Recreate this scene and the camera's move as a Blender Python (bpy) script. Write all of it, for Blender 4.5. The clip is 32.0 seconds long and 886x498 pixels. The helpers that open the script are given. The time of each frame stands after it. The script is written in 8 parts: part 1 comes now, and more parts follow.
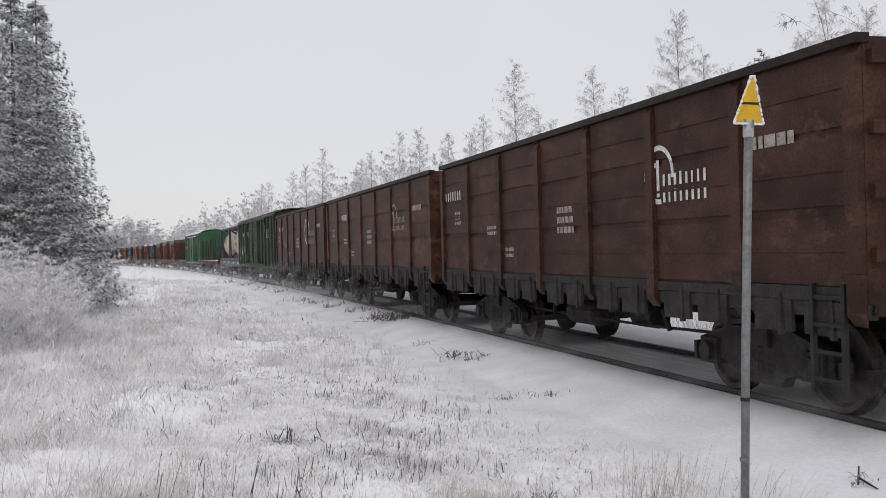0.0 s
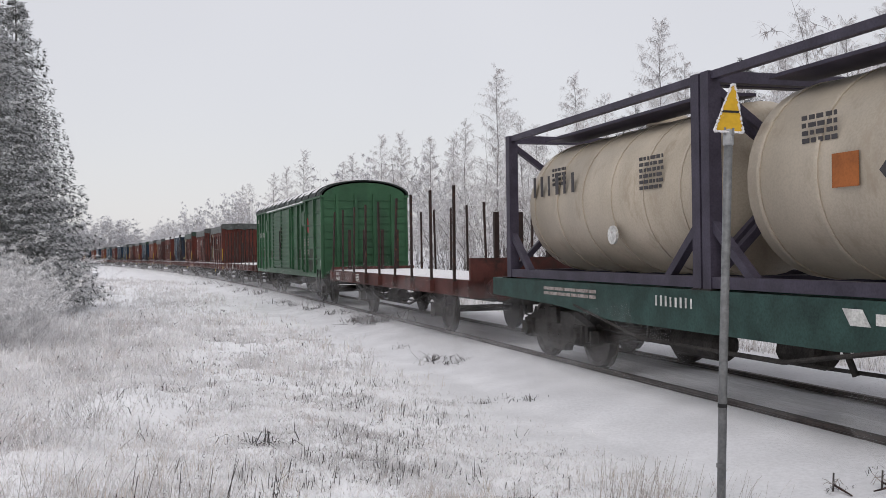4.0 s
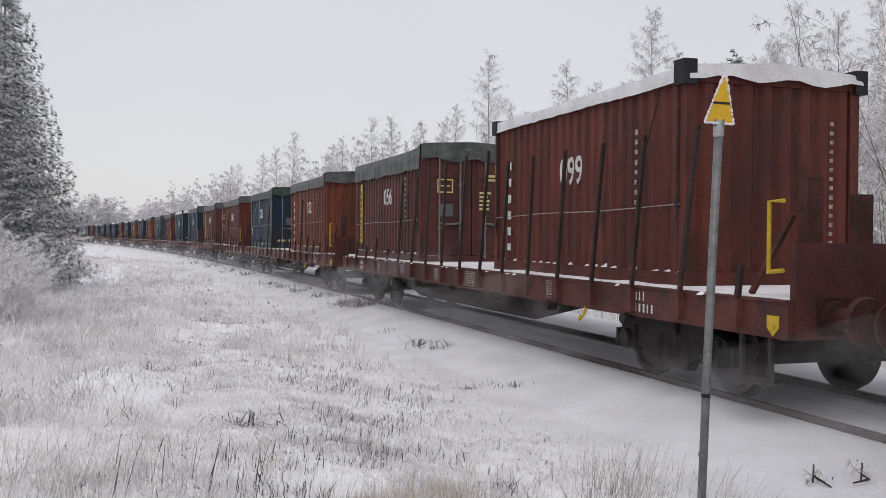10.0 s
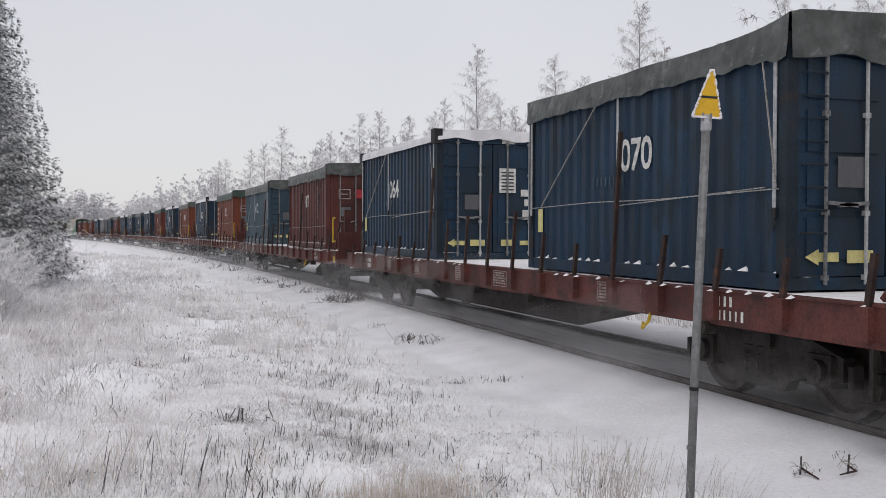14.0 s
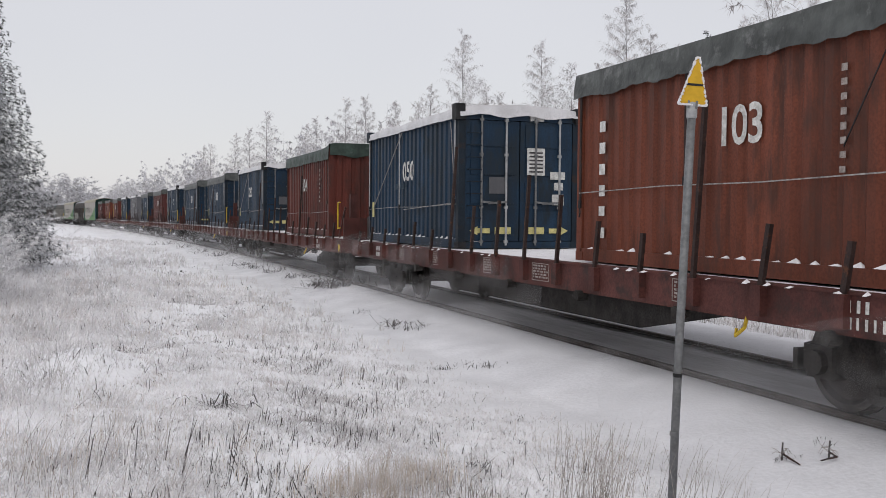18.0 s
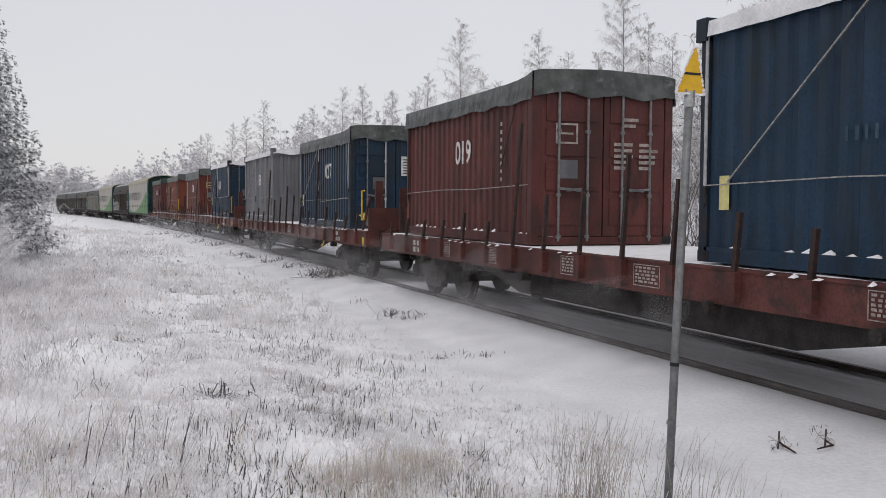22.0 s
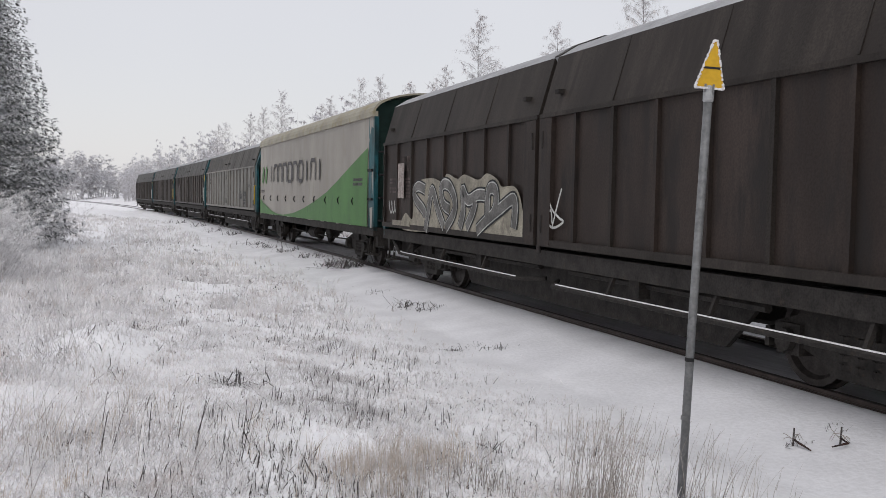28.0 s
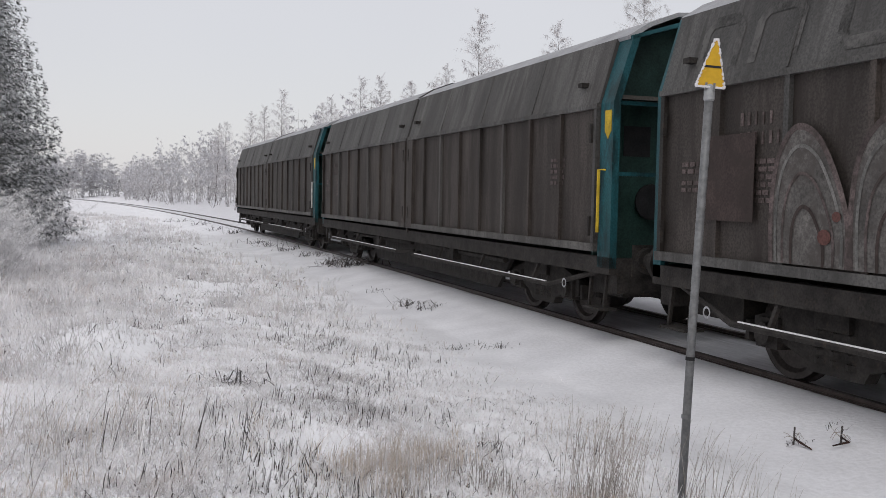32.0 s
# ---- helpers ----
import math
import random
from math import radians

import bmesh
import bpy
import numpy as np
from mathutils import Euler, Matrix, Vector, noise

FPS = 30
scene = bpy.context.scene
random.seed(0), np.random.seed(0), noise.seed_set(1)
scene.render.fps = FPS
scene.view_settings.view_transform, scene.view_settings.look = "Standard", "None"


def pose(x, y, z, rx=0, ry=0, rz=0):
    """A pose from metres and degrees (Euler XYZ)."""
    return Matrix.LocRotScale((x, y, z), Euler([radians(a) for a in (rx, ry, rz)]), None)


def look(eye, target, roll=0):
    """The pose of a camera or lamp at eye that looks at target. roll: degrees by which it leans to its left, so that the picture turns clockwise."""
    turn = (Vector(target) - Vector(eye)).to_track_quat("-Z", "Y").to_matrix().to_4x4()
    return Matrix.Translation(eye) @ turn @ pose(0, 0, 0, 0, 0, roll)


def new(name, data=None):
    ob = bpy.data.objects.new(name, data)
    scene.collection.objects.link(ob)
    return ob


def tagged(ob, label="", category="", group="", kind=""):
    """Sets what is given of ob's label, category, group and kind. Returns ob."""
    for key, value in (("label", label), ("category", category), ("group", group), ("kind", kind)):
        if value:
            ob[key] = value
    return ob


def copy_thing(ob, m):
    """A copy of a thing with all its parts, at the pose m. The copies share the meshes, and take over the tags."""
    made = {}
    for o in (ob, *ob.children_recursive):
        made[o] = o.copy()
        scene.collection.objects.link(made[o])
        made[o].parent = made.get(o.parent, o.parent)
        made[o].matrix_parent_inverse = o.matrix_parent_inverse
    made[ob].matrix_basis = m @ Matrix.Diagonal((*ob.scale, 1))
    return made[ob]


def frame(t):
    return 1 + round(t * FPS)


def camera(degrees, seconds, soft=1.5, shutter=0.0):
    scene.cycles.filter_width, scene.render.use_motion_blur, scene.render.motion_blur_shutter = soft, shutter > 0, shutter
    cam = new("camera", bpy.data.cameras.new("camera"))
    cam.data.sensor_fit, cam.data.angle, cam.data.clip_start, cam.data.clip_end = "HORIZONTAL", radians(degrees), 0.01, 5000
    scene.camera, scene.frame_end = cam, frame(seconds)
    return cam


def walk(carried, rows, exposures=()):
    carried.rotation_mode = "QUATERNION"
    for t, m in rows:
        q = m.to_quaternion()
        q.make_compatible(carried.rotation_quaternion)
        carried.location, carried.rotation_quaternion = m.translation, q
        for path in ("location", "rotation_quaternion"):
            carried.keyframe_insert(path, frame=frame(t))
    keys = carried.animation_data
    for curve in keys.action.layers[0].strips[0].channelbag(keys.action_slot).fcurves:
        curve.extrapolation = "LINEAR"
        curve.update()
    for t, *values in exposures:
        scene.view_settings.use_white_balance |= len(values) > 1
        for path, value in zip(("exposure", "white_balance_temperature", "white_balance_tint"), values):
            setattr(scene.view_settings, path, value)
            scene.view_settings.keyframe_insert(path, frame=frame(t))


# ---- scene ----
# One long freight train passes a still, hand-held camera beside a snowy single track.
# World: z = 0 is the top of the rails, +y runs along the track into the distance, metres.
EYE = Vector((0.0, 0.0, 1.763))
CENTRE = 7.225                      # x of the track's centre line beside the camera


def aim(yaw, pitch, roll):
    """A camera pose at the eye: degrees to the right of +y, up, and clockwise lean."""
    a, b = radians(yaw), radians(pitch)
    way = Vector((math.sin(a) * math.cos(b), math.cos(a) * math.cos(b), math.sin(b)))
    return look(EYE, EYE + way, -roll)


cam = camera(50.31, 32.0, soft=0.75)
walk(cam, [(t, aim(a, b, c)) for t, a, b, c in (
    (0.0, 16.270, -0.081, 1.523),
    (0.5, 16.401, 0.051, 1.406),
    (1.0, 16.501, 0.130, 1.132),
    (1.5, 16.601, 0.237, 1.090),
    (2.0, 16.608, 0.342, 1.021),
    (2.5, 16.753, 0.374, 1.058),
    (3.0, 16.961, 0.394, 1.168),
    (3.5, 17.164, 0.355, 0.987),
    (5.5, 18.181, -0.708, 0.665),
    (6.0, 18.265, -0.704, 0.561),
    (6.5, 18.229, -0.695, 0.289),
    (7.0, 18.196, -0.702, 0.143),
    (7.5, 18.245, -0.705, 0.019),
    (8.0, 18.293, -0.692, -0.067),
    (8.5, 18.316, -0.667, -0.242),
    (9.0, 18.299, -0.708, -0.372),
    (9.5, 18.215, -0.739, -0.433),
    (10.0, 18.158, -0.788, -0.406),
    (10.5, 18.119, -0.796, -0.386),
    (11.0, 18.062, -0.834, -0.273),
    (11.5, 17.941, -0.854, -0.280),
    (12.0, 18.113, -0.880, -0.167),
    (12.5, 18.300, -0.898, -0.155),
    (13.0, 18.509, -0.905, -0.168),
    (13.5, 18.648, -1.002, -0.177),
    (14.0, 18.841, -1.102, -0.188),
    (14.5, 18.986, -1.159, -0.256),
    (16.5, 19.567, -1.664, -0.512),
    (17.0, 19.668, -1.733, -0.541),
    (17.5, 19.668, -1.800, -0.514),
    (18.0, 19.724, -1.940, -0.480),
    (18.5, 19.757, -2.060, -0.398),
    (19.0, 19.947, -2.091, -0.368),
    (19.5, 19.942, -2.189, -0.380),
    (20.0, 19.829, -2.305, -0.437),
    (20.5, 19.697, -2.435, -0.398),
    (21.0, 19.720, -2.521, -0.355),
    (21.5, 19.771, -2.562, -0.333),
    (22.0, 19.890, -2.577, -0.427),
    (22.5, 19.986, -2.613, -0.478),
    (23.0, 20.059, -2.657, -0.570),
    (23.5, 20.129, -2.705, -0.634),
    (24.0, 19.890, -2.852, -0.727),
    (24.5, 19.723, -2.853, -0.813),
    (25.0, 19.510, -2.859, -0.858),
    (25.5, 19.337, -2.896, -0.895),
    (27.5, 18.861, -3.005, -1.137),
    (28.0, 18.939, -3.071, -1.099),
    (28.5, 19.094, -3.066, -1.035),
    (29.0, 19.217, -3.111, -0.853),
    (29.5, 19.300, -3.118, -0.785),
    (30.0, 19.393, -3.116, -0.859),
    (30.5, 19.416, -3.149, -0.878),
    (31.0, 19.361, -3.150, -0.958),
    (31.5, 19.160, -3.151, -1.010),
    (32.0, 18.902, -3.150, -1.128),
)], [(0.0, -0.02), (3.5, -0.015), (5.5, -0.015), (6.2, -0.02), (7.0, -0.15), (7.6, -0.12), (9.0, -0.06), (14.0, -0.045), (18.0, -0.04), (20.0, -0.02), (22.0, -0.05),
     (24.0, -0.07), (25.0, -0.05), (28.0, -0.015), (29.0, -0.13), (30.0, -0.10), (31.0, -0.08), (32.0, -0.08)])

# ---- light: an even overcast winter sky and a very wide, weak sun ----
world = bpy.data.worlds.new("overcast")
scene.world = world
world.use_nodes = True
wt = world.node_tree
wt.nodes.clear()
w_out = wt.nodes.new("ShaderNodeOutputWorld")
w_bg = wt.nodes.new("ShaderNodeBackground")
w_sky = wt.nodes.new("ShaderNodeTexSky")
w_sky.sky_type, w_sky.sun_disc = "NISHITA", False
w_sky.sun_elevation, w_sky.sun_rotation = radians(14), radians(200)
w_mix = wt.nodes.new("ShaderNodeMix")
w_mix.data_type = "RGBA"
w_mix.inputs[0].default_value = 0.985
w_cloud = wt.nodes.new("ShaderNodeTexNoise")
w_cloud.inputs["Scale"].default_value = 1.6
w_cloud.inputs["Detail"].default_value = 3.0
w_ramp = wt.nodes.new("ShaderNodeValToRGB")
w_ramp.color_ramp.elements[0].position, w_ramp.color_ramp.elements[1].position = 0.3, 0.7
w_ramp.color_ramp.elements[0].color = (0.641, 0.632, 0.668, 1)
w_ramp.color_ramp.elements[1].color = (0.700, 0.690, 0.722, 1)
wt.links.new(w_cloud.outputs["Fac"], w_ramp.inputs["Fac"])
wt.links.new(w_sky.outputs["Color"], w_mix.inputs["A"])
wt.links.new(w_ramp.outputs["Color"], w_mix.inputs["B"])
wt.links.new(w_mix.outputs["Result"], w_bg.inputs["Color"])
w_bg.inputs["Strength"].default_value = 1.0
wt.links.new(w_bg.outputs["Background"], w_out.inputs["Surface"])

sun = new("sun", bpy.data.lights.new("sun", "SUN"))
sun.data.energy, sun.data.angle, sun.data.color = 0.90, radians(40), (1.0, 0.97, 0.93)
sun.matrix_world = look((0, 0, 50), (12, 18, 20))

# ---- materials ----
MATS = {}


def mat(name, base, rough=0.6, vary=0.12, scale=3.0, bump=0.1, metal=0.0, second=None, amount=0.0, stretch=(1, 1, 1), fine=40.0, spec=0.22, each=0.0):
    """A painted or natural surface: base colour varied at two scales, patches of a second colour
    (rust, frost, dirt) where noise is high, stretched along an axis for runs, and fine relief."""
    if name in MATS:
        return MATS[name]
    m = bpy.data.materials.new(name)
    m.use_nodes = True
    nt = m.node_tree
    bs = nt.nodes["Principled BSDF"]
    co = nt.nodes.new("ShaderNodeTexCoord")
    mp = nt.nodes.new("ShaderNodeMapping")
    mp.inputs["Scale"].default_value = stretch
    nt.links.new(co.outputs["Object"], mp.inputs["Vector"])
    n1 = nt.nodes.new("ShaderNodeTexNoise")
    n1.inputs["Scale"].default_value, n1.inputs["Detail"].default_value = scale, 6.0
    nt.links.new(mp.outputs["Vector"], n1.inputs["Vector"])
    n2 = nt.nodes.new("ShaderNodeTexNoise")
    n2.inputs["Scale"].default_value, n2.inputs["Detail"].default_value = fine, 3.0
    nt.links.new(co.outputs["Object"], n2.inputs["Vector"])
    ri = nt.nodes.new("ShaderNodeValToRGB")
    lo, hi = [max(0.0, c * (1 - vary * 1.6)) for c in base], [min(1.0, c * (1 + vary * 1.6)) for c in base]
    ri.color_ramp.elements[0].position, ri.color_ramp.elements[1].position = 0.32, 0.68
    ri.color_ramp.elements[0].color, ri.color_ramp.elements[1].color = (*lo, 1), (*hi, 1)
    nt.links.new(n1.outputs["Fac"], ri.inputs["Fac"])
    out = ri.outputs["Color"]
    fi = nt.nodes.new("ShaderNodeMix")
    fi.data_type, fi.blend_type = "RGBA", "MULTIPLY"
    fr = nt.nodes.new("ShaderNodeValToRGB")
    g = 1 - vary * 1.4
    fr.color_ramp.elements[0].position, fr.color_ramp.elements[1].position = 0.35, 0.6
    fr.color_ramp.elements[0].color, fr.color_ramp.elements[1].color = (g, g, g, 1), (1, 1, 1, 1)
    nt.links.new(n2.outputs["Fac"], fr.inputs["Fac"])
    fi.inputs[0].default_value = 1.0
    nt.links.new(out, fi.inputs["A"])
    nt.links.new(fr.outputs["Color"], fi.inputs["B"])
    out = fi.outputs["Result"]
    if second and amount > 0:
        n3 = nt.nodes.new("ShaderNodeTexNoise")
        n3.inputs["Scale"].default_value, n3.inputs["Detail"].default_value, n3.inputs["Roughness"].default_value = scale * 1.7, 9.0, 0.7
        nt.links.new(mp.outputs["Vector"], n3.inputs["Vector"])
        r3 = nt.nodes.new("ShaderNodeValToRGB")
        e = 0.64 - amount * 0.34
        r3.color_ramp.elements[0].position, r3.color_ramp.elements[1].position = e, e + 0.13
        r3.color_ramp.elements[0].color, r3.color_ramp.elements[1].color = (0, 0, 0, 1), (1, 1, 1, 1)
        nt.links.new(n3.outputs["Fac"], r3.inputs["Fac"])
        mx = nt.nodes.new("ShaderNodeMix")
        mx.data_type = "RGBA"
        nt.links.new(r3.outputs["Color"], mx.inputs[0])
        nt.links.new(out, mx.inputs["A"])
        mx.inputs["B"].default_value = (*second, 1)
        out = mx.outputs["Result"]
    if each:
        oi = nt.nodes.new("ShaderNodeObjectInfo")
        er = nt.nodes.new("ShaderNodeValToRGB")
        er.color_ramp.elements[0].color, er.color_ramp.elements[1].color = (*(1 - each,) * 3, 1), (1.0, 1.0 - each * 0.12, 1.0 - each * 0.2, 1)
        nt.links.new(oi.outputs["Random"], er.inputs["Fac"])
        em = nt.nodes.new("ShaderNodeMix")
        em.data_type, em.blend_type = "RGBA", "MULTIPLY"
        em.inputs[0].default_value = 1.0
        nt.links.new(out, em.inputs["A"])
        nt.links.new(er.outputs["Color"], em.inputs["B"])
        out = em.outputs["Result"]
    nt.links.new(out, bs.inputs["Base Color"])
    bs.inputs["Roughness"].default_value, bs.inputs["Metallic"].default_value = rough, metal
    bs.inputs["Specular IOR Level"].default_value = spec
    if bump:
        bp = nt.nodes.new("ShaderNodeBump")
        bp.inputs["Strength"].default_value, bp.inputs["Distance"].default_value = bump, 0.02
        nt.links.new(n2.outputs["Fac"], bp.inputs["Height"])
        nt.links.new(bp.outputs["Normal"], bs.inputs["Normal"])
    MATS[name] = m
    return m


RUST = (0.12, 0.045, 0.022)
SNOW = mat("snow", (0.87, 0.87, 0.895), 0.75, 0.05, 1.2, 0.5, fine=22, spec=0.2)


def grey_towards_track(m, lo, hi, tint):
    """Greyer snow towards the track, with a ragged edge."""
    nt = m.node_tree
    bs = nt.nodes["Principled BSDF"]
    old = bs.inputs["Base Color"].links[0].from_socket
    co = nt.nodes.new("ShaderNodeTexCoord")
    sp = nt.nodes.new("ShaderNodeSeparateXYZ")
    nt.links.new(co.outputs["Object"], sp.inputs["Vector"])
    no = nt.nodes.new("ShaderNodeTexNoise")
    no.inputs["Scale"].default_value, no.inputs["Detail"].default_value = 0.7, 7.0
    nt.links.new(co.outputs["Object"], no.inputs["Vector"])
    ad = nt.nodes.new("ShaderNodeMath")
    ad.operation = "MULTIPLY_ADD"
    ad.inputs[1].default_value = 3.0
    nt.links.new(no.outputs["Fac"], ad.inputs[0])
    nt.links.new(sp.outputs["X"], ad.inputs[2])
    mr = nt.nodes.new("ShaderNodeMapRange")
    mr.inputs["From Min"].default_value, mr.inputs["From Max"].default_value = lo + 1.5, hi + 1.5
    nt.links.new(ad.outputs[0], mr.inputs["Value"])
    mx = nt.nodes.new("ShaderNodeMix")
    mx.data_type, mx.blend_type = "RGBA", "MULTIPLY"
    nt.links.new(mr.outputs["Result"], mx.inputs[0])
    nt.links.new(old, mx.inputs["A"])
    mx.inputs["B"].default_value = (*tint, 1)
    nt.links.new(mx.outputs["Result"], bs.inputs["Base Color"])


grey_towards_track(SNOW, 3.2, 5.6, (0.83, 0.83, 0.84))
SNOW_LOAD = mat("snow_load", (0.80, 0.79, 0.81), 0.8, 0.05, 5, 0.4, fine=30, spec=0.2)
BED = mat("blown_track_bed", (0.68, 0.68, 0.70), 0.9, 0.07, 2.0, 0.4, second=(0.78, 0.78, 0.81), amount=0.4, stretch=(2, 0.25, 1), fine=18, spec=0.2)
RAIL = mat("rail_steel", (0.075, 0.06, 0.055), 0.45, 0.15, 6, 0.1, metal=0.6)
GONDOLA = mat("gondola_brown", (0.055, 0.023, 0.0155), 0.6, 0.30, 1.3, 0.25, second=(0.095, 0.046, 0.031), amount=0.26, stretch=(1, 1.0, 1.6), each=0.24)
GONDOLA_B = mat("gondola_orange_brown", (0.076, 0.031, 0.020), 0.6, 0.30, 1.3, 0.25, second=(0.125, 0.064, 0.042), amount=0.30, stretch=(1, 1.0, 1.6), each=0.24)
GONDOLA_C = mat("gondola_red_brown", (0.068, 0.026, 0.021), 0.6, 0.28, 1.3, 0.25, second=(0.036, 0.018, 0.015), amount=0.5, stretch=(1, 1.4, 0.8), each=0.24)
UNDER = mat("running_gear", (0.033, 0.030, 0.028), 0.8, 0.25, 6, 0.25, second=(0.055, 0.042, 0.034), amount=0.2)
WHEEL = mat("wheel_steel", (0.055, 0.048, 0.045), 0.55, 0.2, 8, 0.1, metal=0.5)
GREEN_OLD = mat("faded_green_paint", (0.030, 0.046, 0.024), 0.65, 0.2, 1.1, 0.12, second=(0.022, 0.027, 0.018), amount=0.4, stretch=(1, 1, 0.5))
TEAL_PATCH = mat("teal_patch_paint", (0.062, 0.135, 0.108), 0.6, 0.2, 2, 0.08, second=(0.035, 0.06, 0.042), amount=0.35)
GREEN_NEW = mat("green_paint", (0.038, 0.104, 0.054), 0.5, 0.18, 1.0, 0.08, second=(0.028, 0.068, 0.040), amount=0.3, stretch=(1, 1, 0.5))
OLD_ROOF = mat("old_grey_roof", (0.060, 0.066, 0.060), 0.6, 0.2, 1.5, 0.1, second=(0.5, 0.5, 0.52), amount=0.2)
GREEN_ROOF = mat("snowed_dark_roof", (0.030, 0.038, 0.036), 0.6, 0.2, 1.5, 0.1, second=(0.6, 0.6, 0.62), amount=0.15)
WAGON_RED = mat("oxide_red_frame", (0.096, 0.034, 0.029), 0.65, 0.2, 1.6, 0.15, second=(0.045, 0.025, 0.022), amount=0.4)
STAKE = mat("dark_stake", (0.036, 0.023, 0.021), 0.7, 0.2, 5, 0.2, second=RUST, amount=0.2)
BOX_RED = mat("container_red", (0.112, 0.030, 0.022), 0.55, 0.18, 1.2, 0.08, second=(0.052, 0.021, 0.017), amount=0.45, stretch=(1, 1.6, 0.35))
BOX_ORANGE = mat("container_orange_red", (0.151, 0.045, 0.026), 0.55, 0.18, 1.2, 0.08, second=(0.075, 0.031, 0.022), amount=0.45, stretch=(1, 1.6, 0.35))
BOX_DARK = mat("container_maroon", (0.098, 0.032, 0.029), 0.55, 0.18, 1.2, 0.08, second=(0.048, 0.022, 0.020), amount=0.45, stretch=(1, 1.6, 0.35))
BOX_BLUE = mat("container_blue", (0.0135, 0.035, 0.067), 0.5, 0.2, 1.2, 0.08, second=(0.015, 0.024, 0.034), amount=0.5, stretch=(1, 1.6, 0.35))
BOX_SLATE = mat("container_slate_blue", (0.036, 0.066, 0.092), 0.5, 0.18, 1.2, 0.08, second=(0.03, 0.047, 0.063), amount=0.4, stretch=(1, 1.6, 0.35))
BOX_GREY = mat("container_grey", (0.140, 0.142, 0.155), 0.5, 0.12, 1.2, 0.08, second=(0.09, 0.092, 0.10), amount=0.35, stretch=(1, 1.6, 0.35))
TARP_GREY = mat("tarpaulin_grey", (0.085, 0.092, 0.090), 0.5, 0.2, 2.5, 1.0, second=(0.16, 0.165, 0.165), amount=0.25, fine=7)
TARP_GREEN = mat("tarpaulin_green", (0.040, 0.062, 0.052), 0.5, 0.2, 2.5, 1.0, second=(0.095, 0.11, 0.105), amount=0.2, fine=7)
TARP_SNOW = mat("snowed_tarpaulin", (0.66, 0.66, 0.68), 0.75, 0.08, 2.5, 0.35, second=(0.5, 0.5, 0.52), amount=0.2)
BOX_NAVY = mat("container_dark_frame", (0.013, 0.022, 0.033), 0.55, 0.2, 2.0, 0.1, second=(0.03, 0.02, 0.016), amount=0.3)
WEBBING = mat("grey_webbing", (0.36, 0.37, 0.38), 0.7, 0.12, 12, 0.1)
ROPE = mat("pale_rope", (0.30, 0.29, 0.28), 0.8, 0.2, 20, 0.1)
STANCHION = mat("worn_oxide_red", (0.070, 0.026, 0.023), 0.7, 0.25, 3, 0.2, second=(0.035, 0.02, 0.018), amount=0.4)
TOP_RAIL = mat("grimy_top_rail", (0.020, 0.013, 0.011), 0.6, 0.25, 3, 0.15, second=(0.05, 0.022, 0.016), amount=0.25)
BLACK = mat("black_iron", (0.022, 0.022, 0.024), 0.6, 0.2, 6, 0.15)
GALV = mat("galvanised", (0.19, 0.195, 0.20), 0.5, 0.14, 14, 0.1, metal=0.3)
WHITE = mat("white_lettering", (0.62, 0.62, 0.60), 0.6, 0.15, 9, 0.0, second=(0.3, 0.25, 0.23), amount=0.18)
DULL = mat("faded_lettering", (0.34, 0.30, 0.28), 0.6, 0.2, 9, 0.0, second=(0.16, 0.10, 0.09), amount=0.35)
YELLOW = mat("yellow_paint", (0.52, 0.36, 0.03), 0.55, 0.12, 6, 0.05, second=(0.25, 0.17, 0.03), amount=0.2)
SIGN_YELLOW = mat("sign_yellow", (0.60, 0.36, 0.025), 0.5, 0.06, 8, 0.04, second=(0.72, 0.66, 0.5), amount=0.06)
PALE_YELLOW = mat("pale_yellow_label", (0.55, 0.50, 0.22), 0.6, 0.1, 8, 0.0, second=(0.3, 0.28, 0.15), amount=0.2)
TANK = mat("tank_cream", (0.47, 0.41, 0.33), 0.4, 0.08, 1.5, 0.04, second=(0.36, 0.30, 0.23), amount=0.3, stretch=(1, 1, 0.5))
TANK_FRAME = mat("tank_frame_purple", (0.055, 0.048, 0.070), 0.5, 0.15, 3, 0.08)
DARK_GREEN = mat("wagon_dark_green", (0.026, 0.060, 0.052), 0.55, 0.2, 3, 0.1)
VAN_BROWN = mat("van_brown", (0.040, 0.030, 0.026), 0.6, 0.2, 1.2, 0.1, second=(0.020, 0.0175, 0.0165), amount=0.45, stretch=(1, 1.5, 0.35), each=0.25)
VAN_TOP = mat("van_grimy_top", (0.092, 0.090, 0.087), 0.65, 0.25, 1.0, 0.12, second=(0.045, 0.042, 0.040), amount=0.5, stretch=(1, 2.2, 0.25), each=0.25)
VAN_GRIME = mat("van_grimy_pale_top", (0.105, 0.100, 0.092), 0.65, 0.22, 1.2, 0.1, second=(0.058, 0.054, 0.050), amount=0.45, stretch=(1, 2.0, 0.3), each=0.25)
VAN_PALE = mat("van_pale_grey", (0.235, 0.230, 0.212), 0.55, 0.12, 1.2, 0.06, second=(0.125, 0.12, 0.108), amount=0.4, stretch=(1, 1.5, 0.35), each=0.25)
VAN_DUSTY = mat("van_dusty_brown", (0.070, 0.061, 0.056), 0.65, 0.28, 1.2, 0.12, second=(0.036, 0.030, 0.027), amount=0.45, stretch=(1, 2.0, 0.3), each=0.25)
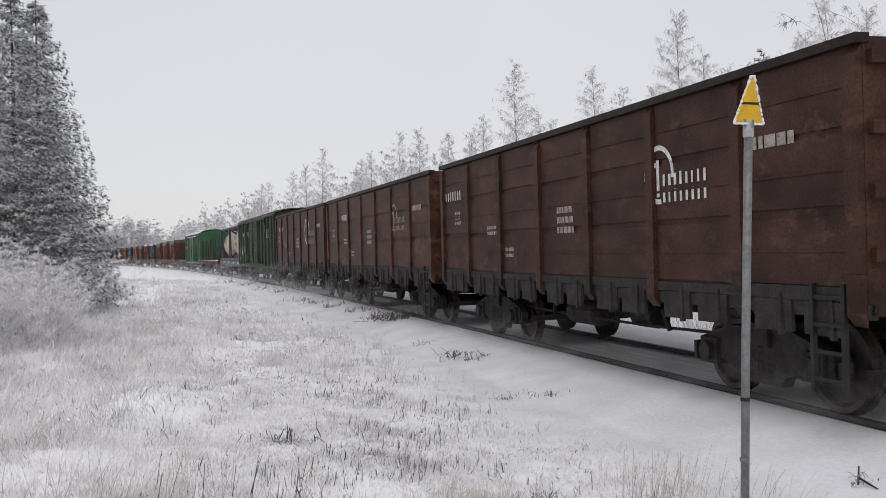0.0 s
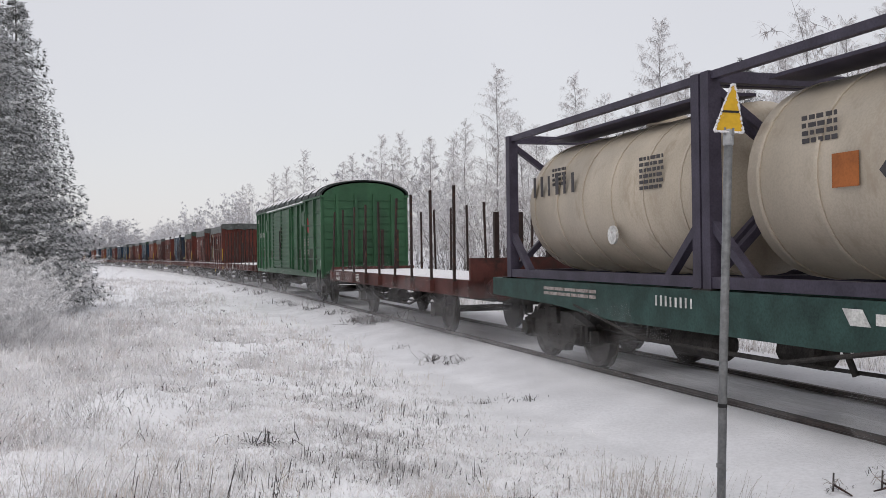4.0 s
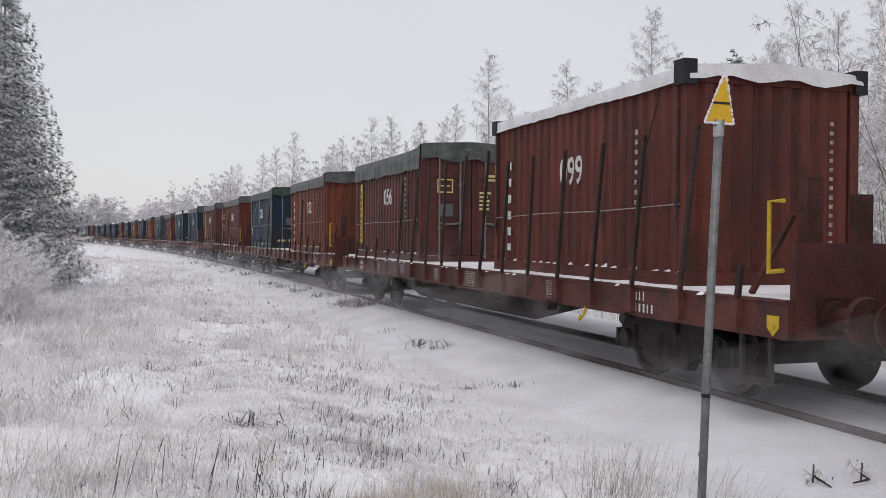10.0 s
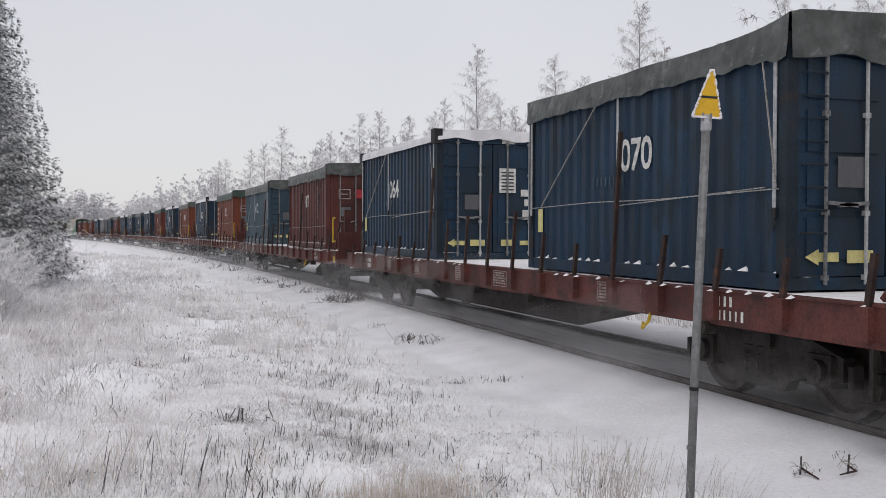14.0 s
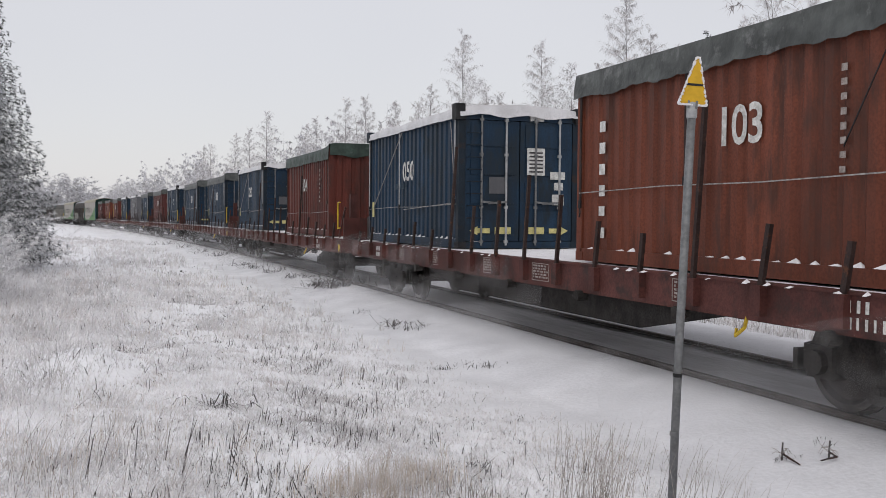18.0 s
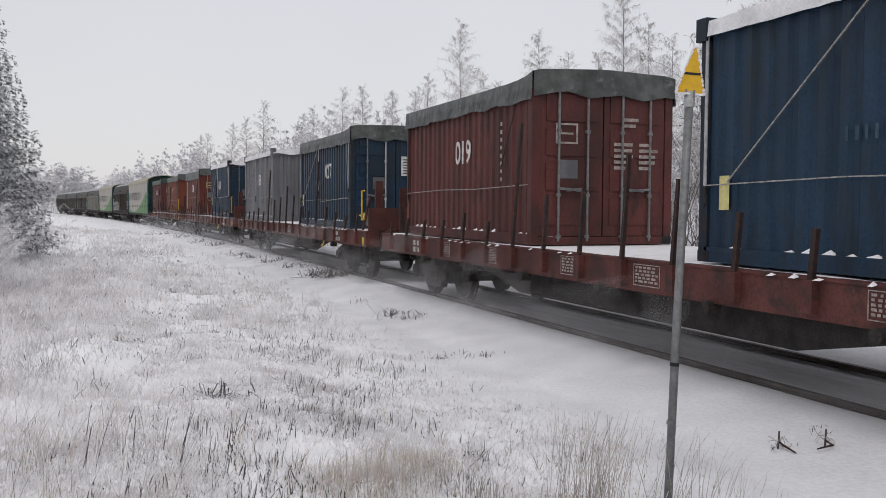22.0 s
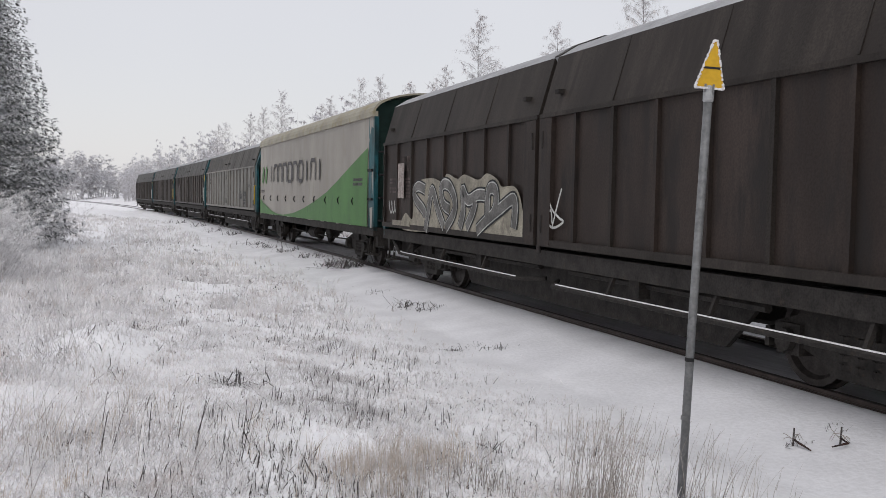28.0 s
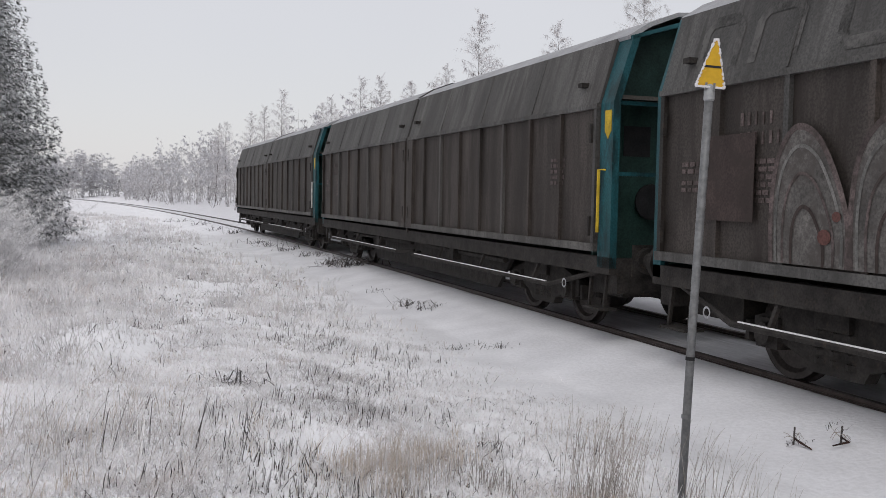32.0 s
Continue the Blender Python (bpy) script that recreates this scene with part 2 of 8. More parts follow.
VAN_DARK_TOP = mat("van_dark_top", (0.039, 0.033, 0.029), 0.65, 0.25, 1.0, 0.12, second=(0.025, 0.021, 0.019), amount=0.45, stretch=(1, 2.2, 0.25), each=0.2)
VAN_PALE_TOP = mat("van_dusty_top", (0.112, 0.110, 0.107), 0.65, 0.25, 1.0, 0.12, second=(0.064, 0.061, 0.059), amount=0.45, stretch=(1, 2.6, 0.2), each=0.2)
GHOST = mat("painted_out_mark", (0.060, 0.058, 0.056), 0.65, 0.3, 2.5, 0.0, second=(0.11, 0.107, 0.103), amount=0.5)
GRAF_HAZE = mat("graffiti_chalk_fill", (0.125, 0.118, 0.112), 0.65, 0.3, 2.2, 0.0, second=(0.072, 0.064, 0.060), amount=0.5)
GRAF_RED = mat("graffiti_dull_red", (0.105, 0.048, 0.042), 0.65, 0.25, 3.0, 0.0)
VAN_ROOF = mat("van_roof_frosted", (0.34, 0.345, 0.36), 0.6, 0.12, 2, 0.1, second=(0.2, 0.2, 0.21), amount=0.2)
TEAL = mat("teal_end_paint", (0.018, 0.088, 0.104), 0.5, 0.2, 1.5, 0.08, second=(0.012, 0.032, 0.036), amount=0.45, stretch=(1, 1, 0.4))
CURTAIN = mat("curtain_cream", (0.325, 0.305, 0.275), 0.55, 0.08, 0.9, 0.12, second=(0.28, 0.26, 0.225), amount=0.35, stretch=(1, 1.2, 0.5))
CURTAIN_GREEN = mat("curtain_green", (0.066, 0.185, 0.046), 0.5, 0.1, 1.2, 0.08, second=(0.05, 0.13, 0.038), amount=0.3, stretch=(1, 1.2, 0.5))
CURTAIN_INK = mat("curtain_ink", (0.060, 0.056, 0.060), 0.55, 0.1, 3, 0.0)
CURTAIN_ROOF = mat("cream_roof", (0.33, 0.31, 0.25), 0.6, 0.1, 1.5, 0.1, second=(0.27, 0.23, 0.13), amount=0.35)
PLACARD_RED = mat("red_placard", (0.33, 0.035, 0.045), 0.5, 0.1, 5, 0.0)
BARK = mat("birch_bark", (0.20, 0.185, 0.18), 0.85, 0.2, 5, 0.3, second=(0.06, 0.052, 0.05), amount=0.4, stretch=(1, 1, 2.5))
TWIG = mat("frosted_birch_twig", (0.80, 0.79, 0.81), 0.85, 0.15, 0.9, 0.0, second=(0.44, 0.41, 0.41), amount=0.45)
TWIG_FAR = mat("frosted_far_wood", (0.74, 0.74, 0.77), 0.9, 0.18, 0.5, 0.0, second=(0.45, 0.435, 0.44), amount=0.5)
LIMB = mat("frosted_limb", (0.30, 0.28, 0.28), 0.85, 0.2, 4.0, 0.1, second=(0.10, 0.09, 0.088), amount=0.5)
PALE_LIMB = mat("hoar_white_limb", (0.62, 0.61, 0.625), 0.85, 0.2, 4.0, 0.1, second=(0.36, 0.34, 0.34), amount=0.4)
DRY_STEM = mat("dry_grey_stem", (0.38, 0.345, 0.32), 0.85, 0.2, 2.0, 0.0, second=(0.66, 0.64, 0.63), amount=0.35)
GREY_GRASS = mat("grey_frosted_grass", (0.72, 0.70, 0.71), 0.85, 0.2, 0.8, 0.0, second=(0.42, 0.395, 0.39), amount=0.35)
BUSH = mat("hoar_frosted_bush", (0.84, 0.835, 0.855), 0.85, 0.12, 1.0, 0.0, second=(0.56, 0.53, 0.53), amount=0.3)
NEEDLE = mat("spruce_needles", (0.14, 0.148, 0.143), 0.85, 0.3, 1.2, 0.0, second=(0.28, 0.29, 0.29), amount=0.45)
NEEDLE_FROST = mat("frosted_needles", (0.66, 0.67, 0.69), 0.9, 0.15, 1.4, 0.0, second=(0.36, 0.37, 0.38), amount=0.45)
SPRUCE_BARK = mat("spruce_bark", (0.09, 0.075, 0.065), 0.9, 0.25, 6, 0.3)
GRASS = mat("frosted_grass", (0.82, 0.80, 0.81), 0.85, 0.15, 0.8, 0.0, second=(0.58, 0.52, 0.50), amount=0.3)
STRAW = mat("straw_grass", (0.60, 0.525, 0.455), 0.85, 0.2, 0.9, 0.0, second=(0.80, 0.78, 0.78), amount=0.4)
WEED = mat("dark_weed", (0.095, 0.087, 0.085), 0.9, 0.3, 3, 0.0, second=(0.42, 0.42, 0.44), amount=0.25)
GRAF_PALE = mat("graffiti_pale", (0.48, 0.49, 0.47), 0.6, 0.15, 2.5, 0.0, second=(0.25, 0.28, 0.26), amount=0.3)
GRAF_GREY = mat("graffiti_grey", (0.165, 0.162, 0.155), 0.6, 0.25, 2.5, 0.0, second=(0.08, 0.078, 0.075), amount=0.4)
GRAF_DARK = mat("graffiti_black", (0.020, 0.022, 0.024), 0.6, 0.1, 3, 0.0)
GRAF_PINK = mat("graffiti_pink_grey", (0.125, 0.098, 0.095), 0.65, 0.3, 2.0, 0.0, second=(0.050, 0.040, 0.037), amount=0.5)
GRAF_FAINT = mat("graffiti_faint", (0.056, 0.040, 0.037), 0.65, 0.25, 2.0, 0.0, second=(0.036, 0.027, 0.024), amount=0.5)
GRAF_CREAM = mat("graffiti_cream", (0.30, 0.28, 0.225), 0.6, 0.2, 3, 0.0, second=(0.16, 0.145, 0.12), amount=0.35)


def powder_material(dense):
    """Fine powder snow in the air: mostly clear, denser in drifting lumps, thinning out upwards and at the ends."""
    m = bpy.data.materials.new("powder_snow")
    m.use_nodes = True
    nt = m.node_tree
    bs = nt.nodes["Principled BSDF"]
    bs.inputs["Base Color"].default_value = (0.86, 0.86, 0.89, 1)
    bs.inputs["Roughness"].default_value = 1.0
    bs.inputs["Specular IOR Level"].default_value = 0.0
    co = nt.nodes.new("ShaderNodeTexCoord")
    sp = nt.nodes.new("ShaderNodeSeparateXYZ")
    nt.links.new(co.outputs["Generated"], sp.inputs["Vector"])
    fade = nt.nodes.new("ShaderNodeValToRGB")
    for k, (q, v) in enumerate(((0.0, 0.0), (0.25, 0.6), (0.55, 0.8), (1.0, 0.0))):
        e = fade.color_ramp.elements[k] if k < 2 else fade.color_ramp.elements.new(q)
        e.position, e.color = q, (v, v, v, 1)
    nt.links.new(sp.outputs["Z"], fade.inputs["Fac"])
    tips = nt.nodes.new("ShaderNodeValToRGB")
    for k, (q, v) in enumerate(((0.0, 0.0), (0.12, 1.0), (0.88, 1.0), (1.0, 0.0))):
        e = tips.color_ramp.elements[k] if k < 2 else tips.color_ramp.elements.new(q)
        e.position, e.color = q, (v, v, v, 1)
    nt.links.new(sp.outputs["Y"], tips.inputs["Fac"])
    no = nt.nodes.new("ShaderNodeTexNoise")
    no.inputs["Scale"].default_value, no.inputs["Detail"].default_value = 1.1, 4.0
    nt.links.new(co.outputs["Object"], no.inputs["Vector"])
    lump = nt.nodes.new("ShaderNodeValToRGB")
    lump.color_ramp.elements[0].position, lump.color_ramp.elements[1].position = 0.36, 0.72
    nt.links.new(no.outputs["Fac"], lump.inputs["Fac"])
    out = fade.outputs["Color"]
    for other, k in ((tips.outputs["Color"], 1.0), (lump.outputs["Color"], 1.0), (None, dense)):
        mu = nt.nodes.new("ShaderNodeMath")
        mu.operation = "MULTIPLY"
        nt.links.new(out, mu.inputs[0])
        if other is None:
            mu.inputs[1].default_value = k
        else:
            nt.links.new(other, mu.inputs[1])
        out = mu.outputs[0]
    nt.links.new(out, bs.inputs["Alpha"])
    return m


POWDER_SNOW = powder_material(0.10)
POWDER_PUFF = powder_material(0.24)


# ---- mesh helpers ----
class Shape:
    """Collects vertices and faces for one mesh."""

    def __init__(self):
        self.v, self.f = [], []

    def add(self, verts, faces):
        k = len(self.v)
        self.v.extend(tuple(p) for p in verts)
        self.f.extend(tuple(i + k for i in q) for q in faces)
        return self

    def box(self, x0, x1, y0, y1, z0, z1, m=None):
        vs = [Vector((x, y, z)) for x in (x0, x1) for y in (y0, y1) for z in (z0, z1)]
        if m is not None:
            vs = [m @ p for p in vs]
        return self.add(vs, ((0, 1, 3, 2), (4, 6, 7, 5), (0, 4, 5, 1), (2, 3, 7, 6), (0, 2, 6, 4), (1, 5, 7, 3)))

    def bar(self, p, q, w, d=None, up=(0, 0, 1)):
        """A square bar from p to q, w by d thick."""
        p, q = Vector(p), Vector(q)
        d = w if d is None else d
        a = (q - p).normalized()
        u = Vector(up)
        if abs(a.dot(u)) > 0.95:
            u = Vector((1, 0, 0))
        s = a.cross(u).normalized()
        u = s.cross(a)
        vs = [c + s * (i * w / 2) + u * (j * d / 2) for c in (p, q) for i, j in ((-1, -1), (1, -1), (1, 1), (-1, 1))]
        return self.add(vs, ((3, 2, 1, 0), (4, 5, 6, 7), (0, 1, 5, 4), (1, 2, 6, 5), (2, 3, 7, 6), (3, 0, 4, 7)))

    def tube(self, pts, radii, n=8, caps=True):
        """A round tube through points with a radius at each."""
        pts = [Vector(p) for p in pts]
        k = len(self.v)
        u = None
        for i, p in enumerate(pts):
            a = (pts[min(i + 1, len(pts) - 1)] - pts[max(i - 1, 0)]).normalized()
            if u is None:
                u = a.orthogonal().normalized()
            u = (u - a * u.dot(a)).normalized()
            s = a.cross(u)
            r = radii[i] if hasattr(radii, "__len__") else radii
            for j in range(n):
                t = 2 * math.pi * j / n
                self.v.append(tuple(p + (u * math.cos(t) + s * math.sin(t)) * r))
        for i in range(len(pts) - 1):
            for j in range(n):
                self.f.append((k + i * n + j, k + i * n + (j + 1) % n, k + (i + 1) * n + (j + 1) % n, k + (i + 1) * n + j))
        if caps:
            self.f.append(tuple(k + j for j in reversed(range(n))))
            self.f.append(tuple(k + (len(pts) - 1) * n + j for j in range(n)))
        return self

    def prism(self, outline, y0, y1):
        """An outline in x, z pushed along y. Outline runs so that its faces look outwards either way."""
        n = len(outline)
        vs = [(x, y, z) for y in (y0, y1) for x, z in outline]
        fs = [(i, (i + 1) % n, n + (i + 1) % n, n + i) for i in range(n)]
        return self.add(vs, fs + [tuple(reversed(range(n))), tuple(range(n, 2 * n))])

    def slab(self, outline, x0, x1):
        """An outline in y, z pushed along x."""
        n = len(outline)
        vs = [(x, y, z) for x in (x0, x1) for y, z in outline]
        fs = [(i, (i + 1) % n, n + (i + 1) % n, n + i) for i in range(n)]
        return self.add(vs, fs + [tuple(reversed(range(n))), tuple(range(n, 2 * n))])

    def mesh(self, name, material, smooth=False):
        me = bpy.data.meshes.new(name)
        me.from_pydata(self.v, [], self.f)
        if material:
            me.materials.append(material)
        if smooth:
            me.shade_smooth()
        me.update()
        return me


def part(name, shape, material, parent, label="", smooth=False, at=None):
    """Links a shape as one mesh object under a thing or under a part."""
    ob = new(name, shape.mesh(name, material, smooth))
    ob.parent = parent
    if at is not None:
        ob.matrix_basis = at
    return tagged(ob, label)


def empty(name, label, category, group="", m=None):
    ob = new(name)
    ob.empty_display_size = 0.3
    if m is not None:
        ob.matrix_basis = m
    return tagged(ob, label, category, group)


def lettering(text, size, depth=0.004):
    """A mesh Shape of a text, in the y-z plane, centred, facing -x, read from the -x side with y to the left."""
    cu = bpy.data.curves.new("lettering", "FONT")
    cu.body, cu.size, cu.align_x, cu.align_y, cu.extrude, cu.resolution_u = text, size, "CENTER", "CENTER", 0.0, 3
    cu.offset = size * 0.018
    ob = bpy.data.objects.new("lettering", cu)
    me = bpy.data.meshes.new_from_object(ob)
    s = Shape()
    s.add([(0.0, -0.90 * p.co.x, p.co.y) for p in me.vertices], [tuple(q.vertices) for q in me.polygons])
    bpy.data.objects.remove(ob)
    bpy.data.curves.remove(cu)
    bpy.data.meshes.remove(me)
    return s


# ---- the track's line: straight beside the camera, then bending left ----
STEP = 0.5
LINE_S = np.arange(-640, 640, STEP)
LINE_K = np.where(LINE_S < 12, 0.0, np.where(LINE_S < 50, 0.000868, 0.00066))
LINE_H = np.cumsum(LINE_K) * STEP
LINE_X = CENTRE - np.cumsum(np.sin(LINE_H)) * STEP
LINE_Y = np.cumsum(np.cos(LINE_H)) * STEP
LINE_Y -= np.interp(0, LINE_S, LINE_Y)
LINE_Z = -0.0016 * np.clip(LINE_S - 50, 0, None)


def on_line(s):
    """x, y, z and the heading (radians to the left) of the track at s metres along it."""
    return [float(np.interp(s, LINE_S, c)) for c in (LINE_X, LINE_Y, LINE_Z, LINE_H)]


def on_track(s):
    x, y, z, a = on_line(s)
    return pose(x, y, z, 0, 0, math.degrees(a))


def gone(t):
    """Metres that the train has come nearer after t seconds."""
    return t * (15.3300 + t * (0.116085 + t * (-0.0077010 + t * (0.00022790 + t * -2.3327e-06))))


def beside(x, y):
    """Sideways distance from the track's centre line, to the right, and the line's height there."""
    return x - float(np.interp(y, LINE_Y, LINE_X)), float(np.interp(y, LINE_Y, LINE_Z))


# ---- ground: one snow sheet with the track's low bank in it ----
PROFILE = ((-400, 2.0), (-60, 0.3), (-16, 0.12), (-9, 0.05), (-7.2, 0.03), (-5.2, -0.13), (-3.6, -0.27), (-2.5, -0.31), (-1.9, -0.20), (-1.3, -0.10), (-0.9, -0.055), (-0.75, -0.085),
           (0.75, -0.085), (0.9, -0.05), (1.4, 0.0), (1.9, 0.03), (2.6, -0.03), (4.0, -0.25), (7.0, -0.12), (11, 0.08), (20, 0.35), (60, 0.8), (400, 4.0))
PRO_D, PRO_Z = [p[0] for p in PROFILE], [p[1] for p in PROFILE]


def lumps(x, y, d):
    """The snow's unevenness: broad swells, hummocks in the field and one rounded mound; calm beside the track."""
    lump = noise.noise((x * 0.55, y * 0.4, 0.3)) * 0.09 + noise.noise((x * 1.7, y * 1.5, 4.1)) * 0.045
    if d < -3.2:
        lump += (noise.noise((x * 3.4, y * 2.9, 2.6)) * 0.05 + noise.noise((x * 6.3, y * 5.1, 8.6)) * 0.02) * min(1.0, (-d - 3.2) / 1.2)
    calm = min(1.0, max(0.12, (abs(d) - 1.7) / 2.5))
    mound = 0.30 * math.exp(-((x + 0.25) ** 2 / 0.6 + (y - 10.9) ** 2 / 0.9)) if d < -3 else 0.0
    return lump * calm + mound


def ground_z(x, y):
    d, z = beside(x, y)
    h = float(np.interp(d, PRO_D, PRO_Z)) + z
    return h + lumps(x, y, d)


def axis_steps(lo, hi, near, fine, grow):
    """Coordinates from lo to hi, fine within near, growing coarser outwards."""
    out, p, g = [near[0]], near[0], fine
    while p < near[1]:
        p += fine
        out.append(p)
    while p < hi:
        g *= grow
        p += g
        out.append(min(p, hi))
    p, g = near[0], fine
    while p > lo:
        g *= grow
        p -= g
        out.insert(0, max(p, lo))
    return out


def build_ground():
    ds = axis_steps(-900, 900, (-9.0, 4.5), 0.10, 1.16)
    ds = sorted(set(ds) | {-0.80, 0.80})
    ss = axis_steps(-900, 1500, (3.0, 20.0), 0.11, 1.06)
    n, verts = len(ds), []
    for s in ss:
        sc = min(s, 500.0)
        x, y, z, a = on_line(max(sc, -639.0))
        if s < -639:
            y += s + 639
        y += s - sc
        for d in ds:
            px, py = x + d * math.cos(a), y + d * math.sin(a)
            h = float(np.interp(d, PRO_D, PRO_Z)) + z
            verts.append((px, py, h + lumps(px, py, d)))
    faces = [(j * n + i, j * n + i + 1, (j + 1) * n + i + 1, (j + 1) * n + i) for j in range(len(ss) - 1) for i in range(n - 1)]
    s = Shape()
    s.v, s.f = verts, faces
    ob = new("ground", s.mesh("ground", SNOW, smooth=True))
    bed_lo, bed_hi = ds.index(-0.80), ds.index(0.80)
    ob.data.materials.append(BED)
    flags = [1 if bed_lo <= (k % (n - 1)) < bed_hi else 0 for k in range(len(faces))]
    ob.data.polygons.foreach_set("material_index", flags)
    tagged(ob, "snow-covered field and low railway bank with a grey blown track bed", "ground", kind="structure")


build_ground()


def build_rails():
    for side, name in ((-1, "rail"), (1, "rail")):
        prof = [(-0.036, 0.0), (0.036, 0.0), (0.036, -0.04), (0.012, -0.05), (0.012, -0.15), (0.075, -0.165), (0.075, -0.18), (-0.075, -0.18), (-0.075, -0.165), (-0.012, -0.15), (-0.012, -0.05), (-0.036, -0.04)]
        stations = [*np.arange(-639, -60, 30.0), *np.arange(-60, 60, 3.0), *np.arange(60, 600, 6.0)]
        vs, fs, n = [], [], len(prof)
        for s in stations:
            x, y, z, a = on_line(s)
            for px, pz in prof:
                d = side * 0.798 + px
                vs.append((x + d * math.cos(a), y + d * math.sin(a), z + pz))
        for j in range(len(stations) - 1):
            for i in range(n):
                fs.append((j * n + i, j * n + (i + 1) % n, (j + 1) * n + (i + 1) % n, (j + 1) * n + i))
        sh = Shape()
        sh.v, sh.f = vs, fs
        tagged(new(name, sh.mesh(name, RAIL)), "dark steel rail half buried in blown snow", "rail", "rails of the track", kind="structure")


build_rails()


# ---- vegetation ----
def blade_strip(vs, fs, base, tip, width, bend, side):
    """One bent grass blade or twig: two quads and a point."""
    k = len(vs)
    mid = base + (tip - base) * 0.55 + bend
    w = side * (width / 2)
    vs.extend((tuple(base - w), tuple(base + w), tuple(mid - w * 0.7), tuple(mid + w * 0.7), tuple(tip)))
    fs.extend(((k, k + 1, k + 3, k + 2), (k + 2, k + 3, k + 4)))


def nodding_stem(vs, fs, base, way, length, width, nod, side):
    """One tall grass stem: thin, curving over at its tip."""
    k, n = len(vs), 5
    p, d, w = base.copy(), way.normalized(), side * (width / 2)
    flat = Vector((way.x, way.y, 0))
    flat = flat.normalized() if flat.length > 0.01 else Vector((1, 0, 0))
    for i in range(n + 1):
        f = i / n
        vs.extend((tuple(p - w * (1 - 0.6 * f)), tuple(p + w * (1 - 0.6 * f))))
        p = p + d * (length / n)
        d = (d + (flat - Vector((0, 0, 0.55))) * (nod * f * f)).normalized()
    fs.extend((k + 2 * i, k + 2 * i + 1, k + 2 * i + 3, k + 2 * i + 2) for i in range(n))


def stem_patch(name, count, spot, height, material, label, width, nod, lean, spread=0.05, per=(1, 3), seed=1, drift=0.25):
    """Tall single stems, leaning a little the same way, with nodding tips."""
    rng = random.Random(seed)
    vs, fs = [], []
    for _ in range(count):
        p = spot(rng)
        if p is None:
            continue
        x, y, size = p
        z = ground_z(x, y) - 0.02
        for _ in range(rng.randint(*per)):
            a = rng.uniform(0, 2 * math.pi)
            way = Vector((math.cos(a) * lean * rng.random() + drift * rng.random(), math.sin(a) * lean * rng.random(), 1.0))
            t = rng.uniform(-0.6, 0.6)
            nodding_stem(vs, fs, Vector((x + rng.gauss(0, spread), y + rng.gauss(0, spread), z)), way, rng.uniform(*height) * size, rng.uniform(*width), nod * rng.uniform(0.2, 1.2), Vector((math.cos(t), math.sin(t), 0)))
    s = Shape()
    s.v, s.f = vs, fs
    return tagged(new(name, s.mesh(name, material)), label, "grass", kind="stuff")


def grass_patch(name, count, spot, height, material, label, width=(0.006, 0.012), per=(6, 12), lean=0.35, seed=1):
    """Tufts of blades at places that spot(rng) gives."""
    rng = random.Random(seed)
    vs, fs = [], []
    for _ in range(count):
        p = spot(rng)
        if p is None:
            continue
        x, y, size = p
        z = ground_z(x, y) - 0.02
        for _ in range(rng.randint(*per)):
            b = Vector((x + rng.gauss(0, 0.06) * size, y + rng.gauss(0, 0.06) * size, z))
            h = rng.uniform(*height) * size
            a = rng.uniform(0, 2 * math.pi)
            out = Vector((math.cos(a), math.sin(a), 0)) * (h * rng.uniform(0, lean))
            t = rng.uniform(0, math.pi)
            blade_strip(vs, fs, b, b + out + Vector((0, 0, h)), rng.uniform(*width), -out * 0.25, Vector((math.cos(t), math.sin(t), 0)))
    s = Shape()
    s.v, s.f = vs, fs
    ob = new(name, s.mesh(name, material))
    return tagged(ob, label, "grass", kind="stuff")


def field_spot(near, far, edge=-2.7, clump=0.0, off=0.0, left=-3.5):
    """A chooser of places in the field before the track, denser where a noise is high."""
    def spot(rng):
        r = near * (far / near) ** rng.random() if rng.random() < 0.6 else rng.uniform(near, far)
        a = radians(rng.uniform(-14, 48))
        x, y = r * math.sin(a), r * math.cos(a)
        d, _ = beside(x, y)
        if d > edge + rng.gauss(0, 0.25) or x < left - r * 0.3 or ((x + 0.25) ** 2 / 0.5 + (y - 10.8) ** 2 / 0.9 < 1.0 and rng.random() < 0.85):
            return None
        k = noise.noise((x * 0.5 + off, y * 0.35, 7.7)) + 0.6 * noise.noise((x * 1.4, y * 1.1 + off, 2.2))
        fade = min(1.0, max(0.06, (-d - 2.6) / 2.6))
        if k < clump + rng.gauss(0, 0.22) or rng.random() > fade:
            return None
        return x, y, rng.uniform(0.7, 1.25)
    return spot


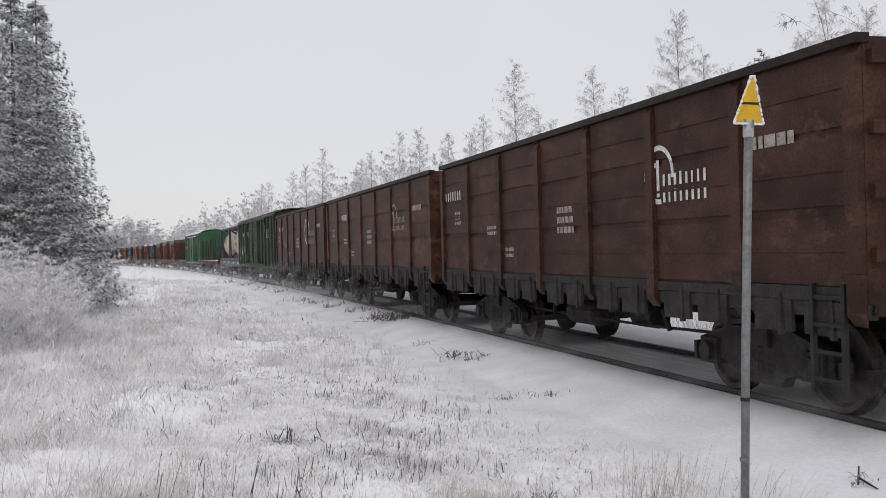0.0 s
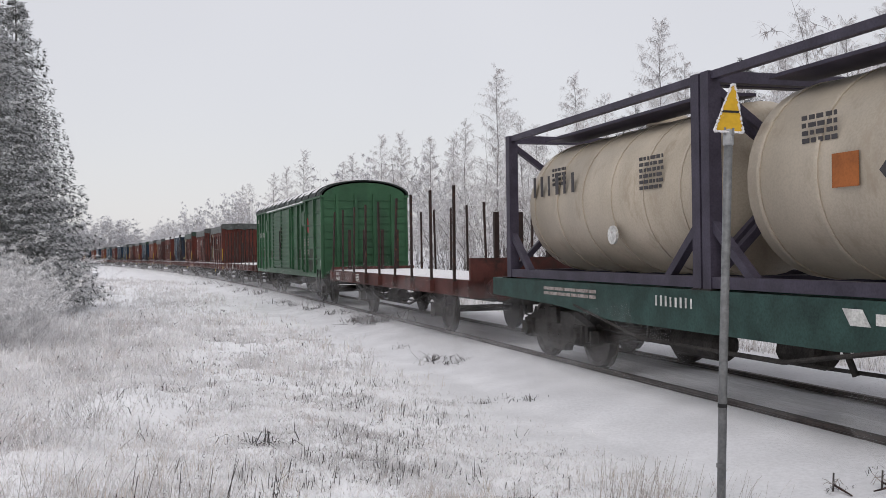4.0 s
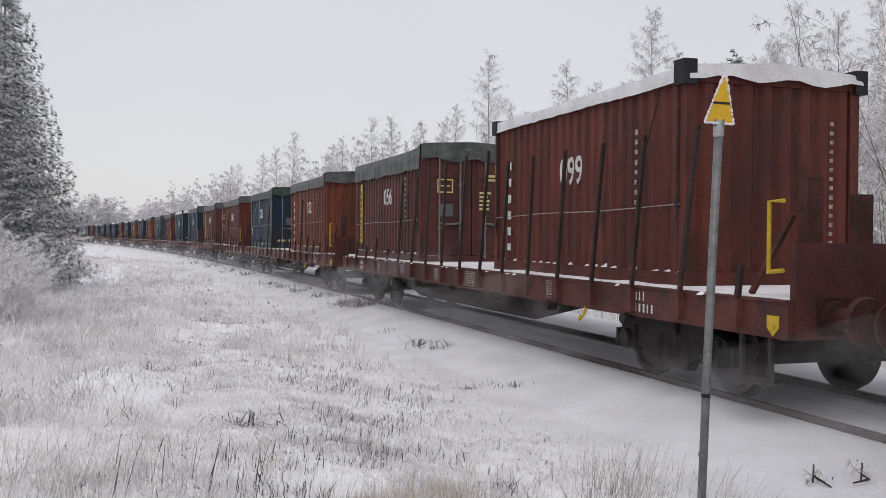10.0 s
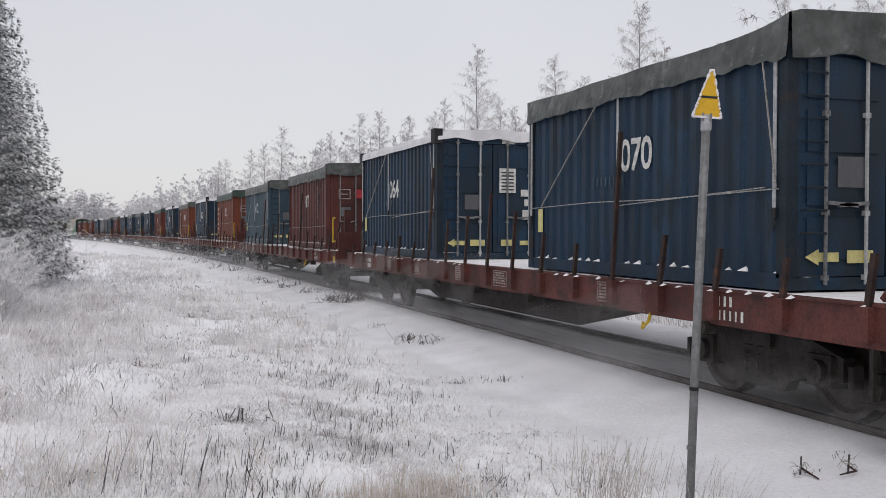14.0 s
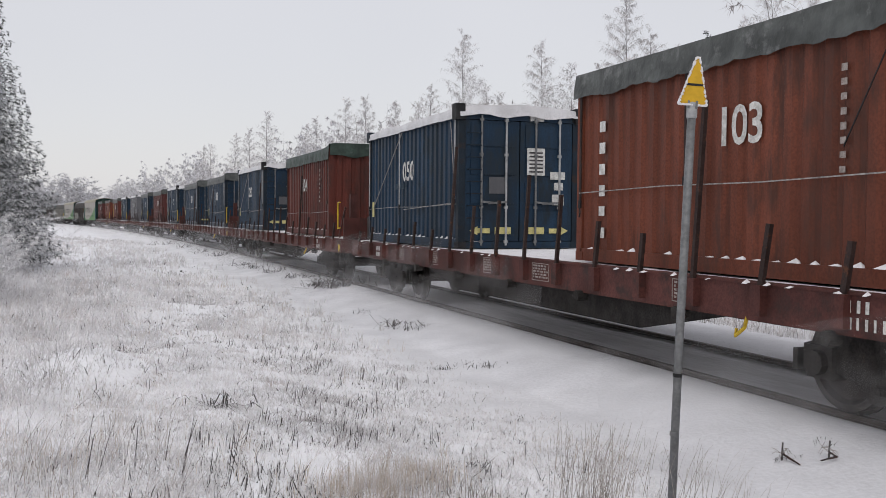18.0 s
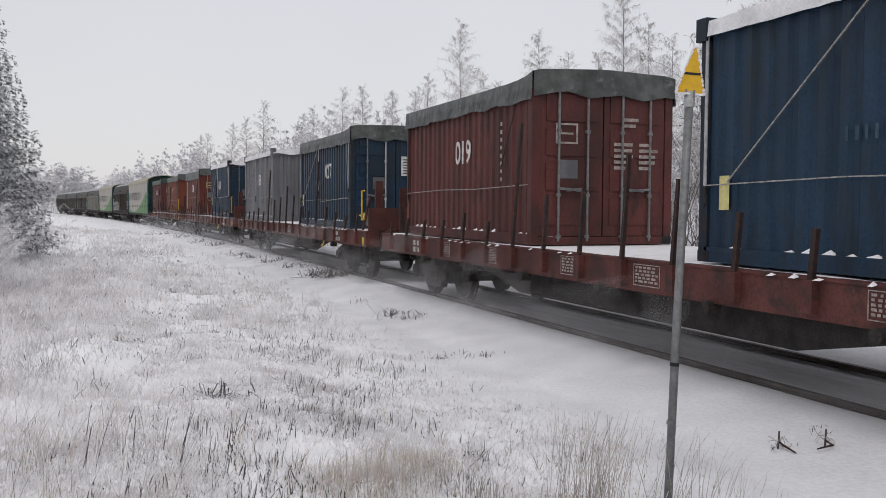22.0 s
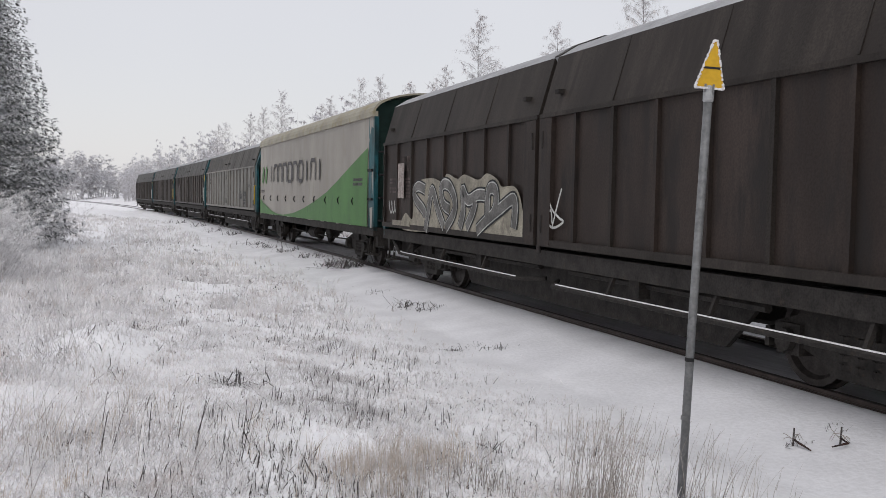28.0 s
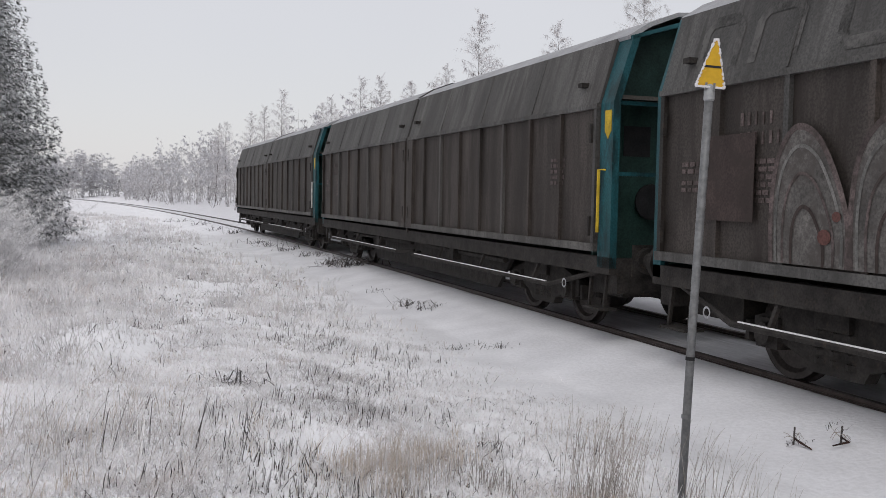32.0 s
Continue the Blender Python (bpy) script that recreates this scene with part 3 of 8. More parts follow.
def blades(name, base, way, bend, width, material, label):
    """Many grass blades as one mesh, from rows of base, reach and bend; each is two bent faces."""
    n = len(base)
    rng = np.random.default_rng(n)
    t = rng.uniform(0, np.pi, n)
    side = np.stack((np.cos(t), np.sin(t), np.zeros(n)), 1) * (width / 2)[:, None]
    mid = base + way * 0.55 + bend
    co = np.stack((base - side, base + side, mid - side * 0.75, mid + side * 0.75, base + way), 1).reshape(-1, 3)
    idx = (np.arange(n) * 5)[:, None] + np.array((0, 1, 3, 2, 2, 3, 4))
    starts = ((np.arange(n) * 7)[:, None] + np.array((0, 4))).ravel()
    me = bpy.data.meshes.new(name)
    me.vertices.add(n * 5)
    me.vertices.foreach_set("co", co.ravel().astype(np.float32))
    me.loops.add(n * 7)
    me.loops.foreach_set("vertex_index", idx.ravel().astype(np.int32))
    me.polygons.add(n * 2)
    me.polygons.foreach_set("loop_start", starts.astype(np.int32))
    me.materials.append(material)
    me.update(calc_edges=True)
    return tagged(new(name, me), label, "grass", kind="stuff")


def tuft_rows(count, spot, seed):
    """Places of tufts: x, y, z and size."""
    rng = random.Random(seed)
    rows = []
    for _ in range(count):
        p = spot(rng)
        if p:
            rows.append((p[0], p[1], ground_z(p[0], p[1]) - 0.015, p[2]))
    return np.array(rows)


def tufts(name, rows, per, height, lean, width, material, label, seed, spread=0.055, drop=0.0):
    """Messy tufts: blades that splay all ways from each place, wider where they are far off."""
    rng = np.random.default_rng(seed)
    n = rng.integers(per[0], per[1] + 1, len(rows))
    r = np.repeat(rows, n, 0)
    m = len(r)
    size = r[:, 3]
    far = np.maximum(1.0, np.hypot(r[:, 0], r[:, 1]) / 9.5)
    base = r[:, :3] + np.stack((rng.normal(0, spread, m) * size * far ** 0.6, rng.normal(0, spread, m) * size * far ** 0.6, np.zeros(m)), 1)
    h = rng.uniform(*height, m) * size
    a = rng.uniform(0, 2 * np.pi, m)
    out = h * rng.uniform(*lean, m)
    way = np.stack((np.cos(a) * out + 0.12 * h, np.sin(a) * out, h * (1 - drop * rng.random(m))), 1)
    bend = np.stack((-way[:, 0] * 0.22, -way[:, 1] * 0.22, h * 0.10), 1)
    return blades(name, base, way, bend, rng.uniform(*width, m) * far ** 0.8, material, label)


near_rows = tuft_rows(54000, field_spot(5.0, 26, clump=-0.42), 3)
tufts("frosted_grass", near_rows, (3, 6), (0.03, 0.10), (0.2, 1.5), (0.005, 0.011), GRASS, "short hoar-frosted grass standing in the snow", 3, drop=0.6)
tufts("grey_grass", near_rows[::2], (2, 4), (0.03, 0.09), (0.3, 1.6), (0.004, 0.009), GREY_GRASS, "grey half-frosted grass between the white tufts", 15, drop=0.5)
# short dark weed blades; they also stand for the shade between tufts
tufts("dark_litter", tuft_rows(15000, field_spot(5.0, 26, clump=-0.02, off=21.0), 26), (1, 4), (0.015, 0.055), (0.3, 1.8), (0.006, 0.014), WEED, "dark weed blades that also stand for shaded gaps in the frosted grass", 26, 0.03, 0.5)
far_rows = tuft_rows(16000, field_spot(14, 75, clump=-0.4), 4)
tufts("frosted_grass", far_rows, (3, 6), (0.08, 0.24), (0.2, 1.2), (0.008, 0.014), GRASS, "hoar-frosted grass in the farther field", 4)
tufts("grey_grass", far_rows[::3], (2, 4), (0.06, 0.20), (0.2, 1.2), (0.007, 0.012), GREY_GRASS, "grey half-frosted grass in the farther field", 14)
# dark blades again for weed and shaded gaps, farther out
tufts("dark_litter", tuft_rows(2600, field_spot(15, 60, clump=0.02, off=33.0), 16), (1, 4), (0.04, 0.12), (0.3, 1.5), (0.007, 0.013), WEED, "dark weed blades that also stand for shaded gaps in the farther field", 16)
tufts("straw_grass", tuft_rows(3400, field_spot(5.0, 30, clump=0.16, off=9.0), 5), (4, 8), (0.06, 0.20), (0.1, 0.6), (0.003, 0.006), STRAW, "straw-coloured frosted grass tufts", 5)


stem_patch("frosted_stems", 6500, field_spot(5.2, 17, clump=-0.2, off=51.0), (0.08, 0.22), GRASS, "thin curved white frosted stems", (0.003, 0.006), 0.6, 0.6, 0.05, (1, 3), 53)


def stalk_spot(rng):
    """Patches of stiff dead stalks in the near field."""
    r = 5.2 * (15.0 / 5.2) ** (rng.random() ** 1.25)
    az = rng.gauss(11.5, 6.5)
    a = radians(az)
    x, y = r * math.sin(a), r * math.cos(a)
    k = noise.noise((x * 1.1 + 3.0, y * 0.9, 1.7)) + 0.5 * noise.noise((x * 3.3, y * 2.7, 5.5))
    if beside(x, y)[0] > -3.3 or k < 0.02 + rng.gauss(0, 0.16):
        return None
    return x, y, rng.uniform(0.5, 1.3)


def frosted_stalks(count, seed):
    """Stiff dark stalks, each with a white crust of frost along one side and a few broken ones lying."""
    rng = np.random.default_rng(seed)
    rows = tuft_rows(count, stalk_spot, seed)
    rows = np.repeat(rows, rng.integers(1, 4, len(rows)), 0)
    m = len(rows)
    base = rows[:, :3] + np.stack((rng.normal(0, 0.05, m), rng.normal(0, 0.05, m), np.zeros(m)), 1)
    h = rng.uniform(0.04, 0.15, m) * rows[:, 3]
    tilt = np.where(rng.random(m) < 0.2, 1.3, 0.35)
    a = rng.uniform(0, 2 * np.pi, m)
    way = np.stack((np.cos(a) * h * tilt * rng.random(m) + 0.1 * h, np.sin(a) * h * tilt * rng.random(m), h), 1)
    bend = rng.normal(0, 0.06, (m, 3)) * h[:, None]
    blades("dark_stalks", base, way, bend, rng.uniform(0.006, 0.015, m), WEED, "stiff dark dead stalks sticking out of the snow")
    crust = base + np.stack((-rng.uniform(0.004, 0.012, m), -0.006 * np.ones(m), np.zeros(m)), 1)
    blades("stalk_frost", crust, way * rng.uniform(0.7, 1.15, (m, 1)), bend, rng.uniform(0.007, 0.014, m), GRASS, "hoar frost along the dead stalks")


frosted_stalks(2000, 6)


def far_side_spot(rng):
    """Rank grass on the slope beyond the track."""
    s, d = 4.0 + 60.0 * rng.random() ** 1.7, rng.uniform(2.5, 9.5)
    x, y, _, a = on_line(s)
    x, y = x + d * math.cos(a), y + d * math.sin(a)
    if noise.noise((x * 0.6, y * 0.5, 3.3)) < -0.25 + rng.gauss(0, 0.2):
        return None
    return x, y, rng.uniform(0.6, 1.3) * min(1.0, 0.35 + (d - 2.5) / 3.0)


far_side = tuft_rows(5200, far_side_spot, 91)
tufts("tall_grass", far_side, (4, 8), (0.12, 0.45), (0.1, 0.8), (0.006, 0.011), GRASS, "rank white frosted grass beyond the track", 92, 0.09)
tufts("tall_grass", far_side[::2], (2, 5), (0.12, 0.50), (0.1, 0.7), (0.005, 0.009), DRY_STEM, "dry grey grass beyond the track", 93, 0.09)


def left_spot(rng):
    """Rank grass at the field's far side, before the spruces."""
    r, a = rng.uniform(9, 30), radians(rng.uniform(-16, 2.5))
    if rng.random() > (2.5 - math.degrees(a)) / 14:
        return None
    return r * math.sin(a), r * math.cos(a), rng.uniform(0.7, 1.3)


left_rows = tuft_rows(5200, left_spot, 17)
tufts("tall_grass", left_rows, (4, 8), (0.08, 0.34), (0.2, 1.3), (0.006, 0.010), GRASS, "rank white frosted grass before the spruces", 17, 0.10, 0.4)
tufts("tall_grass", left_rows[::2], (2, 5), (0.06, 0.26), (0.2, 1.5), (0.005, 0.009), GREY_GRASS, "grey frosted grass before the spruces", 18, 0.10, 0.4)
# dark blades for weed and the shade inside this tangled grass
tufts("dark_litter", left_rows[::3], (1, 3), (0.04, 0.16), (0.3, 1.6), (0.006, 0.010), WEED, "dark weed blades that also stand for shaded gaps before the spruces", 19, 0.10, 0.4)


def spots_at(places, spread):
    def spot(rng):
        az, dist, size = rng.choice(places)
        a = radians(az)
        return dist * math.sin(a) + rng.gauss(0, spread), dist * math.cos(a) + rng.gauss(0, spread), size
    return spot


# tall reed-like grass round the marker post and in the foreground
stem_patch("tall_grass", 70, spots_at(((28.0, 5.75, 1.0), (28.8, 5.65, 1.1), (29.4, 5.8, 1.0)), 0.09), (0.45, 0.72), DRY_STEM, "tall dry grass with nodding tips beside the marker post", (0.003, 0.006), 0.35, 0.3, 0.04, (1, 3), 7)
stem_patch("tall_grass", 46, spots_at(((34.6, 6.3, 0.9), (36.0, 6.2, 0.9), (37.0, 6.0, 0.8), (33.0, 6.5, 0.9)), 0.16), (0.38, 0.70), DRY_STEM, "thin dry grass with nodding tips at the marker post", (0.003, 0.005), 0.55, 0.35, 0.08, (1, 2), 27, 0.4)
stem_patch("tall_grass", 26, spots_at(((29.0, 7.2, 0.8), (27.0, 8.0, 0.8), (31.5, 7.4, 0.8), (38.5, 6.6, 0.8)), 0.3), (0.22, 0.42), DRY_STEM, "thin dry grass on the bank", (0.003, 0.005), 0.4, 0.3, 0.12, (1, 2), 28, 0.4)
grass_patch("tall_grass", 90, spots_at(((28.3, 5.7, 1.0), (29.2, 5.7, 1.0)), 0.10), (0.10, 0.24), STRAW, "tan grass at the foot of the tall stems", (0.003, 0.006), (5, 9), 0.4, seed=29)
grass_patch("tall_grass", 130, spots_at(((17.5, 6.4, 1.0), (16.0, 6.2, 1.0), (18.6, 6.6, 0.9), (15.2, 5.8, 0.9), (13.4, 6.1, 0.8)), 0.16), (0.14, 0.28), STRAW, "tan frosted grass clump", (0.003, 0.006), (5, 9), 0.35, seed=8)
grass_patch("tall_grass", 26, spots_at(((20.6, 6.2, 0.9), (22.0, 6.0, 0.9), (21.5, 7.3, 0.6)), 0.10), (0.10, 0.24), DRY_STEM, "grey frosted grass tuft", (0.004, 0.008), (4, 8), 0.5, seed=38)
stem_patch("tall_grass", 220, spots_at(((1.0, 6.9, 1.0), (-2.5, 6.6, 1.1), (3.2, 6.4, 0.9), (-0.5, 6.1, 1.1), (-5, 7.2, 1.2), (-3.5, 8.2, 1.1), (5.0, 5.9, 0.8)), 0.42), (0.16, 0.38), GRASS, "thin frosted grass stems", (0.004, 0.006), 0.8, 0.6, 0.10, (1, 2), 9)
stem_patch("tall_grass", 60, spots_at(((0.5, 6.9, 1.0), (-2.5, 6.8, 1.1), (2.6, 6.4, 0.9), (-1, 6.1, 1.1), (-5, 7.2, 1.2)), 0.45), (0.20, 0.42), DRY_STEM, "thin dry grass stems", (0.003, 0.005), 0.7, 0.55, 0.10, (1, 2), 41)
stem_patch("dark_stems", 9, spots_at(((-0.6, 6.6, 1.0), (1.2, 6.4, 1.0), (3.4, 7.0, 0.8), (-3.0, 6.4, 1.1)), 0.28), (0.28, 0.48), WEED, "thin dark dead stems", (0.006, 0.010), 0.1, 0.2, 0.06, (1, 2), 39)


def weed_tangle(vs, fs, az, el_down, z, size, n, seed, flat=0.9):
    """A low dark tangle of dead stalks on the snow, by its direction from the eye and its height."""
    rng = random.Random(seed)
    r = (EYE.z - z) / math.tan(radians(el_down))
    x, y = r * math.sin(radians(az)), r * math.cos(radians(az))
    z = ground_z(x, y)
    for _ in range(n):
        b = Vector((x + rng.gauss(0, size * 0.45), y + rng.gauss(0, size * 0.3), z - 0.02))
        a = rng.uniform(0, 2 * math.pi)
        out = Vector((math.cos(a), math.sin(a), rng.uniform(0.1, flat))) * size * rng.uniform(0.3, 0.7)
        blade_strip(vs, fs, b, b + out * rng.uniform(0.5, 1.1), size * rng.uniform(0.02, 0.05), Vector((rng.gauss(0, 0.1), 0, 0.10 + rng.gauss(0, 0.08))) * size, Vector((math.sin(a), -math.cos(a), 0.3)))


WEED_SPOTS = (
    (6.2, 11.4, -0.05, 0.34, 46), (1.3, 8.3, 0.0, 0.28, 26), (19.7, 8.95, -0.25, 0.20, 26), (21.2, 8.65, -0.25, 0.22, 10), (22.7, 8.9, -0.25, 0.26, 16),
    (18.2, 7.0, -0.29, 0.34, 26), (16.9, 6.75, -0.29, 0.5, 20), (15.0, 6.0, -0.30, 0.36, 12), (13.3, 4.7, -0.30, 0.75, 60), (12.2, 4.5, -0.30, 0.6, 30))
WEED_SPOTS_B = (
    (39.8, 13.4, -0.2, 0.20, 14), (42.0, 12.9, -0.2, 0.16, 12), (21.9, 14.5, -0.1, 0.2, 30), (27.6, 13.6, -0.15, 0.08, 12), (9.6, 3.65, -0.31, 0.6, 26),
    (8.6, 3.35, -0.31, 0.6, 20), (7.8, 3.15, -0.31, 0.6, 22), (6.4, 2.6, -0.31, 0.7, 22), (5.4, 2.35, -0.31, 0.7, 16), (4.6, 2.05, -0.31, 0.8, 16), (3.4, 1.8, -0.31, 0.9, 14), (10.8, 4.0, -0.3, 0.5, 20), (11.6, 4.1, -0.3, 0.4, 16))
wv, wf = [], []
for k, (az, down, z, size, n) in enumerate(WEED_SPOTS + WEED_SPOTS_B):
    weed_tangle(wv, wf, az, down, z, size, int(n * 1.8), 40 + k)
ws = Shape()
ws.v, ws.f = wv, wf
tagged(new("bank_weeds", ws.mesh("bank_weeds", WEED)), "dark tangles of dead weed along the snowy bank", "weed", kind="stuff")


def limb(sh, p, way, length, r, rng, droop, n=4, sides=4):
    """A bending limb; gives the points along it."""
    pts, q, d = [p.copy()], p.copy(), way.normalized()
    for i in range(n):
        q = q + d * (length / n)
        d = (d + Vector((rng.gauss(0, 0.12), rng.gauss(0, 0.12), droop))).normalized()
        pts.append(q.copy())
    sh.tube(pts, [r * (1 - 0.85 * i / n) + 0.002 for i in range(n + 1)], sides, caps=False)
    return pts


def twig(vs, fs, b, tip, width, side):
    """A fine tapering twig: one long thin face."""
    k = len(vs)
    w = side * (width / 2)
    vs.extend((tuple(b - w), tuple(b + w), tuple(tip)))
    fs.append((k, k + 1, k + 2))


def birch_meshes(seed, height, spread, limbs, subs, twigs, width, widest=0.45, twig_mat=TWIG, low=0.14, hang=0.65, long=(0.012, 0.045), stems=1, bough=0.4, arm_mat=LIMB):
    """Trunk, branchwork and twig meshes of a frosted birch: arching limbs, drooping side branches and many fine twigs in an egg-shaped crown."""
    rng = random.Random(seed)
    wood, arms, vs, fs = Shape(), Shape(), [], []
    r0 = height * (0.0062 if stems < 4 else 0.004)
    for stem in range(stems):
        pts, foot = [], Vector((rng.gauss(0, 0.03), rng.gauss(0, 0.03), 0)) * height * (stems > 1)
        lean = Vector((rng.gauss(0, 0.02), rng.gauss(0, 0.02), 0)) * (1 + 4 * (stems > 1) + 14 * (stems > 3))
        tall = height * (1.0 if stem == 0 else rng.uniform(0.6, 0.95))
        for i in range(9):
            pts.append(foot + lean * (tall * i / 8) + Vector((0, 0, tall * i / 8 - 0.1)) + Vector((rng.gauss(0, 0.004), rng.gauss(0, 0.004), 0)) * height)
        wood.tube(pts, [r0 * (1 - 0.93 * i / 8) for i in range(9)], 4)
        for k in range(limbs // stems):
            f = low + (0.99 - low) * (k + rng.random()) / (limbs // stems)
            i = min(7, int(f * 8))
            p = pts[i].lerp(pts[i + 1], f * 8 - i)
            a = rng.uniform(0, 2 * math.pi)
            swell = math.sin(math.pi * min(1.0, max(0.0, (f - low * 0.4) / (1.06 - low * 0.4))) ** (math.log(0.5) / math.log(widest))) ** 0.75
            reach = height * spread * swell * rng.uniform(0.68, 1.08)
            way = Vector((math.cos(a), math.sin(a), rng.uniform(0.9, 2.1)))
            joints = 5 if stems == 1 else 3
            lp = limb(arms, p, way, reach * 1.3, r0 * 0.22 * (1.1 - f), rng, -0.20 * 5 / joints, joints, 3 if stems == 1 else 2)
            for _ in range(max(1, int(subs * (0.4 + swell)))):
                g = (0.12 + 0.88 * rng.random()) * (joints - 0.001)
                q = lp[int(g)].lerp(lp[int(g) + 1], g - int(g))
                a2 = a + rng.gauss(0, 1.0)
                d = Vector((math.cos(a2), math.sin(a2), rng.uniform(-0.1, 0.9))).normalized()
                ln, sp = reach * bough * rng.uniform(0.4, 1.1), [q.copy()]
                bits = 3 if stems == 1 else 2
                for _ in range(bits):
                    q = q + d * (ln / bits)
                    d = (d + Vector((rng.gauss(0, 0.2), rng.gauss(0, 0.2), -0.55 * hang))).normalized()
                    sp.append(q.copy())
                t = rng.uniform(0, math.pi)
                w = Vector((math.cos(t), math.sin(t), 0)) * (r0 * 0.055)
                arms.add([tuple(c + w * e * (1 - 0.25 * j)) for j, c in enumerate(sp) for e in (-1, 1)], [(2 * j, 2 * j + 1, 2 * j + 3, 2 * j + 2) for j in range(bits)])
                for _ in range(twigs):
                    g2 = rng.random() * (bits - 0.001)
                    b = sp[int(g2)].lerp(sp[int(g2) + 1], g2 - int(g2))
                    a3 = a2 + rng.gauss(0, 0.9)
                    tl = height * rng.uniform(*long) * (0.6 + 0.4 * swell)
                    fall = rng.uniform(-1.7, -0.2) if rng.random() < hang else rng.uniform(-0.2, 0.6)
                    tip = b + Vector((math.cos(a3) * 0.6, math.sin(a3) * 0.6, fall)).normalized() * tl
                    t = rng.uniform(0, math.pi)
                    twig(vs, fs, b, tip, width * rng.uniform(0.6, 1.4), Vector((math.cos(t), math.sin(t), rng.uniform(-0.4, 0.4))))
    crown = Shape()
    crown.v, crown.f = vs, fs
    return wood.mesh("trunk", BARK if arm_mat is LIMB else arm_mat), arms.mesh("branchwork", arm_mat), crown.mesh("crown", twig_mat)


def spruce_meshes(seed, height, half, layers, per, frost=0.5, pine=False):
    """Trunk, dark needle sprays and frosted sprays of a conifer: sagging boughs with upturned tips and hanging side sprays."""
    rng = random.Random(seed)
    wood = Shape().tube([(0, 0, -0.1), (0, 0, height * 0.5), (0, 0, height)], [height * 0.014, height * 0.008, 0.01], 8)
    dark, pale = ([], []), ([], [])
    for k in range(layers):
        f = (0.22 if pine else 0.10) + (0.78 if pine else 0.89) * (k + rng.random()) / layers
        if f > 0.99:
            continue
        n = max(6, int(per * (1.1 - f)))
        for j in range(n):
            a = 2 * math.pi * (j + rng.random() * 0.9) / n
            ragged = 1.0 + 0.16 * noise.noise((math.cos(a) * 1.6, math.sin(a) * 1.6, f * 13 + seed))
            reach = half * ((1 - f) ** (0.5 if pine else 0.78) + 0.02) * rng.uniform(0.78, 1.04) * ragged
            p = Vector((0, 0, height * (f + rng.gauss(0, 0.022 if pine else 0.010))))
            out = Vector((math.cos(a), math.sin(a), 0))
            side = Vector((-out.y, out.x, 0))
            sag = -0.30 if pine else rng.uniform(0.25, 0.70) * (1.0 - 0.9 * f)
            steps = max(4, int(11 * reach / half))
            for i in range(steps):
                g = (i + 0.9) / steps
                c = p + out * (reach * g) + Vector((0, 0, reach * (-sag * g + 0.62 * sag * g ** 3)))
                w = reach * 0.20 * (1.15 - g) + 0.06
                for sgn in (-1, 1):
                    way = (side * (sgn * rng.uniform(0.5, 1.0)) + out * rng.uniform(0.3, 1.0) + Vector((0, 0, -rng.uniform(0.0, 0.6) * (not pine)))).normalized()
                    for q in range(9):
                        top = rng.random() < frost
                        b0 = c + way * (w * rng.random()) + Vector((0, 0, 0.04 * rng.random() if top else -0.03 - 0.32 * w * rng.random()))
                        d = way + Vector((rng.gauss(0, 0.6), rng.gauss(0, 0.6), rng.gauss(0.1, 0.4) if top else rng.gauss(-0.4, 0.4)))
                        twig(*(pale if top else dark), b0, b0 + d.normalized() * rng.uniform(0.05, 0.13), rng.uniform(0.028, 0.055), Vector((rng.gauss(0, 1), rng.gauss(0, 1), rng.gauss(0, 0.7))).normalized())
    a, b = Shape(), Shape()
    a.v, a.f = dark
    b.v, b.f = pale
    return wood.mesh("trunk", SPRUCE_BARK), a.mesh("needles", NEEDLE), b.mesh("frosted_needles", NEEDLE_FROST)


def tree(name, meshes, m, label, category, group):
    ob = empty(name, label, category, group, m)
    for me in meshes:
        p = new(me.name.split(".")[0], me)
        p.parent = ob
        if p.name.startswith("branchwork"):
            tagged(p, "fine frosted branches", kind="stuff")
    return ob


def place(az, off, guess=30.0):
    """The point in direction az whose distance to the right of the track is off."""
    lo, hi = 1.0, 480.0
    t = math.tan(radians(az))
    for _ in range(50):
        y = (lo + hi) / 2
        x = y * t
        if (beside(x, y)[0] - off) * (1 if az > 2.5 else 1) < 0:
            lo = y
        else:
            hi = y
    return y * t, y


rng = random.Random(11)
BIRCH = [birch_meshes(100 + k, 12.0, sp, 118, 9, tw, 0.011, wd, low=0.06, bough=0.42, long=(0.010, 0.036)) for k, (sp, tw, wd) in enumerate(((0.14, 15, 0.34), (0.12, 16, 0.40), (0.155, 15, 0.32), (0.115, 16, 0.42)))]
YOUNG = [birch_meshes(150 + k, 12.0, 0.15, 54, 6, 14, 0.018, 0.36, TWIG, 0.03, 0.6, (0.010, 0.034), stems=2, bough=0.42) for k in range(3)]
FAR_WOOD = [birch_meshes(200 + k, 11.0, 0.20, 30, 3, 11, 0.14, 0.40, TWIG_FAR, 0.0, 0.4, (0.025, 0.07), stems=2, arm_mat=PALE_LIMB) for k in range(3)]
BUSHES = [birch_meshes(340 + k, 3.0, 0.40, 40, 3, 22, 0.013, 0.42, BUSH, 0.02, 0.25, (0.02, 0.08), 5, arm_mat=PALE_LIMB) for k in range(2)]
SCRUB = [birch_meshes(300 + k, 4.5, 0.36, 28, 3, 20, 0.022, 0.4, TWIG, 0.03, 0.3, (0.014, 0.06), 4) for k in range(3)]

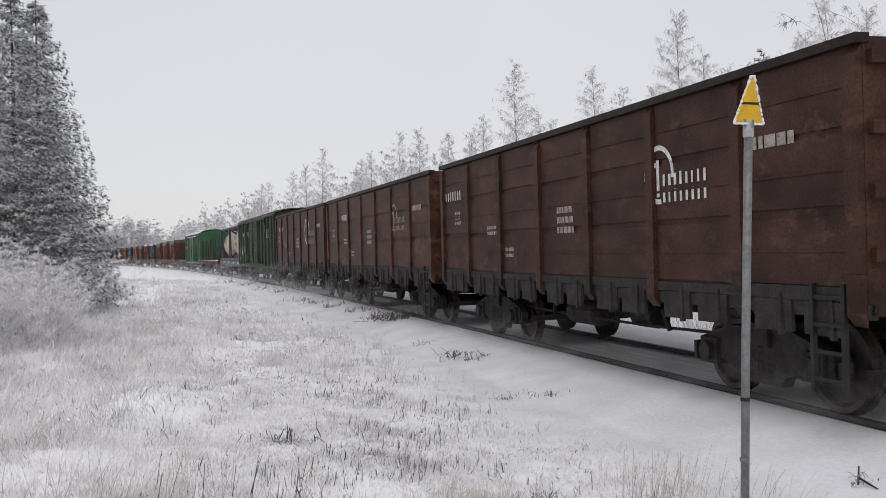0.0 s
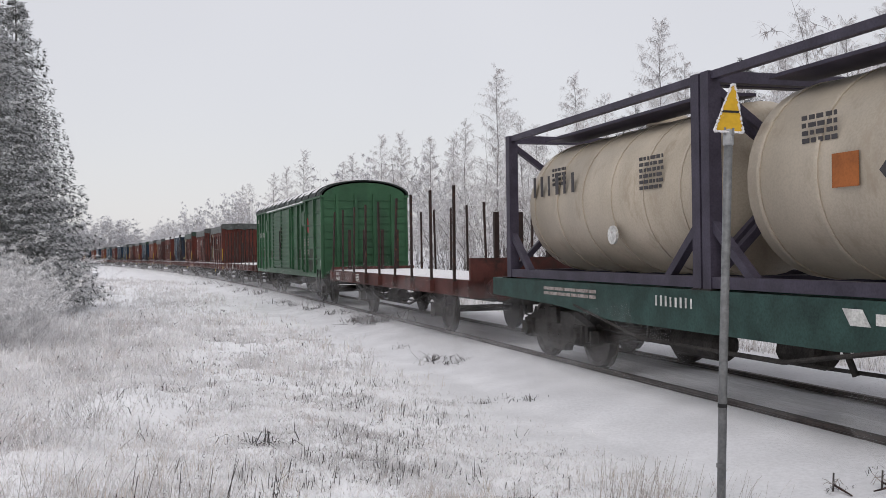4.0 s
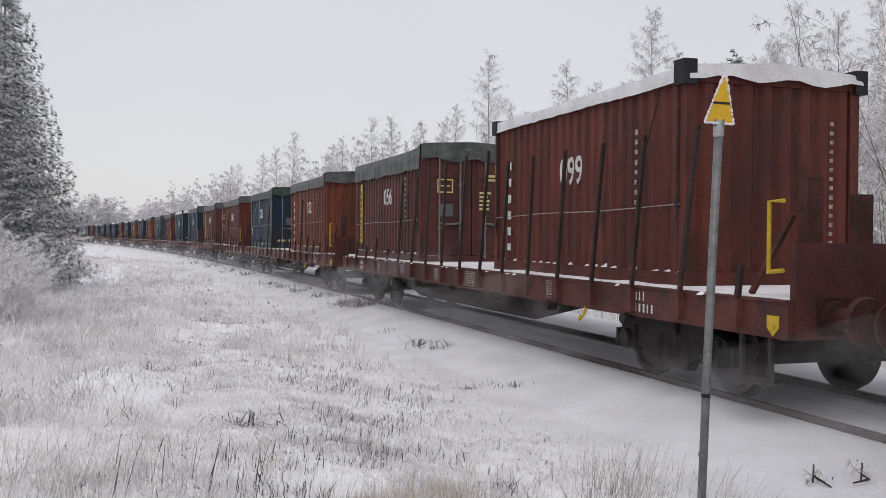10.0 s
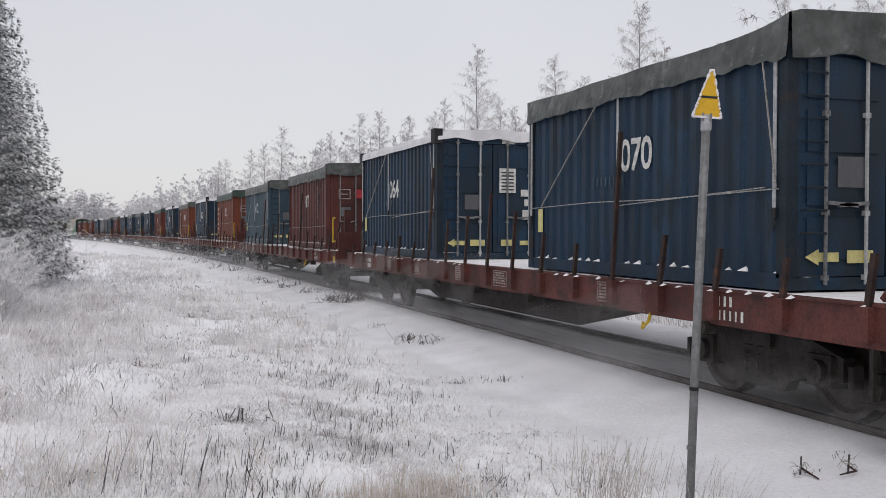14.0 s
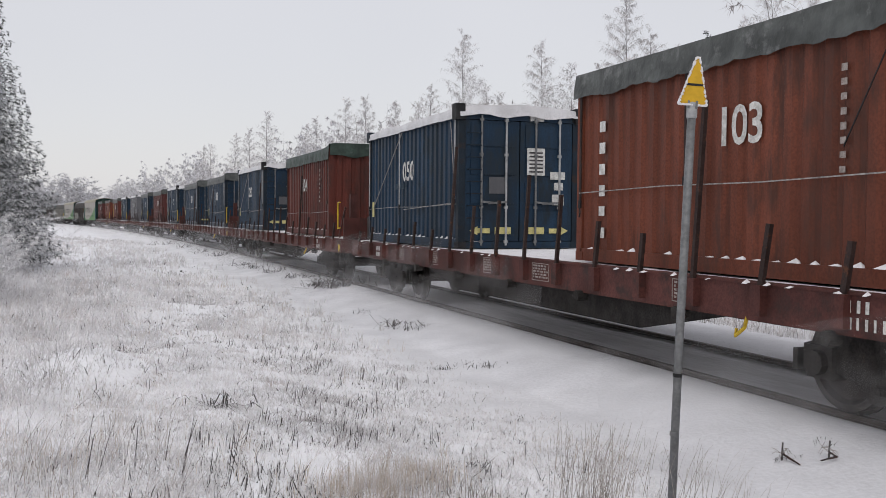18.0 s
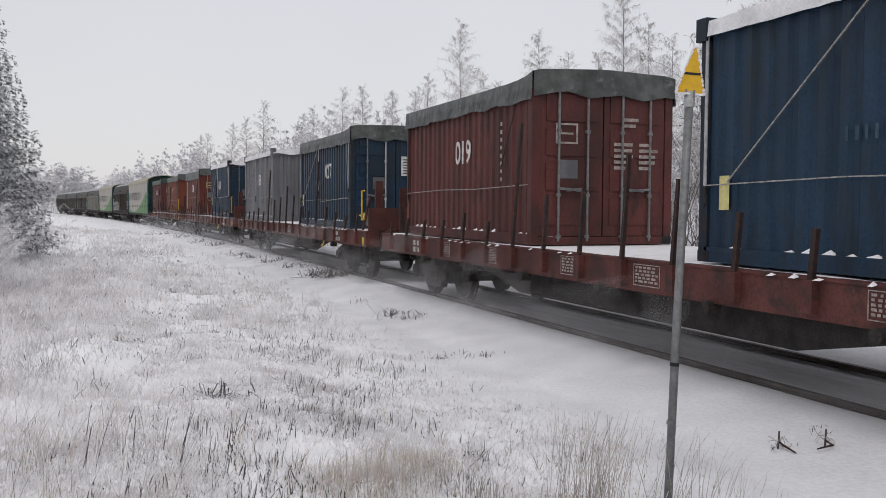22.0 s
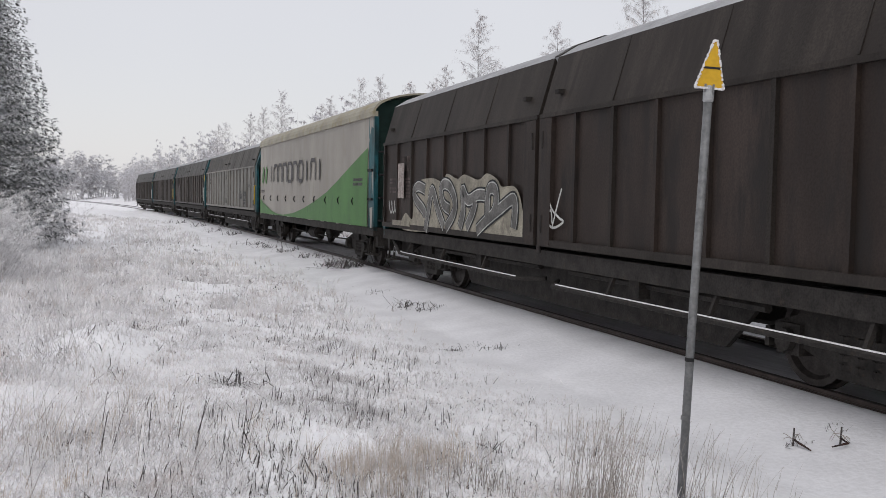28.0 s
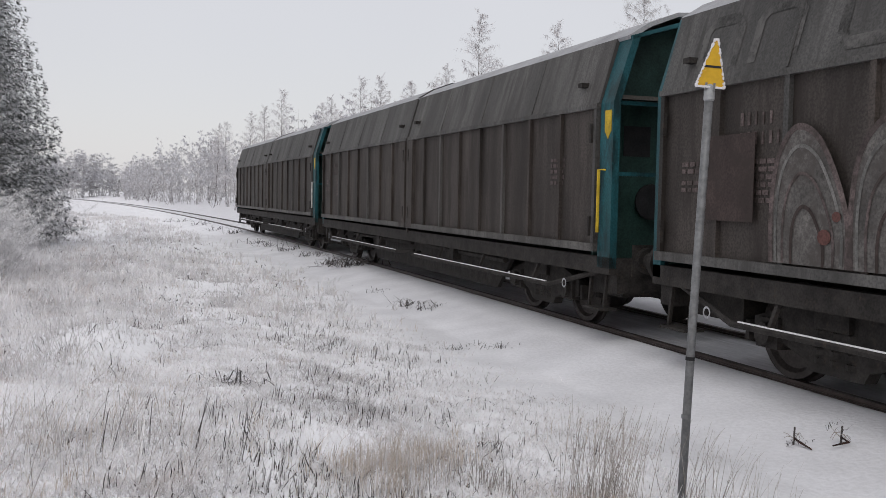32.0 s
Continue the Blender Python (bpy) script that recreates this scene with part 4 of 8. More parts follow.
# single birches that stand out over the train: direction, height of the top in degrees, distance right of the track
for k, (az, el, off) in enumerate((
        (20.9, 11.1, 15.5), (25.9, 10.4, 17.0), (27.2, 9.3, 19), (30.6, 13.4, 14.5), (32.2, 11.0, 18), (33.6, 10.0, 20), (39.1, 13.3, 14.0), (41.0, 12.6, 16), (43.5, 13.4, 14), (46.0, 13.0, 15),
        (23.3, 7.6, 18), (16.6, 6.9, 17), (18.7, 7.9, 17), (18.0, 7.0, 20), (13.6, 7.1, 14.5), (14.9, 7.2, 14.5), (12.0, 5.9, 15), (11.2, 5.5, 17), (9.0, 6.2, 12.5), (8.2, 5.2, 14),
        (7.2, 4.8, 14), (5.3, 4.1, 14), (5.9, 4.2, 15), (28.9, 9.2, 22), (36.8, 11.2, 17), (37.8, 11.6, 19), (22.3, 8.0, 22), (48.5, 13, 16), (51, 12, 15))):
    x, y = place(az, off)
    z = ground_z(x, y)
    h = EYE.z + math.hypot(x, y) * math.tan(radians(el)) - z
    me = BIRCH[k % 4]
    s = h / 12.0
    tree("birch_tree", me, pose(x, y, z, 0, 0, rng.uniform(0, 360)) @ Matrix.Scale(s, 4), "slender bare birch tree white with hoar frost", "tree", "birches behind the track")
# lower trees that fill the edge of the wood
for k in range(170):
    az = 54 * ((k + rng.random()) / 170) ** 1.6 - 0.3 + (0.6 if k > 20 else 0)
    if az > 16 and k % 2:
        continue
    off = rng.uniform(10, 26) if az > 3 else rng.uniform(9, 18)
    x, y = place(max(az, 0.3), off)
    z = ground_z(x, y)
    el = float(np.interp(az, (0.0, 0.7, 2.4, 4.0, 5.2, 7.2, 9.0, 11.5, 14.0), (1.2, 2.3, 3.0, 3.2, 3.8, 3.2, 4.6, 5.2, 6.0))) * rng.uniform(0.66, 1.05) if az < 14 else rng.uniform(3.2, 7.2)
    h = max(2.5, EYE.z + math.hypot(x, y) * math.tan(radians(el)) - z)
    far = math.hypot(x, y) > 80
    me = (FAR_WOOD if far else YOUNG)[k % 3]
    tree("birch_tree", me, pose(x, y, z, 0, 0, rng.uniform(0, 360)) @ Matrix.Scale(h / (11.0 if far else 12.0), 4), "young bare birch tree white with hoar frost", "tree", "young trees at the edge of the wood")
# undergrowth along the foot of the wood
for k in range(96):
    az = 0.7 + 50 * ((k + rng.random()) / 96) ** 1.5
    x, y = place(az, rng.uniform(7.5, 16.0))
    tree("frosted_shrub", SCRUB[k % 3], pose(x, y, ground_z(x, y), 0, 0, rng.uniform(0, 360)) @ Matrix.Scale(rng.uniform(0.7, 1.5), 4), "leafless shrub thick with hoar frost", "shrub", "shrubs at the foot of the wood")
# taller thickets that close the wood's edge
for k in range(34):
    x, y = place(17.0 + 31.0 * (k + rng.random()) / 34, rng.uniform(9.0, 15.0))
    tree("frosted_shrub", SCRUB[k % 3], pose(x, y, ground_z(x, y), 0, 0, rng.uniform(0, 360)) @ Matrix.Scale(rng.uniform(1.0, 1.9), 4), "tall leafless thicket thick with hoar frost", "shrub", "shrubs at the foot of the wood")
# far wood where the track bends away
for k in range(66):
    az = -9.5 + 11.5 * (k + rng.random()) / 66
    r = rng.uniform(265, 360)
    x, y = r * math.sin(radians(az)), r * math.cos(radians(az))
    el = 2.0 + 0.55 * noise.noise((az * 1.1, 0.5, 0.5)) - (0.7 if -0.75 < az < 0.55 else 0.0)
    h = EYE.z + r * math.tan(radians(el)) - ground_z(x, y)
    tree("far_tree", FAR_WOOD[k % 3], pose(x, y, ground_z(x, y), 0, 0, rng.uniform(0, 360)) @ Matrix.LocRotScale(None, None, (2.0 * h / 11, 2.0 * h / 11, h / 11)), "distant frost-white tree of the far wood", "tree", "far wood")
# conifers between the birches
PINE = spruce_meshes(61, 9.0, 1.5, 30, 12, 0.5, pine=True)
for az, el, off in ((35.3, 10.5, 14.0), (28.4, 7.6, 15.5), (29.4, 8.0, 17.5)):
    x, y = place(az, off)
    z = ground_z(x, y)
    h = EYE.z + math.hypot(x, y) * math.tan(radians(el)) - z
    tree("pine_tree", PINE, pose(x, y, z, 0, 0, rng.uniform(0, 360)) @ Matrix.Scale(h / 9.0, 4), "green pine tree dusted with frost", "tree", "conifers in the wood")
# the big spruces beside the field
SPRUCE = [spruce_meshes(71 + k, 10.0, 2.75, 62, 30, 0.60) for k in range(2)]
for k, (az, el, r) in enumerate(((-8.0, 14.6, 29.0), (-6.75, 14.2, 32.0))):
    x, y = r * math.sin(radians(az)), r * math.cos(radians(az))
    z = ground_z(x, y)
    h = EYE.z + r * math.tan(radians(el)) - z
    tree("spruce_tree", SPRUCE[k % 2], pose(x, y, z, 0, 0, 70 * k) @ Matrix.Scale(h / 10.0, 4), "tall dark spruce tree with frosted boughs", "tree", "spruces beside the field")
# frosted bushes in front of and behind the spruces
for k in range(60):
    az = rng.uniform(-13.5, -3.2)
    r = rng.uniform(17, 28) if az < -5.0 else rng.uniform(26, 70)
    x, y = r * math.sin(radians(az)), r * math.cos(radians(az))
    if beside(x, y)[0] > -5.5:
        continue
    s = rng.uniform(0.45, 0.80) * (r / 24) ** 0.5 * (1.0 if az < -5.5 else 0.75)
    tree("frosted_bush", BUSHES[k % 2], pose(x, y, ground_z(x, y), 0, 0, rng.uniform(0, 360)) @ Matrix.LocRotScale(None, None, (s * 1.2, s * 1.2, s)), "low bush covered in white hoar frost", "bush", "bushes beside the field")


# ---- the yellow plough marker on its post ----
def build_marker():
    a, r = radians(33.5), 6.55
    x, y = r * math.sin(a), r * math.cos(a)
    z = ground_z(x, y)
    ob = empty("marker_post", "yellow triangular plough marker on a grey steel post", "sign", m=pose(x, y, z))
    top = Vector((0.124, -0.012, 3.0))
    way = top.normalized()
    part("post", Shape().tube([Vector((0, 0, -0.3)), way * 1.2, way * 2.83], 0.0285, 14), GALV, ob, "galvanised steel tube", smooth=True)
    for f in (0.95, 0.55):
        part("collar", Shape().tube([way * f, way * (f + 0.025)], 0.031, 14), BLACK if f > 0.9 else GALV, ob)
    part("cap_clamp", Shape().tube([way * 2.70, way * 2.71, way * 2.80, way * 2.81], [0.030, 0.036, 0.036, 0.030], 14), WEBBING, ob, "pale clamp at the top of the post")
    q = Matrix.Translation(way * 2.80) @ Euler((0, radians(6.0), radians(-30))).to_matrix().to_4x4() @ Matrix.Scale(0.87, 4)
    plate = Shape()
    outline = [(-0.105, 0.0), (-0.098, -0.012), (0.098, -0.012), (0.105, 0.0), (0.012, 0.35), (-0.012, 0.35)]
    vs = [q @ Vector((px, py, pz)) for py in (-0.032, -0.028) for px, pz in outline]
    n = len(outline)
    plate.add(vs, [tuple(range(n)), tuple(reversed(range(n, 2 * n)))] + [(i, (i + 1) % n, n + (i + 1) % n, n + i) for i in range(n)])
    part("plate", plate, SIGN_YELLOW, ob, "yellow triangular plate")
    part("stripe", Shape().box(-0.062, 0.062, -0.036, -0.033, 0.135, 0.152, q), BLACK, ob, "black bar across the plate")
    for s in (-1, 1):
        part("bracket", Shape().box(s * 0.03 - 0.008, s * 0.03 + 0.008, -0.04, 0.02, -0.04, 0.02, q), GALV, ob)
    rim = Shape()
    rng2 = random.Random(5)
    for (ax, az_), (bx, bz) in zip(outline, outline[1:] + outline[:1]):
        for k in range(44):
            f = (k + rng2.random()) / 44
            c = q @ Vector((ax + (bx - ax) * f, -0.03 + rng2.gauss(0, 0.006), az_ + (bz - az_) * f))
            s = rng2.uniform(0.003, 0.0072)
            rim.box(c.x - s, c.x + s, c.y - s, c.y + s, c.z - s, c.z + s)
    part("frost_rim", rim, SNOW_LOAD, ob, "hoar frost along the plate's edge")


build_marker()


def build_dead_weed(az, r, lean, seed):
    """A broken dead weed: an upright stub, a fallen reddish stem and a few frosted side twigs."""
    rng = random.Random(seed)
    x, y = r * math.sin(radians(az)), r * math.cos(radians(az))
    ob = empty("dead_weed", "broken dead weed with a reddish fallen stem in the snow", "weed", "dead weeds on the bank", pose(x, y, ground_z(x, y), 0, 0, -az))
    part("stub", Shape().tube([(0, 0, -0.03), (0.004, 0, 0.05), (0.008, 0, 0.15)], [0.009, 0.008, 0.007], 6), WEED, ob)
    part("fallen_stem", Shape().tube([(0, 0, 0.06), (0.06, -0.05, 0.035), (0.14 * lean, -0.14, 0.012)], [0.008, 0.011, 0.006], 6), STAKE, ob, "reddish brown fallen stem")
    tw = Shape()
    for _ in range(9):
        a = rng.uniform(0, 6.28)
        tw.tube([(0, 0, rng.uniform(0.02, 0.1)), (0.05 * math.cos(a), 0.04 * math.sin(a), rng.uniform(0.05, 0.11)), (0.08 * math.cos(a), 0.06 * math.sin(a), rng.uniform(0.02, 0.12))], [0.003, 0.003, 0.002], 3)
    part("side_twigs", tw, DRY_STEM, ob)


build_dead_weed(39.7, 8.2, 1.0, 1)
build_dead_weed(42.2, 8.2, -0.4, 2)


# ---- the train ----
# A wagon's own space: origin on the rails at its middle, +y to its rear, -x to the camera.
MOVING = []                          # (thing, metres along the track at the clip's start)


def wheelset_shape(r=0.475):
    s = Shape()
    s.tube([(-1.05, 0, 0), (1.05, 0, 0)], 0.075, 8)
    for k in (-1, 1):
        x = 0.762 * k
        rings = [(x - 0.065 * k, r + 0.028), (x - 0.035 * k, r + 0.026), (x - 0.025 * k, r), (x + 0.065 * k, r - 0.006), (x + 0.066 * k, r - 0.07), (x + 0.02 * k, r - 0.11), (x + 0.012 * k, 0.16), (x + 0.07 * k, 0.12), (x + 0.07 * k, 0.0)]
        n, b = 26, len(s.v)
        for px, pr in rings:
            for j in range(n):
                t = 2 * math.pi * j / n
                s.v.append((px, pr * math.cos(t), pr * math.sin(t)))
        for i in range(len(rings) - 1):
            for j in range(n):
                s.f.append((b + i * n + j, b + i * n + (j + 1) % n, b + (i + 1) * n + (j + 1) % n, b + (i + 1) * n + j))
        s.f.append(tuple(b + j for j in range(n)))
    return s


WHEELSET = wheelset_shape().mesh("wheelset", WHEEL)


def add_wheelset(parent, y, r=0.475):
    ob = new("wheelset", WHEELSET)
    ob.parent = parent
    ob.matrix_basis = pose(0, y, r)
    return ob


def bogie(parent, y, base=1.85, heavy=True):
    """A two-axle bogie: cast side frames, springs, axle boxes and bolster, with two wheelsets."""
    s = Shape()
    h = base / 2
    for k in (-1, 1):
        x = 1.02 * k
        s.slab([(-h - 0.26, 0.62), (-h - 0.26, 0.40), (-h - 0.12, 0.36), (-h + 0.18, 0.40), (-0.42, 0.30), (-0.36, 0.20), (0.36, 0.20), (0.42, 0.30), (h - 0.18, 0.40), (h + 0.12, 0.36), (h + 0.26, 0.40), (h + 0.26, 0.62), (0.55, 0.80), (-0.55, 0.80)], x - 0.07, x + 0.07)
        for e in (-1, 1):
            s.box(x - 0.12, x + 0.12, e * h - 0.16, e * h + 0.16, 0.33, 0.63)
            s.tube([(x + 0.12 * k, e * h, 0.475), (x + 0.19 * k, e * h, 0.475)], 0.115, 10)
            s.box(x - 0.08, x + 0.04, e * (h + 0.36) - 0.03, e * (h + 0.36) + 0.03, 0.36, 0.56)
        for e in (-0.2, 0, 0.2):
            for i in range(4):
                s.tube([(x, e, 0.29 + 0.085 * i), (x, e, 0.345 + 0.085 * i)], 0.10, 8)
    s.box(-1.15, 1.15, -0.22, 0.22, 0.62, 0.86)
    s.box(-0.9, 0.9, -h - 0.5, -h - 0.42, 0.40, 0.5)
    s.box(-0.9, 0.9, h + 0.42, h + 0.5, 0.40, 0.5)
    b = part("bogie", s, UNDER, parent, at=pose(0, y, 0))
    for e in (-h, h):
        add_wheelset(b, e)
    return b


def plate_marks(parent, x, y0, y1, z0, z1, material, rows=4, seed=1, name="stencil"):
    """Small unreadable stencilled lines on a side: thin bars."""
    rng = random.Random(seed)
    s = Shape()
    for i in range(rows):
        z = z1 - (z1 - z0) * (i + 0.15) / rows
        y = y1
        while y > y0 + 0.03:
            w = rng.uniform(0.04, 0.11) * (y1 - y0) * 2
            s.box(x - 0.004, x, max(y0, y - w), y, z - (z1 - z0) / rows * 0.62, z)
            y -= w + rng.uniform(0.02, 0.04)
    return tagged(part(name, s, material, parent), "small stencilled lines", kind="stuff")


def letter_bars(parent, x, y, z, size, count, material, seed=1, vertical=False, name="lettering_bar", gap=1.25, bold=0.2):
    """Plain bars that stand for lettering, one to a letter."""
    rng = random.Random(seed)
    s = Shape()
    w = size * 0.62
    for k in range(count):
        yy, zz = (y, z - k * size * gap) if vertical else (y - k * w * gap * 1.1, z)
        cut = size * rng.uniform(0.0, 0.12)
        t = size * rng.uniform(0.20, 0.36)
        if vertical:
            s.box(x - 0.004, x, yy - w, yy, zz + cut, zz + size * 0.62)
        else:
            s.box(x - 0.004, x, yy - t, yy, zz, zz + size - cut)
    return tagged(part(name, s, material, parent), "plain bars of lettering", kind="stuff")


def number_on(parent, text, x, y, z, size, half, pitch, deep):
    """A stencilled number that follows the corrugated sheet: cut at every fold, then laid onto it. x is the sheet's hollow."""
    s = lettering(text, size)
    bm = bmesh.new()
    vs = [bm.verts.new((0.0, y + py, z + pz)) for _, py, pz in s.v]
    for f in s.f:
        bm.faces.new([vs[i] for i in f])
    lo, hi = min(v.co.y for v in vs), max(v.co.y for v in vs)
    folds = [(-half + (i + q) * pitch) for i in range(int(2 * half / pitch + 0.5)) for q in (0.0, 0.30, 0.45, 0.85)]
    for c in folds:
        if lo < c < hi:
            bmesh.ops.bisect_plane(bm, geom=bm.verts[:] + bm.edges[:] + bm.faces[:], plane_co=(0, c, 0), plane_no=(0, 1, 0))
    for v in bm.verts:
        f = ((v.co.y + half) / pitch) % 1.0
        v.co.x = x - 0.003 - deep * float(np.interp(f, (0.0, 0.30, 0.45, 0.85, 1.0), (0.72, 0.72, 1, 1, 0.72)))
    me = bpy.data.meshes.new("number")
    bm.to_mesh(me)
    bm.free()
    me.materials.append(WHITE)
    ob = new("number", me)
    ob.parent = parent
    return tagged(ob, "white stencilled number")


def ring_mark(parent, x, y, z, r, t, material, gaps=((0.2, 0.6),), name="ring_mark", squash=1.0):
    s, n = Shape(), 40
    for i in range(n):
        f = i / n
        if any(a < f < b for a, b in gaps):
            continue
        a0, a1 = 2 * math.pi * i / n, 2 * math.pi * (i + 1) / n
        vs = [(x, y - squash * rr * math.sin(a), z + rr * math.cos(a)) for a, rr in ((a0, r), (a1, r), (a1, r - t), (a0, r - t))]
        s.add(vs, [(0, 1, 2, 3)])
    return part(name, s, material, parent)


def ribbon(shape, x, pts, t):
    """A flat painted stroke of width t through points in y, z."""
    vs = []
    for i, (y, z) in enumerate(pts):
        a, b = pts[max(0, i - 1)], pts[min(len(pts) - 1, i + 1)]
        dy, dz = b[0] - a[0], b[1] - a[1]
        m = math.hypot(dy, dz) or 1.0
        vs += [(x, y - dz / m * t / 2, z + dy / m * t / 2), (x, y + dz / m * t / 2, z - dy / m * t / 2)]
    shape.add(vs, [(2 * i, 2 * i + 1, 2 * i + 3, 2 * i + 2) for i in range(len(pts) - 1)])


def plain_mark(x, y, z, wd, tall, t, kind):
    """A plain painted shape that stands for one piece of a word mark: a closed or open frame, or an upright bar."""
    sh, c = Shape(), min(wd, tall) * 0.2
    if kind == 0:
        ribbon(sh, x, [(y - q, z + r) for q, r in ((0.0, c), (c, 0.0), (wd - c, 0.0), (wd, c), (wd, tall - c), (wd - c, tall), (c, tall), (0.0, tall - c), (0.0, c))], t)
    elif kind == 1:
        ribbon(sh, x, [(y - q, z + r) for q, r in ((0.0, 0.0), (0.0, tall - c), (c, tall), (wd - c, tall), (wd, tall - c), (wd, 0.0))], t)
    else:
        ribbon(sh, x, [(y - wd * 0.5, z), (y - wd * 0.5, z + tall)], t * 1.3)
    return sh


def coupler_parts(parent, half, buffers=None, z=1.05):
    """Automatic couplers or buffers at both ends."""
    for e in (-1, 1):
        s = Shape()
        s.box(-0.12, 0.12, *sorted((e * half, e * (half + 0.35))), z - 0.12, z + 0.12)
        s.box(-0.2, 0.2, *sorted((e * (half + 0.28), e * (half + 0.55))), z - 0.17, z + 0.17)
        part("coupler", s, UNDER, parent)
        hose = Shape().tube([(-0.35, e * half, 0.85), (-0.35, e * (half + 0.2), 0.55), (-0.3, e * (half + 0.42), 0.5), (-0.25, e * (half + 0.5), 0.7)], 0.022, 6)
        part("brake_hose", hose, BLACK, parent)
        if buffers:
            for k in (-0.9, 0.9):
                b = Shape().tube([(k, e * half, z), (k, e * (half + 0.12), z), (k, e * (half + 0.12), z), (k, e * (half + 0.42), z), (k, e * (half + 0.42), z), (k, e * (half + 0.47), z)], [0.17, 0.17, 0.11, 0.11, 0.24, 0.22], 16)
                b.box(k - 0.2, k + 0.2, *sorted((e * half, e * (half + 0.025))), z - 0.2, z + 0.2)
                part("buffer", b, buffers, parent, smooth=False)


def brake_gear(parent, half, z=0.62, seed=1):
    """Pipes, a cylinder and an air tank hung under the frame."""
    rng = random.Random(seed)
    part("air_tank", Shape().tube([(-0.75, 0.3, z), (-0.75, 0.36, z), (-0.75, 1.3, z), (-0.75, 1.36, z)], [0.1, 0.19, 0.19, 0.1], 12), UNDER, parent)
    part("brake_cylinder", Shape().tube([(-0.6, -1.2, z + 0.05), (-0.6, -0.6, z + 0.05)], 0.17, 10), UNDER, parent)
    part("brake_rod", Shape().tube([(-0.85, -half * 0.62, z), (-0.8, -1.2, z - 0.06), (-0.8, 1.4, z - 0.06), (-0.85, half * 0.62, z)], 0.022, 5), UNDER, parent)
    part("brake_lever", Shape().bar((-0.9, 1.8, z + 0.2), (-0.85, 2.0, z - 0.08), 0.05).bar((-0.9, -1.8, z + 0.2), (-0.85, -1.9, z - 0.08), 0.05), UNDER, parent)


def ladder(parent, x, y, z0, z1, w, material, rungs=4, name="ladder"):
    s = Shape()
    for k in (-1, 1):
        s.bar((x, y + k * w / 2, z0), (x, y + k * w / 2, z1), 0.045)
    for i in range(rungs):
        z = z0 + (z1 - z0) * (i + 0.5) / rungs
        s.bar((x, y - w / 2, z), (x, y + w / 2, z), 0.035)
    return part(name, s, material, parent)


